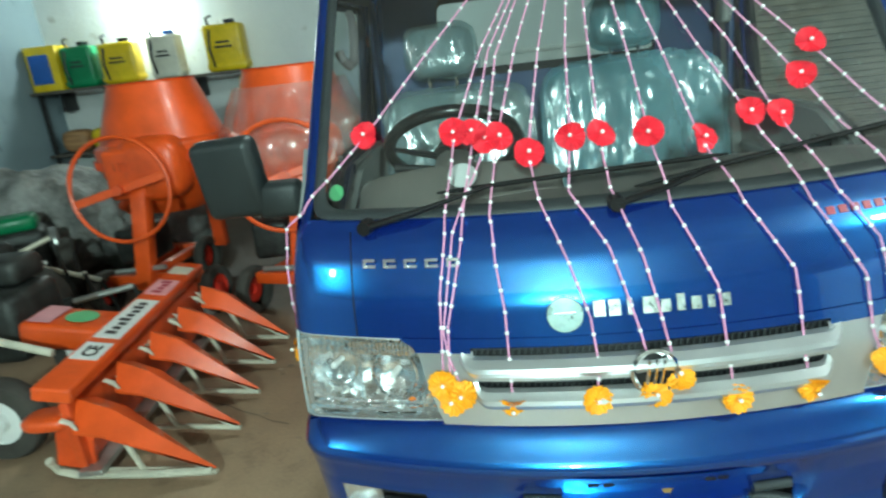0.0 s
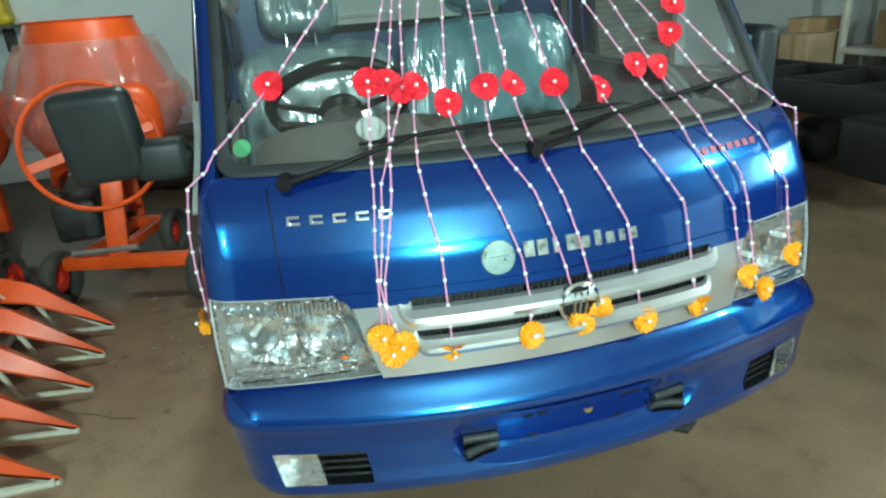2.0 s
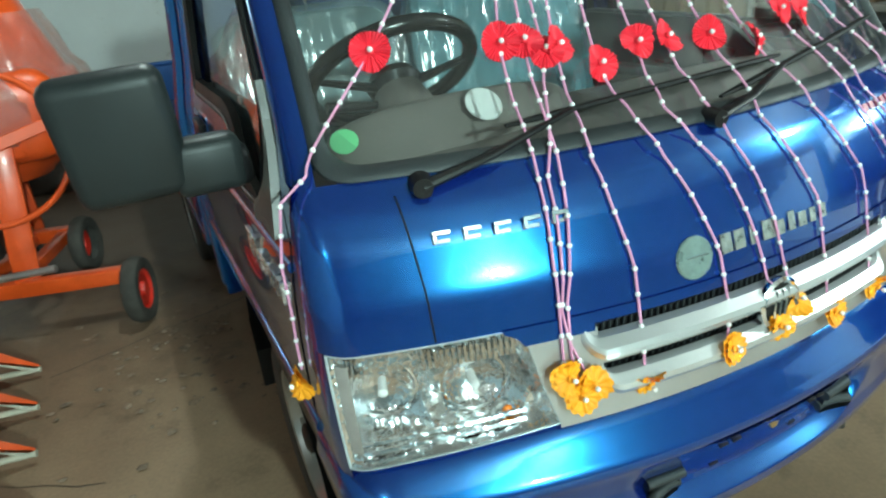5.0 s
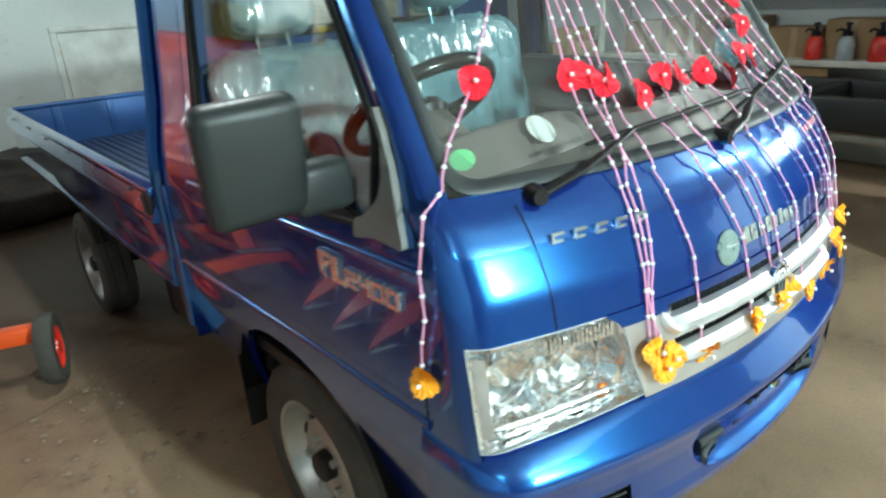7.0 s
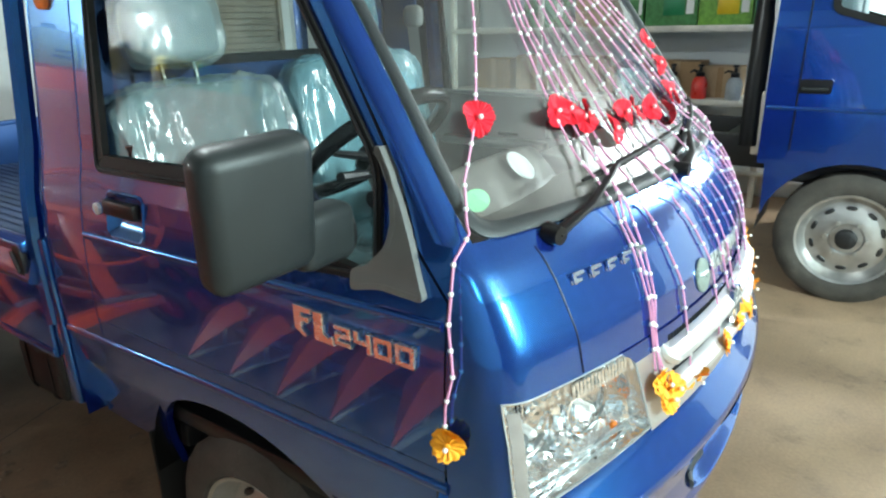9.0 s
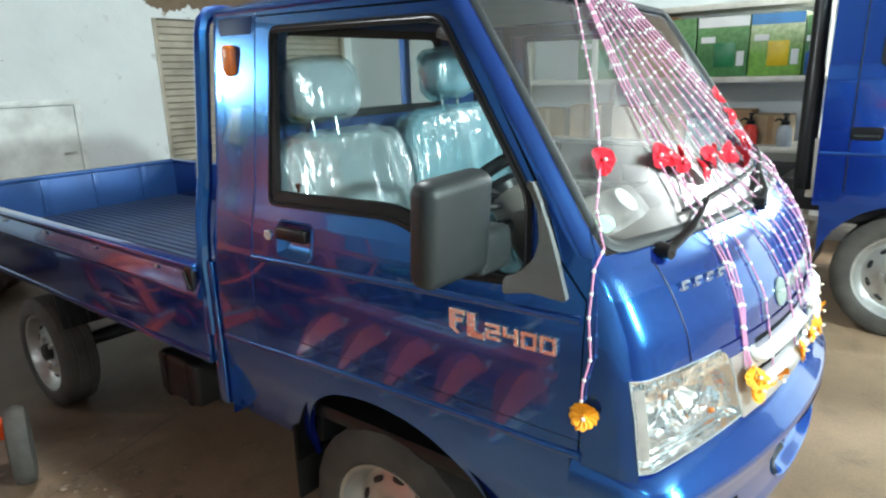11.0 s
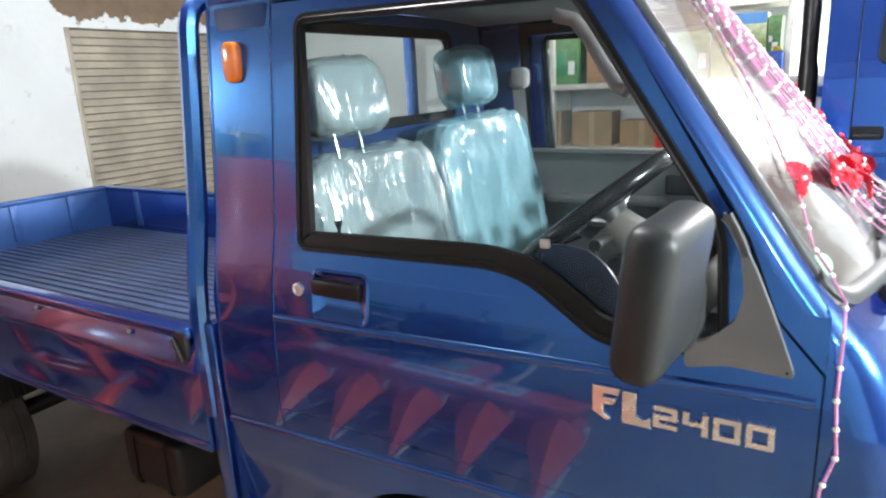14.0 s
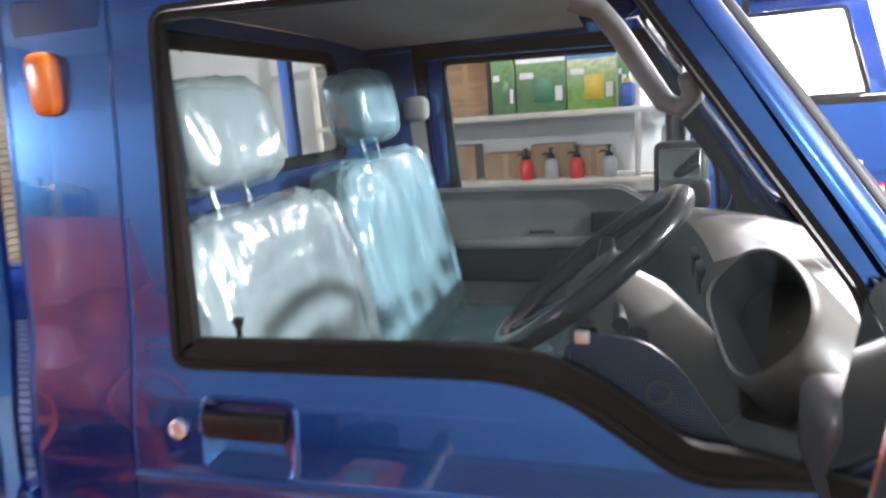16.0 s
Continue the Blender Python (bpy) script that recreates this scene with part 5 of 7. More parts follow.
for s in (-1, 1):
    wheel_parts(truck, (s * 0.598, 0.890, 0.319), s, 0.319, 0.195, 5, 10, 0.303)
    wheel_parts(truck, (s * 0.650, 3.24, 0.288), s, 0.288, 0.165, 5, 10, 0.288)
    liner = [(0.835 + (y - 0.835) * 1.06, 0.44 + (z - 0.44) * 1.06) for y, z in ARCH]
    g = Geo().grid([[(s * x, y, z) for y, z in liner] for x in (0.725, 0.40)]).add([(s * 0.40, y, z) for y, z in liner], [tuple(range(len(liner)))])
    part("wheel_well", g, WELL, truck, "black wheel well liner")
    part("mud_flap", Geo().box((s * 0.63, 1.245, 0.43), (0.19, 0.012, 0.26), 0.004), RUBBER, truck)
    guard = part("splash_guard", Geo().box((s * 0.64, 2.90, 0.60), (0.20, 0.014, 0.20), 0.004, 2, Matrix.Rotation(radians(-14), 3, "X")), RUBBER, truck, "ribbed black rubber splash guard")
    for k in range(4):
        part("rib", Geo().box((s * (0.575 + 0.043 * k), 2.888, 0.60), (0.012, 0.014, 0.19), 0.004, 2, Matrix.Rotation(radians(-14), 3, "X")), RUBBER, guard)
    part("chassis_rail", Geo().box((s * 0.36, 2.5, 0.56), (0.07, 3.7, 0.12), 0.01), CHASSIS, truck)
tank = part("fuel_tank", Geo().box((-0.50, 2.110, 0.43), (0.26, 0.29, 0.19), 0.025, 3), CHASSIS, truck, "black fuel tank")
for y in (2.03, 2.19):
    part("tank_strap", Geo().box((-0.50, y, 0.43), (0.268, 0.022, 0.198), 0.02, 2), CHASSIS, tank)
part("battery_box", Geo().box((-0.40, 1.74, 0.50), (0.20, 0.22, 0.18), 0.02), CHASSIS, truck)
part("brake_pipe", Geo().tube([(-0.44, 1.6, 0.60), (-0.45, 2.3, 0.58), (-0.43, 2.6, 0.55), (-0.40, 3.1, 0.45)], 0.008, 6), GALV, truck)
part("axle", Geo().tube([(-0.6, 0.890, 0.319), (0.6, 0.890, 0.319)], 0.035, 10), CHASSIS, truck)
part("axle", Geo().tube([(-0.6, 3.24, 0.288), (0.6, 3.24, 0.288)], 0.04, 10).soft((0, 3.24, 0.30), (0.13, 0.13, 0.13), 0.8), CHASSIS, truck)
part("underbody", Geo().box((0, 0.62, 0.50), (0.9, 0.9, 0.10), 0.02).box((0, 1.35, 0.52), (1.3, 0.3, 0.10), 0.02), CHASSIS, truck)

# cargo bed
BY0, BY1, BZ, BF = 1.60, 4.40, 1.035, 0.765
bed = part("cargo_bed", Geo().box((0, (BY0 + BY1) / 2, BF - 0.03), (1.50, BY1 - BY0, 0.06), 0.006), BEDFLOOR, truck, "blue steel cargo bed with a ribbed floor")
rib = mesh_of("floor_rib", Geo().box((0, (BY0 + BY1) / 2, BF + 0.004), (0.034, BY1 - BY0 - 0.06, 0.006), 0.0028), BEDFLOOR)
for i in range(29):
    o = part("floor_rib", rib, BEDFLOOR, bed)
    o.location.x = -0.70 + 0.05 * i
for s in (-1, 1):
    brd = part("side_board", Geo().box((s * 0.752, (BY0 + BY1) / 2, (0.69 + BZ) / 2), (0.022, BY1 - BY0, BZ - 0.69), 0.006), PAINT, bed)
    part("top_rail", Geo().box((s * 0.758, (BY0 + BY1) / 2, BZ - 0.012), (0.050, BY1 - BY0, 0.030), 0.010, 3), PAINT, brd)
    part("outer_ridge", Geo().grid([[(s * x, y, z) for x, z in ((0.762, 1.000), (0.770, 0.985), (0.786, 0.945), (0.789, 0.935), (0.786, 0.927), (0.762, 0.918))] for y in (BY0 - 0.012, BY0, BY1)]).add([(s * x, BY0 - 0.012, z) for x, z in ((0.762, 1.000), (0.770, 0.985), (0.786, 0.945), (0.789, 0.935), (0.786, 0.927), (0.762, 0.918))], [(0, 1, 2, 3, 4, 5)]), PAINT, brd)
    part("lower_ridge", Geo().box((s * 0.762, (BY0 + BY1) / 2, 0.708), (0.010, BY1 - BY0, 0.026), 0.004, 2), PAINT, brd)
    for y in steps(BY0 + 0.35, BY1 - 0.35, 4):
        part("inner_rib", Geo().box((s * 0.737, y, 0.90), (0.012, 0.05, 0.22), 0.005), PAINT_BED, brd)
    for y in steps(BY0 + 0.25, BY1 - 0.25, 5):
        part("stud", Geo().soft((s * 0.774, y, 0.992), (0.006, 0.007, 0.007), 1.0, 10, 6), STEEL, brd)
    latch = part("latch", Geo().box((s * 0.776, BY0 + 0.03, 0.985), (0.02, 0.045, 0.085), 0.006), CHASSIS, brd, "black side latch")
    part("latch_lever", Geo().tube([(s * 0.788, BY0 + 0.05, 1.01), (s * 0.79, BY0 + 0.02, 0.955)], 0.006, 8), CHASSIS, latch)
tg = part("tailgate", Geo().box((0, BY1 - 0.012, (0.69 + BZ) / 2), (1.49, 0.022, BZ - 0.69), 0.006), PAINT_BED, bed)
part("top_rail", Geo().box((0, BY1 - 0.012, BZ - 0.012), (1.50, 0.040, 0.030), 0.010, 3), PAINT_BED, tg)
for x in steps(-0.5, 0.5, 3):
    part("inner_rib", Geo().box((x, BY1 - 0.028, 0.90), (0.05, 0.012, 0.22), 0.005), PAINT_BED, tg)
part("front_board", Geo().box((0, BY0 + 0.012, (0.69 + BZ) / 2), (1.49, 0.024, BZ - 0.69), 0.006), PAINT_BED, bed)
# the head frame: a bent square tube that follows the cab's outline
half = [(lerp(HALF, z) + 0.004, z) for z in (0.80, 1.04, 1.12, 1.17, 1.25, 1.30, 1.42, 1.54, 1.66, 1.735)] + [(0.648, 1.768), (0.628, 1.790), (0.595, 1.798)]
hoop = [Vector((-x, BY0 - 0.008, z)) for x, z in half] + [Vector((x, BY0 - 0.008, z)) for x, z in reversed(half)]
part("head_frame", Geo().tube(hoop, 0.024, 8), PAINT, bed, "blue tubular head frame")
for s in (-1, 1):
    part("frame_foot", Geo().box((s * 0.722, 1.572, 0.80), (0.060, 0.052, 0.50), 0.008, 2), PAINT, bed, "blue upright foot of the head frame")
part("head_post", Geo().box((0.30, BY0 + 0.02, 1.36), (0.034, 0.034, 0.86), 0.005), PAINT_BED, bed, "blue head post")


# ---- garlands over the cab ----
bead_mesh = mesh_of("bead", Geo().soft((0, 0, 0), (0.0046, 0.0046, 0.0046), 1.0, 8, 6), BEAD)


def flower_mesh(material, r, pleats, layers, seed):
    """A pleated paper rosette with a notched rim, a little bent."""
    rnd = random.Random(seed)
    q = Geo()
    n = pleats * 4
    bend = rnd.uniform(0.1, 0.55)
    ax = rnd.uniform(0, 6.28)
    for k in range(layers):
        rr = r * (1 - 0.20 * k)
        notch = [(1.0, 0.98, 0.90 if layers > 1 else 0.97, 0.98)[i % 4] * (1 + rnd.uniform(-0.03, 0.03)) for i in range(n)]
        wave = [rnd.uniform(-0.07, 0.07) / layers ** 0.5 for _ in range(n // 4 + 1)]
        rows = []
        for f in (0.10, 0.4, 0.7, 0.88, 1.0):
            row = []
            for i in range(n):
                a = 2 * math.pi * (i + 1.7 * k) / n
                ro = rr * f * (notch[i] if f == 1.0 else 1.0)
                z = 0.10 + 0.13 * k + 0.26 * f * f - bend * f * f * math.cos(a - ax) ** 2 + f * (0.055 * (1 if i % 4 == 0 else -1 if i % 4 == 2 else 0) + wave[i // 4])
                row.append((ro * math.cos(a), ro * math.sin(a), r * z))
            rows.append(row)
        q.grid(rows, closed=True)
    q.soft((0, 0, r * (0.1 + 0.12 * layers)), (r * 0.22, r * 0.22, r * 0.10), 1.0, 12, 6)
    return mesh_of("flower", q, material, True, 60)


RED = [flower_mesh(PETALRED, 0.032, 30, 1, 5 + i) for i in range(3)]
GOLD = [flower_mesh(PETALORANGE, 0.030, 13, 2, 21 + i) for i in range(3)]


def facing(p, n, spin):
    n = Vector(n).normalized()
    m = n.to_track_quat("Z", "Y").to_matrix().to_4x4()
    return Matrix.Translation(p) @ m @ pose(0, 0, 0, 0, 0, spin)


def garland(knots, flower, seed, side_end=None, red_tilt=0.0, gold_tilt=0.0):
    """A beaded thread from the roof down the windscreen and hood. knots: (x, z) on the cab's front; flower: which knot bears the red flower."""
    rnd = random.Random(seed)
    ga = thing("garland", "pink beaded thread garland with a red and a marigold paper flower", "garland", "garlands over the truck")
    top = knots[0][0]
    roof = [Vector((top * 0.22, 0.86, 1.856)), Vector((top * 0.36, 0.70, 1.842)), hull(u_at(top * 0.46, 1.79), 1.79, out=0.012)]
    pts = list(roof)
    mark = None
    for i, ((x0, z0), (x1, z1)) in enumerate(zip(knots, knots[1:])):
        if i == flower:
            mark = len(pts)
        for k in range(4):
            x, z = x0 + (x1 - x0) * k / 4, z0 + (z1 - z0) * k / 4
            lift = 0.007 + (0.016 if 1.24 < z < 1.31 else 0)
            pts.append(hull(max(-1, min(1, u_at(x, z))), z, out=lift))
    if side_end:
        s = side_end
        pts += [Vector((s * 0.735, 0.262, 1.235)), Vector((s * 0.751, 0.262, 1.14)), Vector((s * 0.752, 0.255, 1.06)), Vector((s * 0.752, 0.270, 1.00)), Vector((s * 0.752, 0.272, 0.955))]
        last, norm = Vector((s * 0.757, 0.262, 0.938)), Vector((s, -0.35, 0.1))
    else:
        x, z = knots[-1]
        last = hull(u_at(x, z), max(z, 0.85), out=0.016)
        norm = Vector((0.4 * x + rnd.uniform(-0.25, 0.25), -1, 0.25 + gold_tilt))
        pts.append(last)
    part("thread", Geo().tube(pts, 0.0023, 5), THREAD, ga)
    run, nxt = 0.0, 0.02
    for a, b in zip(pts, pts[1:]):
        d = (b - a).length
        while run + d > nxt:
            o = part("bead", bead_mesh, BEAD, ga)
            o.location = a + (b - a) * ((nxt - run) / d)
            nxt += 0.0475 + rnd.uniform(-0.006, 0.006)
        run += d
    if mark is not None:
        p = pts[mark]
        n = Vector((rnd.uniform(-0.45, 0.45) + red_tilt, -0.8, rnd.uniform(0.2, 0.8)))
        o = part("red_flower", RED[seed % 3], PETALRED, ga, "red pleated paper flower")
        o.matrix_basis = facing(p + n.normalized() * 0.004, n, rnd.uniform(0, 360))
        o = part("bead", bead_mesh, BEAD, ga)
        o.location = p + n.normalized() * 0.016
    o = part("marigold_flower", GOLD[seed % 3], PETALORANGE, ga, "orange marigold paper flower")
    o.matrix_basis = facing(last, norm, rnd.uniform(0, 360))
    o = part("bead", bead_mesh, BEAD, ga)
    o.location = last + norm.normalized() * 0.02
    return ga


garland([(-0.39, 1.57), (-0.54, 1.41), (-0.66, 1.30), (-0.70, 1.255)], 1, 1, side_end=-1)
garland([(-0.27, 1.56), (-0.34, 1.40), (-0.37, 1.25), (-0.395, 1.11), (-0.40, 1.02), (-0.405, 0.94)], 1, 2)
garland([(-0.25, 1.56), (-0.30, 1.395), (-0.345, 1.20), (-0.385, 1.05), (-0.39, 0.97), (-0.385, 0.905)], 1, 3, red_tilt=-0.4)
garland([(-0.235, 1.55), (-0.272, 1.378), (-0.36, 1.22), (-0.395, 1.04), (-0.39, 0.99), (-0.365, 0.918)], 1, 4, red_tilt=0.2)
garland([(-0.19, 1.56), (-0.25, 1.385), (-0.28, 1.25), (-0.28, 1.17), (-0.27, 1.08), (-0.27, 0.97), (-0.27, 0.90)], 1, 5, gold_tilt=-0.9)
garland([(-0.14, 1.55), (-0.19, 1.35), (-0.18, 1.27), (-0.14, 1.16), (-0.11, 1.06), (-0.10, 0.96), (-0.11, 0.905)], 1, 6)
garland([(-0.08, 1.55), (-0.10, 1.37), (-0.12, 1.28), (-0.06, 1.18), (-0.02, 1.03), (-0.01, 0.98), (0.0, 0.912)], 1, 7)
garland([(-0.03, 1.55), (-0.04, 1.37), (-0.04, 1.28), (0.0, 1.16), (0.03, 1.01), (0.045, 0.94)], 1, 8, red_tilt=0.3, gold_tilt=0.8)
garland([(0.05, 1.54), (0.06, 1.365), (0.07, 1.24), (0.13, 1.10), (0.14, 0.99), (0.15, 0.885)], 1, 9)
garland([(0.12, 1.54), (0.16, 1.345), (0.21, 1.23), (0.28, 1.11), (0.29, 0.94), (0.30, 0.885)], 1, 10, red_tilt=0.7, gold_tilt=-0.6)
garland([(0.20, 1.53), (0.27, 1.38), (0.34, 1.22), (0.42, 1.08), (0.43, 0.97), (0.45, 0.91)], 1, 11)
garland([(0.27, 1.53), (0.33, 1.37), (0.40, 1.23), (0.46, 1.14), (0.48, 0.93), (0.50, 0.865)], 1, 12, red_tilt=0.6)
garland([(0.35, 1.52), (0.40, 1.44), (0.46, 1.34), (0.56, 1.20), (0.61, 1.09), (0.61, 0.98), (0.615, 0.92)], 1, 13)
garland([(0.43, 1.515), (0.445, 1.50), (0.54, 1.38), (0.66, 1.255), (0.705, 1.245)], 1, 14, side_end=1)
knot = thing("garland_knot", "orange marigold paper flower tied on the roof edge", "paper flower")
o = part("marigold_flower", GOLD[0], PETALORANGE, knot)
o.matrix_basis = facing((0.14, 0.655, 1.815), (0.1, -0.8, 0.6), 0)
part("thread", Geo().tube([(0.14, 0.66, 1.812), (0.08, 0.76, 1.85), (0.02, 0.86, 1.858)], 0.0023, 5), THREAD, knot)


# ---- the second truck, a blue cab on a bare chassis ----
second = thing("cab_truck", "blue metallic light truck with a bare black ladder chassis", "truck")
TX, TY = 2.55, -0.13
THALF = [(0.70, 0.0), (0.80, -0.010), (1.08, -0.012), (1.50, 0.0), (1.58, 0.018), (2.15, 0.085), (2.30, 0.13)]


def tside(a, b, o=0.0):
    return Vector((TX + lerp(THALF, b) - o, a, b))


def tfar(a, b, o=0.0):
    return Vector((TX + 1.64 - lerp(THALF, b) + o, a, b))


arch = [(TY + 0.46 * math.cos(a), 0.37 + 0.44 * math.sin(a)) for a in steps(math.pi * 0.93, math.pi * 0.07, 14)]
TWIN = rounded([(0.125, 1.575), (0.105, 2.12), (-0.78, 2.12), (-1.00, 1.46), (-0.25, 1.46)], 0.05)
body = [(0.37, 0.77), (0.37, 2.22), (0.30, 2.28), (-0.86, 2.28), (-1.16, 1.38), (-1.20, 0.62), (TY - 0.46, 0.62), *arch, (TY + 0.46, 0.77)]
for put in (tside, tfar):
    part("cab_side", Geo().loops(body, [TWIN], put, 0.04), PAINT, second)
    part("window_seal", Geo().moulding(TWIN, 0.035, put, 0.008), RUBBER, second)
    o = part("window_pane", Geo().loops(inset(TWIN, 0.03), [], lambda a, b, put=put: put(a, b, -0.012), 0.1), GLASS, second)
    o.visible_shadow = False
    part("door_seam", Geo().tube([put(0.215, z, 0.0005) for z in steps(0.86, 2.2, 16)] + [put(-0.88 + 0.0 * z, 2.2, 0.0005) for z in (0,)], 0.004, 6), BLACK, second)
    part("crease", Geo().tube([put(y, 1.085, -0.006) for y in steps(-1.15, 0.36, 10)], 0.014, 8), PAINT, second)
    hc = rounded([(0.06, 1.165), (0.215, 1.165), (0.215, 1.240), (0.06, 1.240)], 0.02)
    hp = part("handle_cup", Geo().loops(hc, [], lambda a, b, put=put: put(a, b, 0.003), 0.02), BLACK, second, "black recessed door handle")
    part("handle", Geo().tube([put(0.075, 1.188, 0.008), put(0.20, 1.188, 0.008)], 0.010, 8), GRAIN, hp)
profile = [(0.37, 0.77), (0.37, 2.22), (0.30, 2.28), (-0.86, 2.28), (-1.16, 1.38), (-1.20, 0.62)]
g = Geo()
for i, ((y0, z0), (y1, z1)) in enumerate(zip(profile, profile[1:])):
    if i == 3:
        continue
    g.grid([[tside(y0, z0), tfar(y0, z0)], [tside(y1, z1), tfar(y1, z1)]])
part("cab_shell", g, PAINT, second)
(ya, za), (yb, zb) = (-0.86, 2.28), (-1.16, 1.38)
o = part("windscreen", Geo().grid([[tside(ya, za), tfar(ya, za)], [tside(yb, zb), tfar(yb, zb)]]), GLASS, second)
o.visible_shadow = False
part("cab_floor", Geo().box((TX + 0.82, -0.40, 0.80), (1.5, 1.4, 0.06), 0.01), CHASSIS, second)
part("seat", Geo().soft((TX + 0.40, 0.10, 1.45), (0.25, 0.08, 0.34), 0.35).soft((TX + 1.2, 0.10, 1.45), (0.28, 0.08, 0.34), 0.35).soft((TX + 0.8, -0.15, 1.12), (0.68, 0.25, 0.09), 0.3), FABRIC, second, "grey cab seats")
part("dashboard", Geo().box((TX + 0.82, -0.98, 1.30), (1.5, 0.25, 0.35), 0.06, 3), TRIM, second)
for k in (TX + 0.13, TX + 1.51):
    wheel_parts(second, (k, TY, 0.372), -1 if k < 3 else 1, 0.372, 0.20, 6, 10, 0.372)
    wheel_parts(second, (k, 2.75, 0.372), -1 if k < 3 else 1, 0.372, 0.20, 6, 10, 0.372)
part("wheel_well", Geo().grid([[(x, TY + 0.47 * math.cos(a), 0.37 + 0.45 * math.sin(a)) for a in steps(0, math.pi, 16)] for x in (TX + 0.02, TX + 0.45)]).box((TX + 0.82, -0.15, 0.70), (1.3, 0.9, 0.12), 0.02), CHASSIS, second)
part("intake_pipe", Geo().tube([(TX + 0.10, 0.445, 0.85), (TX + 0.11, 0.450, 1.55), (TX + 0.13, 0.455, 1.60), (TX + 0.15, 0.46, 2.25)], [0.055, 0.052, 0.046, 0.046], 14), BLACK, second, "black upright air intake pipe")
part("pipe_bracket", Geo().box((TX + 0.09, 0.40, 0.98), (0.03, 0.05, 0.36), 0.006), CREAM, second)
for x in (TX + 0.42, TX + 1.22):
    part("chassis_rail", Geo().box((x, 2.15, 0.76), (0.075, 3.9, 0.20), 0.012), CHASSIS, second)
for y in steps(0.6, 3.9, 6):
    part("cross_member", Geo().box((TX + 0.82, y, 0.79), (0.78, 0.10, 0.12), 0.012), CHASSIS, second)
part("axle", Geo().tube([(TX + 0.13, 2.75, 0.372), (TX + 1.51, 2.75, 0.372)], 0.06, 12).soft((TX + 0.82, 2.75, 0.38), (0.17, 0.17, 0.17), 0.8), CHASSIS, second)
part("axle", Geo().tube([(TX + 0.13, TY, 0.372), (TX + 1.51, TY, 0.372)], 0.05, 12), CHASSIS, second)
part("fuel_tank", Geo().box((TX + 0.20, 1.50, 0.60), (0.32, 0.75, 0.34), 0.05, 3), CHASSIS, second, "black fuel tank")
part("spare_tray", Geo().box((TX + 0.82, 3.6, 0.62), (0.7, 0.5, 0.16), 0.03), CHASSIS, second)


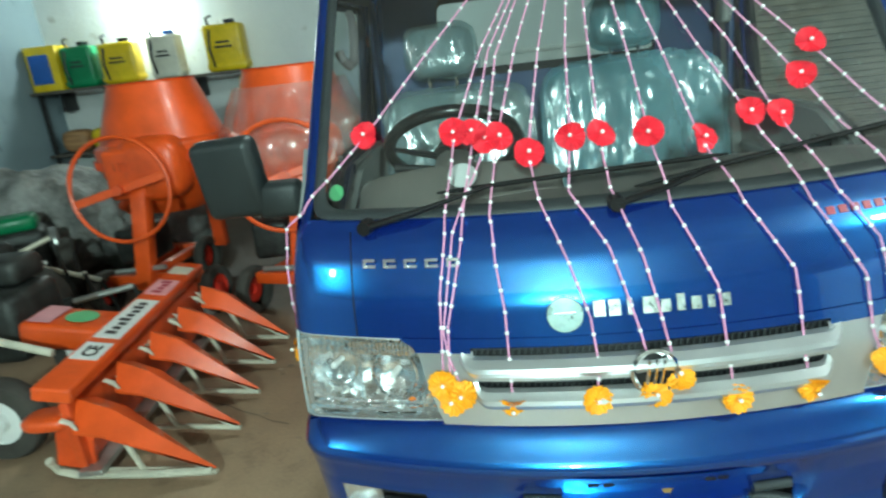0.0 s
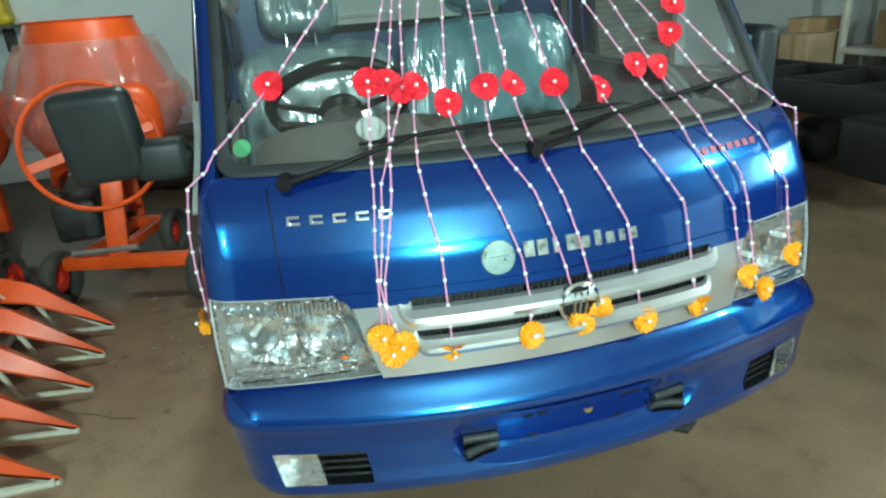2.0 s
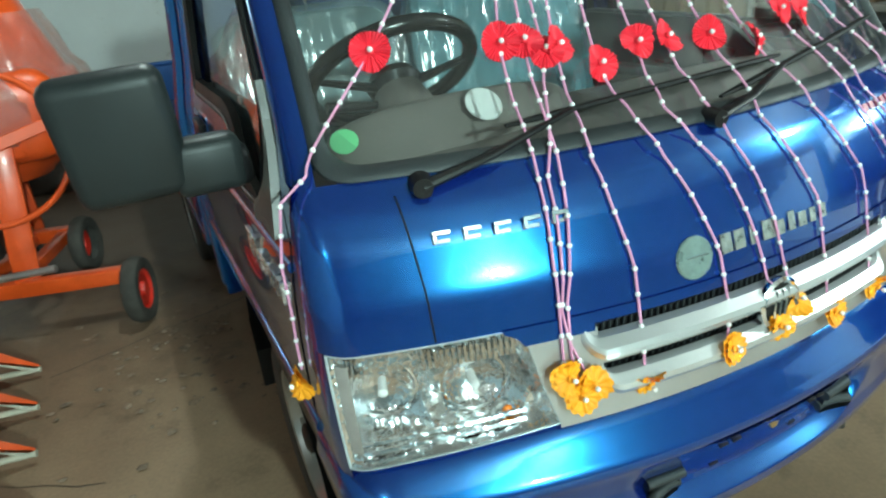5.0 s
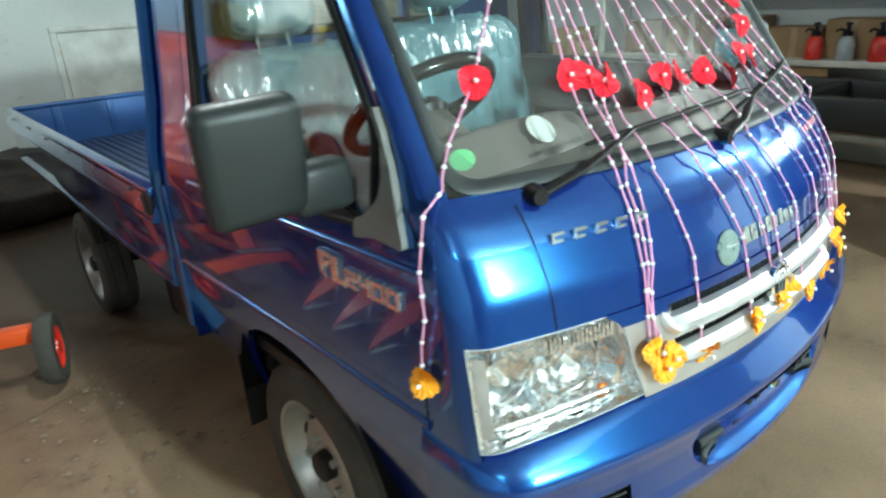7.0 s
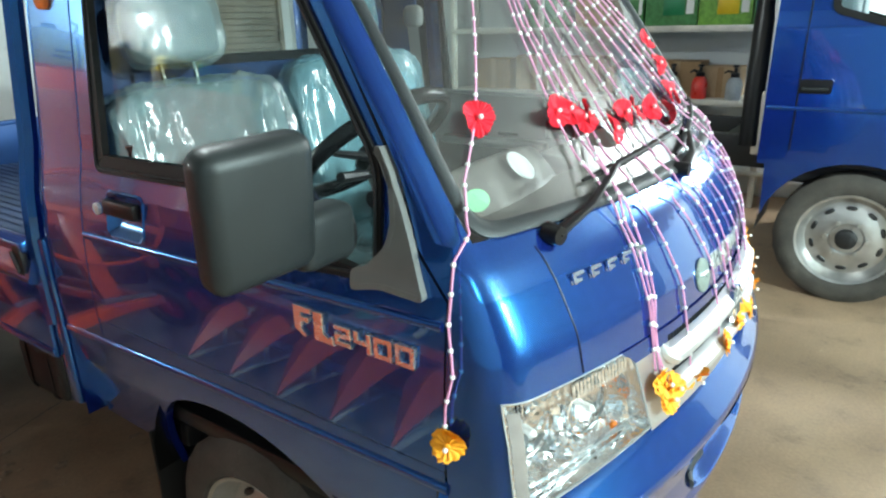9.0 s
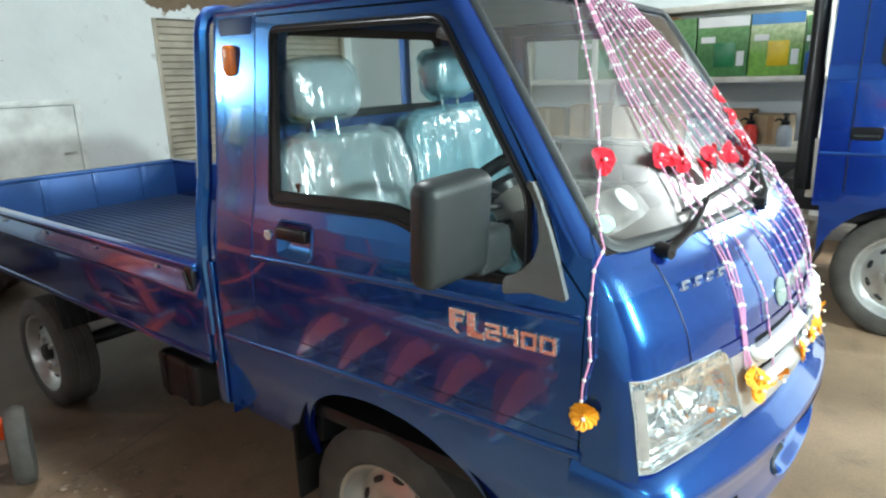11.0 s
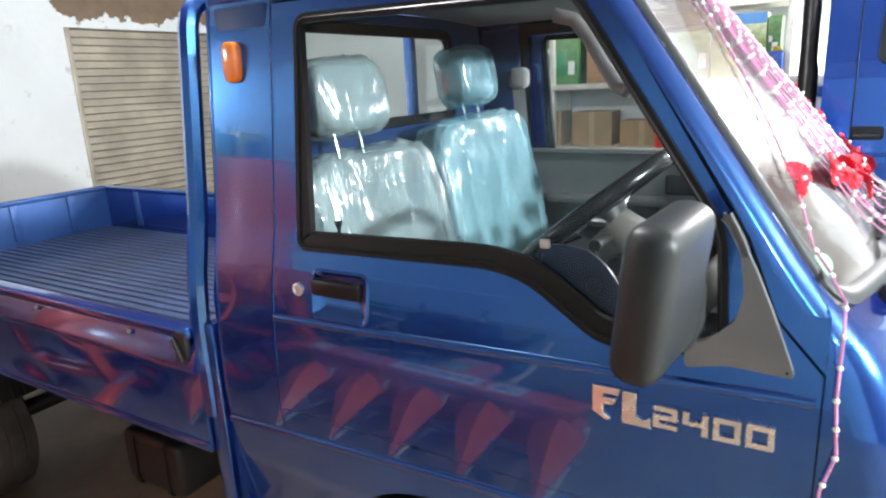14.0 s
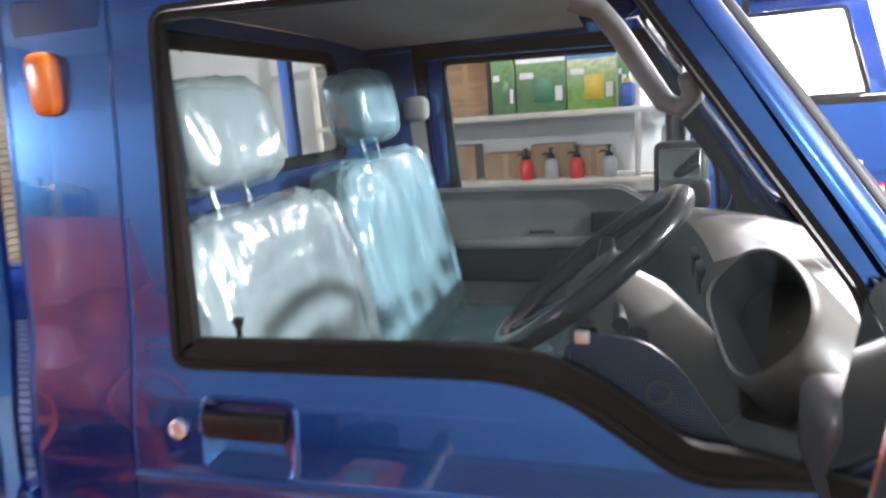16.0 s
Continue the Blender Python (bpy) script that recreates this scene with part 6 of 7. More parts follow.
# ---- concrete mixers ----
def mixer(at, wrapped, label, base=Matrix()):
    """base turns the wheeled underframe under the drum."""
    mx = thing("concrete_mixer", label, "concrete mixer", "concrete mixers", at=at)
    # the mixer faces -y; the axle runs along x
    drum = part("drum", Geo().lathe([(0, 0.66), (0.22, 0.67), (0.36, 0.80), (0.455, 0.98), (0.475, 1.14), (0.466, 1.17), (0.43, 1.19), (0.295, 1.57), (0.303, 1.585), (0.285, 1.585), (0.28, 1.56), (0.41, 1.18), (0.43, 1.0), (0.33, 0.82), (0, 0.72)], 40, pose(0, 0.48, 0)), ORANGE, mx, "orange enamelled mixing drum")
    teeth = Geo()
    for i in range(60):
        a = 2 * math.pi * i / 60
        teeth.box((0.480 * math.cos(a), 0.48 + 0.480 * math.sin(a), 1.06), (0.022, 0.022, 0.05), 0, 1, Matrix.Rotation(a, 3, "Z"))
    part("gear_ring", teeth.lathe([(0.466, 1.03), (0.485, 1.03), (0.485, 1.09), (0.466, 1.09)], 40, pose(0, 0.48, 0)), ORANGE2, drum)
    wheel_at = pose(-0.02, -0.10, 0.925, 84, 0, 6)
    hw = part("hand_wheel", Geo().tube([wheel_at @ Vector((0.345 * math.cos(a), 0.345 * math.sin(a), 0)) for a in steps(0, 2 * math.pi, 40)[:-1]], 0.0145, 8, closed=True), ORANGE, mx, "orange tubular hand wheel")
    for a in (0.22, math.pi + 0.22):
        part("spoke", Geo().box(wheel_at @ Vector((0.17 * math.cos(a), 0.17 * math.sin(a), 0)), (0.34, 0.055, 0.012), 0.003, 1, wheel_at.to_3x3() @ Matrix.Rotation(a, 3, "Z")), ORANGE, hw)
    part("wheel_hub", Geo().tube([wheel_at @ Vector((0, 0, 0.03)), wheel_at @ Vector((0, 0, -0.22))], 0.035, 14), ORANGE2, hw)
    part("housing", Geo().box((-0.02, 0.10, 1.0), (0.34, 0.20, 0.34), 0.03, 3).soft((0.12, 0.13, 1.02), (0.24, 0.14, 0.22), 0.6), ORANGE, mx, "orange gear housing")
    part("post", Geo().box((0.0, 0.0, 0.60), (0.115, 0.09, 0.80), 0.008, 2, Matrix.Rotation(radians(7), 3, "Y") @ Matrix.Rotation(radians(-6), 3, "X")), ORANGE, mx)
    part("post", Geo().box((0.0, 0.92, 0.62), (0.10, 0.08, 0.80), 0.008), ORANGE2, mx)
    part("yoke", Geo().tube([(0, 0.05, 0.95), (-0.30, 0.25, 0.75), (-0.36, 0.48, 0.62), (-0.30, 0.75, 0.75), (0, 0.92, 0.98)], 0.035, 8), ORANGE2, mx)
    br = base.to_3x3()
    for c, size in (((0, 0.06, 0.245), (0.80, 0.07, 0.075)), ((-0.25, 0.80, 0.245), (0.32, 0.07, 0.075)), ((-0.16, 0.43, 0.243), (0.06, 0.67, 0.06)), ((-0.34, 0.43, 0.243), (0.06, 0.67, 0.06))):
        part("base_beam", Geo().box(base @ Vector(c), size, 0.006, 2, br), ORANGE, mx)
    part("jack_bar", Geo().tube([base @ Vector((-0.28, -0.02, 0.33)), base @ Vector((0.12, -0.03, 0.36))], 0.018, 10), GALV, mx, "bare steel bar")
    for x, y in ((-0.43, 0.03), (0.43, 0.03), (-0.43, 0.80), (-0.08, 0.80)):
        m = base @ axes((0, 1, 0), (0, 0, 1), (math.copysign(1, x), 0, 0), (x, y, 0.165))
        wl = part("wheel", Geo().lathe([(0.10, 0.03), (0.125, 0.042), (0.155, 0.036), (0.165, 0.015), (0.165, -0.015), (0.155, -0.036), (0.125, -0.042), (0.10, -0.03)], 30, m), TYRE, mx, "small rubber tyred wheel")
        part("rim", Geo().lathe([(0.108, 0.03), (0.09, 0.012), (0.04, 0.016), (0.035, 0.035), (0, 0.036)], 20, m), REDP, wl, "red steel rim")
    part("motor", Geo().box((-0.24, 0.30, 0.46), (0.26, 0.34, 0.26), 0.04, 3), ENGINE, mx, "dark engine under the drum")
    if wrapped:
        def fold(p):
            q = Vector((p.x * 6, p.y * 6, p.z * 3))
            return 0.03 * (noise.noise(q) + abs(noise.noise(q * 2.2)))
        rows = []
        for h, r in ((0.90, 0.465), (0.96, 0.50), (1.04, 0.515), (1.12, 0.51), (1.18, 0.49), (1.24, 0.445), (1.30, 0.425), (1.36, 0.405), (1.42, 0.38), (1.47, 0.36)):
            row = []
            for i in range(120):
                a = 2 * math.pi * i / 120
                p = Vector((r * math.cos(a), 0.48 + r * math.sin(a), h))
                row.append(p + Vector((math.cos(a), math.sin(a), 0)) * (fold(p) + 0.012))
            rows.append(row)
        part("stretch_wrap", Geo().grid(rows, closed=True), WRAP, mx, "crinkled clear stretch wrap round the drum")
    return mx


mixer(pose(-1.50, 2.90, 0, 0, 0, 5), True, "orange concrete mixer wrapped in clear plastic film", pose(0, -0.17, 0, 0, 0, -23))
mixer(pose(-2.62, 3.02, 0, 0, 0, -8), False, "orange concrete mixer with a big hand wheel")


# ---- the reaper ----
reaper = thing("reaper", "orange walk-behind reaper with five pointed crop dividers", "reaper")
RY0, RY1, RX = 1.07, 2.335, -1.50


def tip(i):
    y = RY0 + (RY1 - RY0) * i / 4
    return Vector((-1.475 - 0.0125 * i, y, 0.055))


for i in range(5):
    t = tip(i)
    y = t.y + 0.035
    q = Geo()
    ridge = [Vector((-2.0, y + 0.01, 0.40)), Vector((-1.86, y, 0.345)), t + Vector((0, 0, 0.012))]
    wl = [Vector((-1.97, y - 0.105, 0.315)), Vector((-1.86, y - 0.105, 0.29)), t]
    wr = [Vector((-1.99, y + 0.115, 0.345)), Vector((-1.86, y + 0.105, 0.29)), t]
    q.grid([wl, ridge, wr])
    q.grid([[p - Vector((0, 0, 0.012)) for p in r] for r in (wl, ridge, wr)])
    q.grid([wl, [p - Vector((0, 0, 0.012)) for p in wl]])
    q.grid([wr, [p - Vector((0, 0, 0.012)) for p in wr]])
    div = part("crop_divider", q, ORANGE, reaper, "orange pointed crop divider plate")
    q = Geo()
    q.tube([t + Vector((0.0, 0, -0.012)), Vector((-1.72, y + 0.0, 0.045)), Vector((-2.06, y + 0.02, 0.055))], 0.0125, 8)
    q.tube([t + Vector((-0.03, 0.0, -0.005)), Vector((-1.90, y + 0.10, 0.20))], 0.009, 6)
    q.tube([Vector((-1.80, y, 0.05)), Vector((-1.88, y + 0.01, 0.27))], 0.0125, 8)
    part("divider_strut", q, CREAM, div, "cream painted strut")
    for k in (-0.095, 0.02):
        q = Geo()
        q.tube([Vector((-2.01, y + k, 0.365)), Vector((-1.975, y + k, 0.350)), Vector((-1.945, y + k * 1.15, 0.325))], [0.014, 0.013, 0.006], 8, flat=0.5)
        part("feed_finger", q, CREAM, div, "cream plastic feed finger")
    # star wheel above the plate
    q = Geo()
    sm = Matrix.Translation((-1.995, y + 0.02, 0.318)) @ pose(0, 0, 0, 0, 22, 0)
    for k in range(7):
        a = 2 * math.pi * k / 7
        q.tube([sm @ Vector((0.02 * math.cos(a), 0.02 * math.sin(a), 0)), sm @ Vector((0.085 * math.cos(a), 0.085 * math.sin(a), 0))], [0.016, 0.005], 6, flat=0.4)
    q.tube([sm @ Vector((0, 0, -0.02)), sm @ Vector((0, 0, 0.02))], 0.025, 12)
    part("star_wheel", q, CREAM, div, "cream plastic star wheel")
bar = part("top_cover", Geo().box((-2.085, 1.80, 0.462), (0.155, 1.54, 0.062), 0.012, 3, Matrix.Rotation(radians(3.5), 3, "Z") @ Matrix.Rotation(radians(12), 3, "Y")), ORANGE, reaper, "long orange top cover with labels")
part("cutter_board", Geo().box((-2.06, 1.78, 0.26), (0.04, 1.44, 0.30), 0.006, 2, Matrix.Rotation(radians(3), 3, "Z")), ORANGE2, reaper)
part("cutter_bar", Geo().box((-2.02, 1.78, 0.085), (0.10, 1.46, 0.025), 0.004, 2, Matrix.Rotation(radians(2), 3, "Z")), GALV, reaper)
tilt = Matrix.Rotation(radians(3.5), 3, "Z") @ Matrix.Rotation(radians(12), 3, "Y")
for y, ln, mt, bars in ((1.36, 0.16, WHITE, 1), (1.72, 0.46, WHITE, 2), (2.14, 0.22, PINKLABEL, 1), (2.42, 0.12, CREAM, 0)):
    c = Vector((-2.085, 1.80, 0.462)) + tilt @ Vector((0, y - 1.80, 0.0325))
    lab = part("label_plate", Geo().box(c, (0.118, ln, 0.0022), 0, 1, tilt), mt, bar, "printed label")
    if y == 1.36:
        words("label_letters", "CE", 0.085, INK, lab, axes((0, 1, 0), (-1, 0, 0), (0, 0, 1), (0, 0, 0)).to_3x3().to_4x4(), 0.0006).matrix_basis = Matrix.Translation(c) @ tilt.to_4x4() @ axes((0, 1, 0), (-1, 0, 0), (0, 0, 1), (0.030, -0.055, 0.0015))
        continue
    for k in range(bars * 4):
        w = ln * 0.86 / (bars * 4)
        part("print_bar", Geo().box(c + tilt @ Vector((0.004 * (k % 3 - 1), (k - (bars * 4 - 1) / 2) * w, 0.0018)), (0.050 if k % 3 == 0 else 0.036, w * 0.62, 0.0022), 0, 1, tilt), INK if mt is WHITE else REDLETTER, lab)
gear = part("gear_cover", Geo().box((-2.36, 1.72, 0.46), (0.42, 0.24, 0.13), 0.03, 3, Matrix.Rotation(radians(10), 3, "Y")), ORANGE, reaper, "orange gear cover with a green oval sticker")
part("oval_sticker", Geo().lathe([(0, 0.002), (0.066, 0.002), (0.068, 0)], 28, pose(-2.30, 1.72, 0.523, 0, 10, 0) @ Matrix.Diagonal((1.15, 1, 1, 1))), GREENLABEL, gear, "green oval sticker")
part("label_plate", Geo().box((-2.46, 1.72, 0.552), (0.11, 0.19, 0.003), 0, 1, Matrix.Rotation(radians(10), 3, "Y")), PINKLABEL, gear)
part("pulley_guard", Geo().soft((-2.155, 1.14, 0.30), (0.11, 0.075, 0.035), 0.7, 24, 10), ORANGE, reaper)
part("end_plate", Geo().box((-2.06, 1.12, 0.20), (0.16, 0.03, 0.24), 0.006, 2, Matrix.Rotation(radians(12), 3, "Y")), ORANGE2, reaper)
part("end_skid", Geo().tube([(-2.19, 1.10, 0.13), (-2.19, 1.14, 0.05), (-2.10, 1.12, 0.04), (-1.75, 1.08, 0.045), (-1.49, 1.067, 0.05)], 0.018, 8), CREAM, reaper, "cream tubular skid")
for y0, y1, z1 in ((1.62, 1.95, 0.86), (1.45, 1.50, 0.66)):
    part("handlebar", Geo().tube([(-2.30, y0, 0.46), (-2.62, (y0 + y1) / 2, 0.55), (-3.25, y1 + 0.10, z1)], 0.019, 10), CREAM, reaper, "cream tubular handlebar")
for y in (1.36, 2.05):
    m = axes((1, 0, 0), (0, 0, 1), (0, -1, 0), (-2.55, y, 0.20))
    wl = part("wheel", Geo().lathe([(0.11, 0.045), (0.14, 0.055), (0.185, 0.05), (0.20, 0.02), (0.20, -0.02), (0.185, -0.05), (0.14, -0.055), (0.11, -0.045)], 32, m), TYRE, reaper, "black tyre on a white rim")
    part("rim", Geo().lathe([(0.122, 0.048), (0.105, 0.03), (0.05, 0.036), (0.04, 0.06), (0, 0.062)], 24, m), WHITE, wl, "white rim")
part("engine", Geo().box((-2.72, 1.78, 0.52), (0.36, 0.38, 0.34), 0.05, 3).tube([(-2.70, 1.60, 0.66), (-2.70, 1.52, 0.74), (-2.80, 1.50, 0.80)], 0.03, 10), ENGINE, reaper, "dark small engine")
part("fuel_tank", Geo().box((-2.74, 1.86, 0.76), (0.30, 0.24, 0.13), 0.04, 3), ENGINE, reaper)


# ---- tillers and loose stock beside the mixers ----
def tiller(at, label, tank):
    tl = thing("power_tiller", label, "power tiller", "parked tillers", at=at)
    part("engine", Geo().box((0, 0, 0.45), (0.42, 0.34, 0.32), 0.05, 3), ENGINE, tl)
    part("fan_cover", Geo().tube([(0.22, 0, 0.45), (0.27, 0, 0.45)], 0.13, 20), GALV, tl)
    part("tank", Geo().box((0, 0, 0.66), (0.34, 0.26, 0.12), 0.04, 3), tank, tl)
    for s in (-1, 1):
        m = axes((0, 1, 0), (0, 0, 1), (s, 0, 0), (s * 0.30, -0.05, 0.24))
        wl = part("wheel", Geo().lathe([(0.13, 0.05), (0.17, 0.06), (0.23, 0.05), (0.24, 0), (0.23, -0.05), (0.17, -0.06), (0.13, -0.05)], 26, m), TYRE, tl)
        part("rim", Geo().lathe([(0.145, 0.05), (0.05, 0.02), (0, 0.03)], 18, m), GALV, wl)
        part("handlebar", Geo().tube([(s * 0.10, 0.15, 0.50), (s * 0.20, 0.55, 0.72), (s * 0.26, 0.95, 0.88)], 0.016, 8), GALV, tl)
        part("grip", Geo().tube([(s * 0.255, 0.92, 0.87), (s * 0.27, 1.06, 0.92)], 0.022, 10), BLACK, tl)
    return tl


tiller(pose(-3.45, 2.55, 0, 0, 0, 70), "dark power tiller with steel handlebars", ENGINE)
tiller(pose(-3.9, 3.5, 0, 0, 0, 30), "dark power tiller with a green tank", GREEN)


def heap_push(p):
    return 0.10 * noise.noise(Vector(p) * 3) + 0.05 * noise.noise(Vector(p) * 8)


solid("sack", Geo().soft((-4.35, 4.35, 0.45), (0.75, 0.55, 0.50), 0.7, 48, 26, heap_push), PALEMESH, "heap of grey plastic sacking on the floor", "sacking")
solid("sack", Geo().soft((-3.35, 4.55, 0.36), (0.55, 0.45, 0.42), 0.7, 48, 26, heap_push), PALEMESH, "heap of grey plastic sacking on the floor", "sacking")

for x, y, z, ex, ey, ez, r, m in ((-3.15, 2.45, 0.30, -2.55, 2.62, 0.36, 0.020, GALV), (-3.6, 2.9, 0.55, -3.0, 3.0, 0.30, 0.018, CREAM), (-4.1, 2.7, 0.62, -3.5, 3.2, 0.40, 0.022, GALV),
                                  (-3.9, 2.2, 0.40, -3.2, 2.9, 0.66, 0.016, CREAM), (-4.4, 3.2, 0.75, -3.8, 2.9, 0.35, 0.018, GALV), (-3.4, 3.4, 0.20, -2.9, 2.7, 0.45, 0.016, CREAM)):
    pipe = thing("implement_shaft", "loose pale steel implement shaft leaning among the tillers", "shaft", "loose implement shafts")
    part("tube", Geo().tube([(x, y, z), (ex, ey, ez)], r, 10), m, pipe)
    part("collar", Geo().tube([(x + (ex - x) * 0.30, y + (ey - y) * 0.30, z + (ez - z) * 0.30), (x + (ex - x) * 0.42, y + (ey - y) * 0.42, z + (ez - z) * 0.42)], r * 1.7, 12), ENGINE, pipe)
    part("leg", Geo().tube([(x, y, z), (x - 0.05, y + 0.04, 0.0)], r * 0.8, 8), ENGINE, pipe)
    part("leg", Geo().tube([(ex, ey, ez), (ex + 0.06, ey + 0.05, 0.0)], r * 0.8, 8), ENGINE, pipe)

# added heap for an unidentified dark mass; it also darkens the bed side's reflection
solid("tarpaulin", Geo().soft((-1.02, 5.95, 0.22), (1.10, 0.62, 0.27), 0.6, 60, 26, heap_push), DARKHEAP, "dark brown heap added on the floor under the wall", "tarpaulin")

# ---- wall shelf with knapsack sprayers ----
ws = thing("wall_shelf", "dark wooden wall shelf on steel brackets", "shelf")
WY = 6.36
part("board", Geo().box((-4.02, WY + 0.07, 1.575), (2.55, 0.52, 0.035), 0.004), SHELFDARK, ws)
for x in steps(-5.10, -2.90, 4):
    part("bracket", Geo().box((x, WY + 0.19, 1.45), (0.03, 0.28, 0.22), 0.004), CHASSIS, ws)
part("upright", Geo().box((-5.24, WY - 0.10, 0.78), (0.04, 0.04, 1.56), 0.004), CHASSIS, ws)
part("lower_board", Geo().box((-4.80, WY + 0.04, 0.86), (0.95, 0.45, 0.03), 0.004), SHELFDARK, ws)


def sprayer(x, w, h, body, cap, label, name="knapsack_sprayer"):
    sp = thing(name, label, "knapsack sprayer", "sprayers on the shelf", at=pose(x, WY, 1.593))
    part("tank", Geo().box((0, 0, h / 2), (w, 0.22, h), 0.035, 3), body, sp)
    part("shoulder", Geo().box((0, 0, h * 0.12), (w * 1.04, 0.23, h * 0.14), 0.02), body, sp)
    part("filler_cap", Geo().tube([(w * 0.18, 0, h), (w * 0.18, 0, h + 0.045)], 0.06, 20), cap, sp)
    part("pump_lever", Geo().tube([(-w * 0.36, 0, h * 0.8), (-w * 0.40, -0.02, h + 0.08), (-w * 0.24, -0.04, h + 0.095)], 0.015, 8), BLACK, sp)
    lab = part("label_panel", Geo().box((0, -0.1125, h * 0.55), (w * 0.6, 0.004, h * 0.30), 0.002), body, sp)
    for k in range(2):
        part("print_bar", Geo().box((0, -0.1155, h * (0.52 + 0.10 * k)), (w * (0.45 - 0.1 * k), 0.002, h * 0.05)), INK, lab)
    part("strap", Geo().tube([(-w * 0.3, -0.11, h * 0.9), (-w * 0.34, -0.14, h * 0.5), (-w * 0.3, -0.11, h * 0.1)], 0.013, 6), BLACK, sp)


sprayer(-3.00, 0.43, 0.50, YELLOW, BLACK, "yellow plastic knapsack sprayer")
sprayer(-3.70, 0.35, 0.46, WHITEP, BLUEP, "milky white sprayer with a blue lid")
sprayer(-4.24, 0.41, 0.44, YELLOW, BLACK, "yellow plastic knapsack sprayer")
sprayer(-4.71, 0.36, 0.45, GREEN, BLACK, "green plastic knapsack sprayer")
bx = thing("sprayer_carton", "yellow carton with a dark printed front", "carton", at=pose(-5.09, WY, 1.593))
part("box", Geo().box((0, 0, 0.245), (0.36, 0.28, 0.49), 0.006), YELLOW, bx)
part("printed_panel", Geo().box((-0.03, -0.1415, 0.24), (0.24, 0.004, 0.32), 0.001), BLUEP, bx)
for x, m in ((-4.98, WOOD), (-4.62, YELLOW)):
    solid("motor_pump", Geo().soft((x, WY, 1.005), (0.17, 0.14, 0.13), 0.6, 24, 14), m, "small round pump body on the lower shelf", "pump", "pumps on the lower shelf")

# ---- the long shelf at the east wall ----
shelf = thing("stock_shelf", "white painted wooden stock shelf with several boards", "shelf")
SX = 4.66
for z in (0.30, 0.875, 1.475, 2.10):
    part("shelf_board", Geo().box((SX, 1.93, z), (0.50, 3.56, 0.05), 0.005), SHELF, shelf)
for y in (0.665, 2.70, 3.70):
    for x in (4.44, 4.90):
        part("upright", Geo().box((x, y, 1.15), (0.05, 0.05, 2.3), 0.005), SHELF, shelf)


def card_box(x, y, z, sx, sy, sz, m, label, turn=0, flaps=False):
    cb = thing("carton", label, "carton", "cartons in stock", at=pose(x, y, z, 0, 0, turn))
    part("box", Geo().box((0, 0, sz / 2), (sx, sy, sz), 0.004, 1), m, cb)
    part("tape", Geo().box((-sx / 2 - 0.001, 0, sz / 2), (0.002, 0.05, sz * 0.98)), CARD2 if m is CARD else CARD, cb)
    if flaps:
        part("flap", Geo().box((-sx * 0.42, 0, sz + 0.05), (0.006, sy * 0.96, 0.13), 0, 1, Matrix.Rotation(radians(-22), 3, "Y")), m, cb)
    return cb


for y, w, h, m in ((1.86, 0.42, 0.24, CARD), (1.42, 0.40, 0.30, CARD), (1.05, 0.30, 0.26, CARD2), (2.35, 0.40, 0.33, CARD), (2.85, 0.36, 0.34, CARD2), (3.3, 0.40, 0.3, CARD)):
    card_box(4.72, y, 0.90, 0.30, w, h, m, "brown cardboard carton on the shelf")
for y, w, h in ((1.2, 0.42, 0.36), (1.75, 0.46, 0.40), (2.3, 0.42, 0.36), (3.1, 0.5, 0.38)):
    card_box(4.66, y, 0.325, 0.38, w, h, CARD, "brown cardboard carton on the low shelf", flaps=y in (1.75,))


def spray_bottle(y, m, label):
    sb = thing("spray_bottle", label, "spray bottle", "pressure sprayers on the shelf", at=pose(4.47, y, 0.90))
    part("bottle", Geo().lathe([(0, 0), (0.062, 0.0), (0.066, 0.02), (0.066, 0.13), (0.05, 0.17), (0.030, 0.185), (0, 0.185)], 22), m, sb)
    part("pump_head", Geo().lathe([(0.036, 0.185), (0.036, 0.215), (0.016, 0.225), (0.014, 0.262), (0.026, 0.268), (0.022, 0.285), (0, 0.287)], 16), BLACK, sb, "black pump head")
    part("nozzle", Geo().tube([(0, 0, 0.215), (0, 0.06, 0.235), (0, 0.085, 0.215)], [0.014, 0.010, 0.008], 8), BLACK, sb)


for y, m, lb in ((1.65, REDP, "red"), (1.42, CLEARP, "grey clear"), (1.19, REDP, "red"), (0.91, CLEARP, "grey clear")):
    spray_bottle(y, m, lb + " plastic pressure spray bottle with a black pump")
card_box(4.70, 2.19, 1.50, 0.34, 0.40, 0.56, WOOD, "tall brown board box on the shelf")


def printed_box(y, w, h, m, tops, pic, label):
    pb = thing("printed_carton", label, "carton", "printed sprayer cartons", at=pose(4.60, y, 1.50))
    part("box", Geo().box((0, 0, h / 2), (0.26, w, h), 0.004, 1), m, pb)
    part("top_band", Geo().box((-0.131, 0, h * 0.91), (0.004, w * 0.99, h * 0.17)), tops, pb)
    part("picture", Geo().box((-0.131, -w * 0.05, h * 0.36), (0.005, w * 0.40, h * 0.40), 0.002), pic, pb, "picture of a sprayer")
    part("print_bar", Geo().box((-0.132, w * 0.28, h * 0.62), (0.004, w * 0.28, h * 0.10)), WHITE, pb)
    part("print_bar", Geo().box((-0.132, -w * 0.36, h * 0.30), (0.004, w * 0.14, h * 0.24)), WHITE, pb)


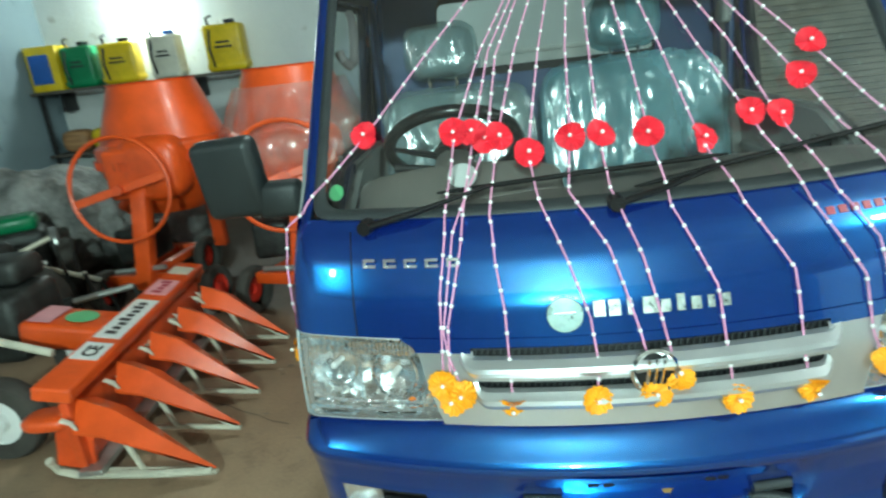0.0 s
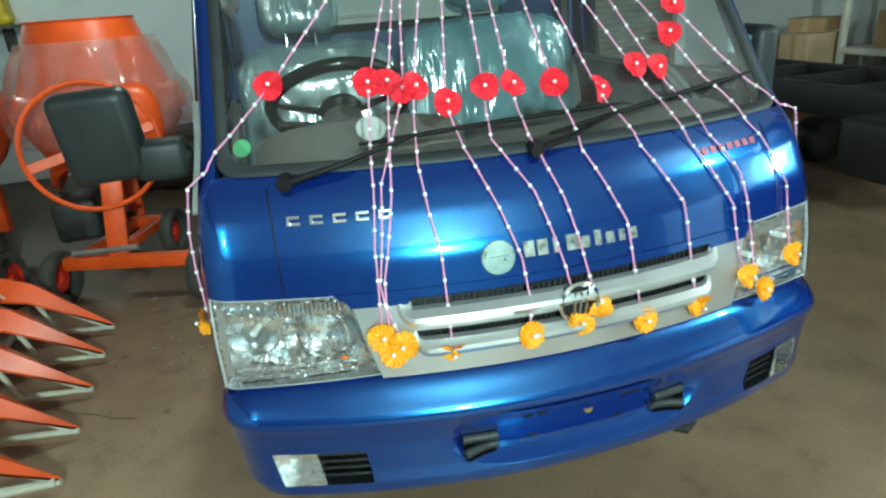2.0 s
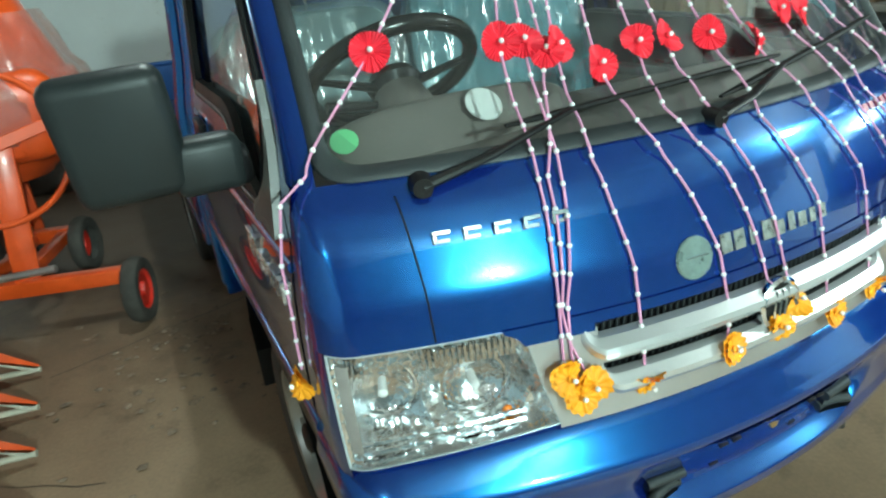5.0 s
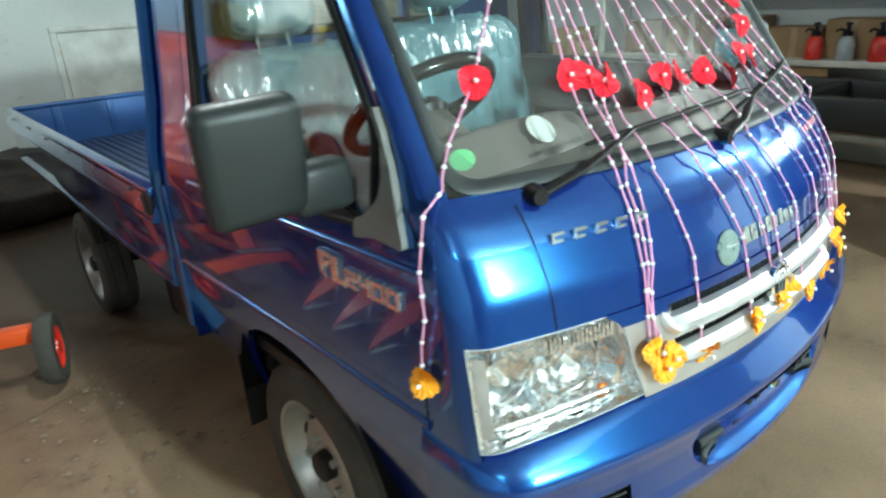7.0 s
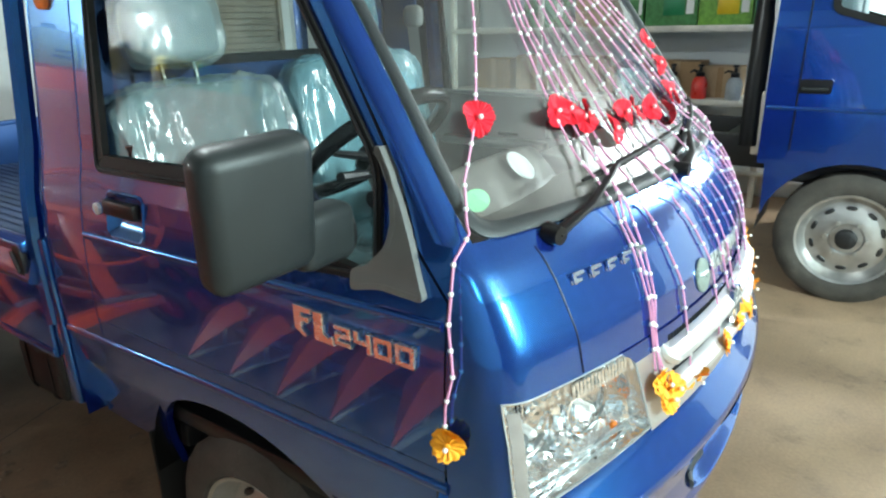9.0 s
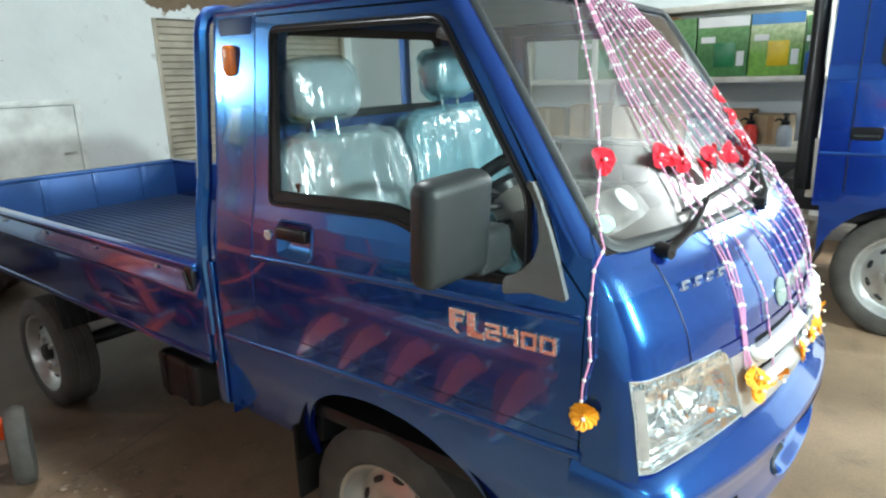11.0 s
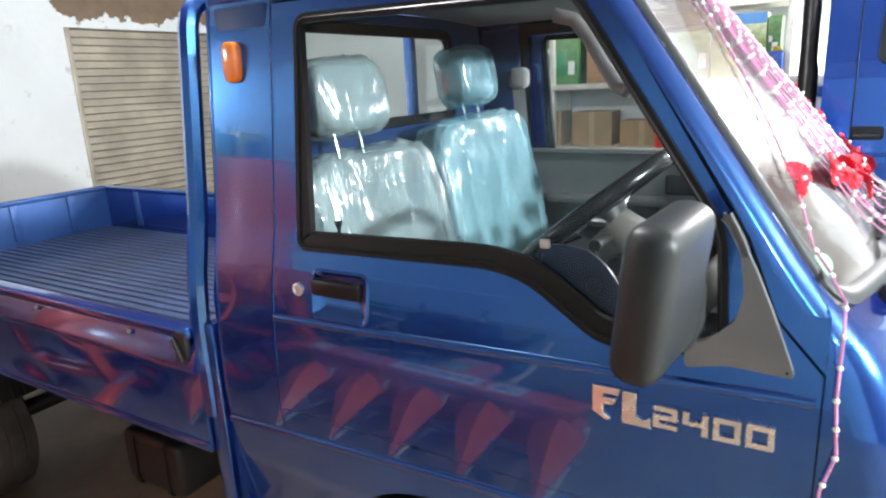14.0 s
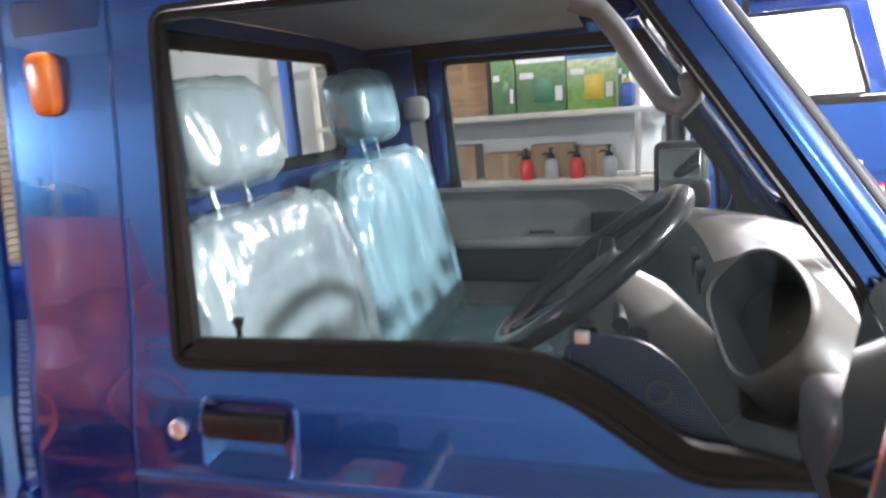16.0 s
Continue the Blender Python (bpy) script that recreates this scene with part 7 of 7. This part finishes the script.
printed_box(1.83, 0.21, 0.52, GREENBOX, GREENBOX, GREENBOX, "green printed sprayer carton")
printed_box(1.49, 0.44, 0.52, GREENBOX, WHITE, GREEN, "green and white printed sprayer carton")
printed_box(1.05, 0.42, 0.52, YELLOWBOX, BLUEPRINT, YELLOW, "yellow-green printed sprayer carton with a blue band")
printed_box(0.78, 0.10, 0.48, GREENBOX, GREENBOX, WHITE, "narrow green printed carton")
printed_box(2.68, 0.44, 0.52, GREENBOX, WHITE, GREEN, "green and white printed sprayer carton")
tank = thing("knapsack_sprayer", "clear grey knapsack sprayer with a blue lid", "knapsack sprayer", at=pose(4.60, 0.30, 0.90))
part("tank", Geo().box((0, 0, 0.21), (0.22, 0.34, 0.42), 0.05, 3), CLEARP, tank)
part("lid", Geo().tube([(0, 0.04, 0.42), (0, 0.04, 0.50)], 0.10, 20), BLUEP, tank, "blue lid")
part("cap", Geo().tube([(0, 0.06, 0.50), (0, 0.06, 0.53)], 0.05, 16), YELLOW, tank, "yellow cap")
jug = thing("blue_canister", "clear blue water canister with a yellow lid", "canister", at=pose(4.47, 0.75, 1.50))
part("body", Geo().box((0, 0, 0.10), (0.14, 0.12, 0.20), 0.03, 3), BLUEP, jug)
part("lid", Geo().tube([(0, 0, 0.20), (0, 0, 0.235)], 0.035, 16), YELLOW, jug, "yellow screw lid")

# cartons stacked in the far corner
card_box(4.35, 4.35, 0, 0.60, 0.70, 0.55, CARD, "large brown carton in the corner", -12)
card_box(4.35, 4.38, 0.55, 0.55, 0.50, 0.42, CARD2, "pale brown carton on another carton", -8)
card_box(4.30, 3.92, 0.55, 0.40, 0.30, 0.48, CARD2, "upright pale brown cardboard carton", 6)
card_box(4.45, 4.05, 1.03, 0.30, 0.34, 0.12, CARD, "flat brown carton on top of the stack", 20)

# litter and cracks on the floor
rnd = random.Random(4)
g = Geo()
for i in range(130):
    x, y = rnd.triangular(-1.5, -0.6, -0.82), rnd.triangular(1.3, 3.0, 2.1)
    if i > 115:
        x, y = rnd.uniform(-3.2, 2.4), rnd.uniform(-0.6, 4.5)
    a, r = rnd.uniform(0, 6.28), rnd.uniform(0.008, 0.030)
    pts = [(x + r * rnd.uniform(0.6, 1.2) * math.cos(a + k * 1.257), y + r * rnd.uniform(0.4, 1.0) * math.sin(a + k * 1.257), 0.003 + rnd.uniform(0, 0.006)) for k in range(5)]
    g.add(pts + [(x, y, 0.010)], [(k, (k + 1) % 5, 5) for k in range(5)])
solid("floor_litter", g, DIRTBITS, "dry leaves and crumbs scattered on the floor", "litter", kind="stuff", smooth=False)
g = Geo()
for x, y, dx, dy, n in ((-1.5, 2.3, 0.10, 0.028, 12), (-2.1, 1.9, 0.09, -0.05, 10), (-1.3, 3.4, -0.10, -0.06, 10)):
    pts = []
    for k in range(n):
        pts.append((x + dx * k, y + dy * k + 0.02 * noise.noise(Vector((k * 1.3, x, y))), 0.0))
    rows = [[(px, py - 0.0022, 0.0014), (px, py + 0.0022, 0.0014)] for px, py, _ in pts]
    g.grid(rows)
solid("floor_crack", g, INK, "thin dark crack in the concrete floor", "crack", kind="structure")
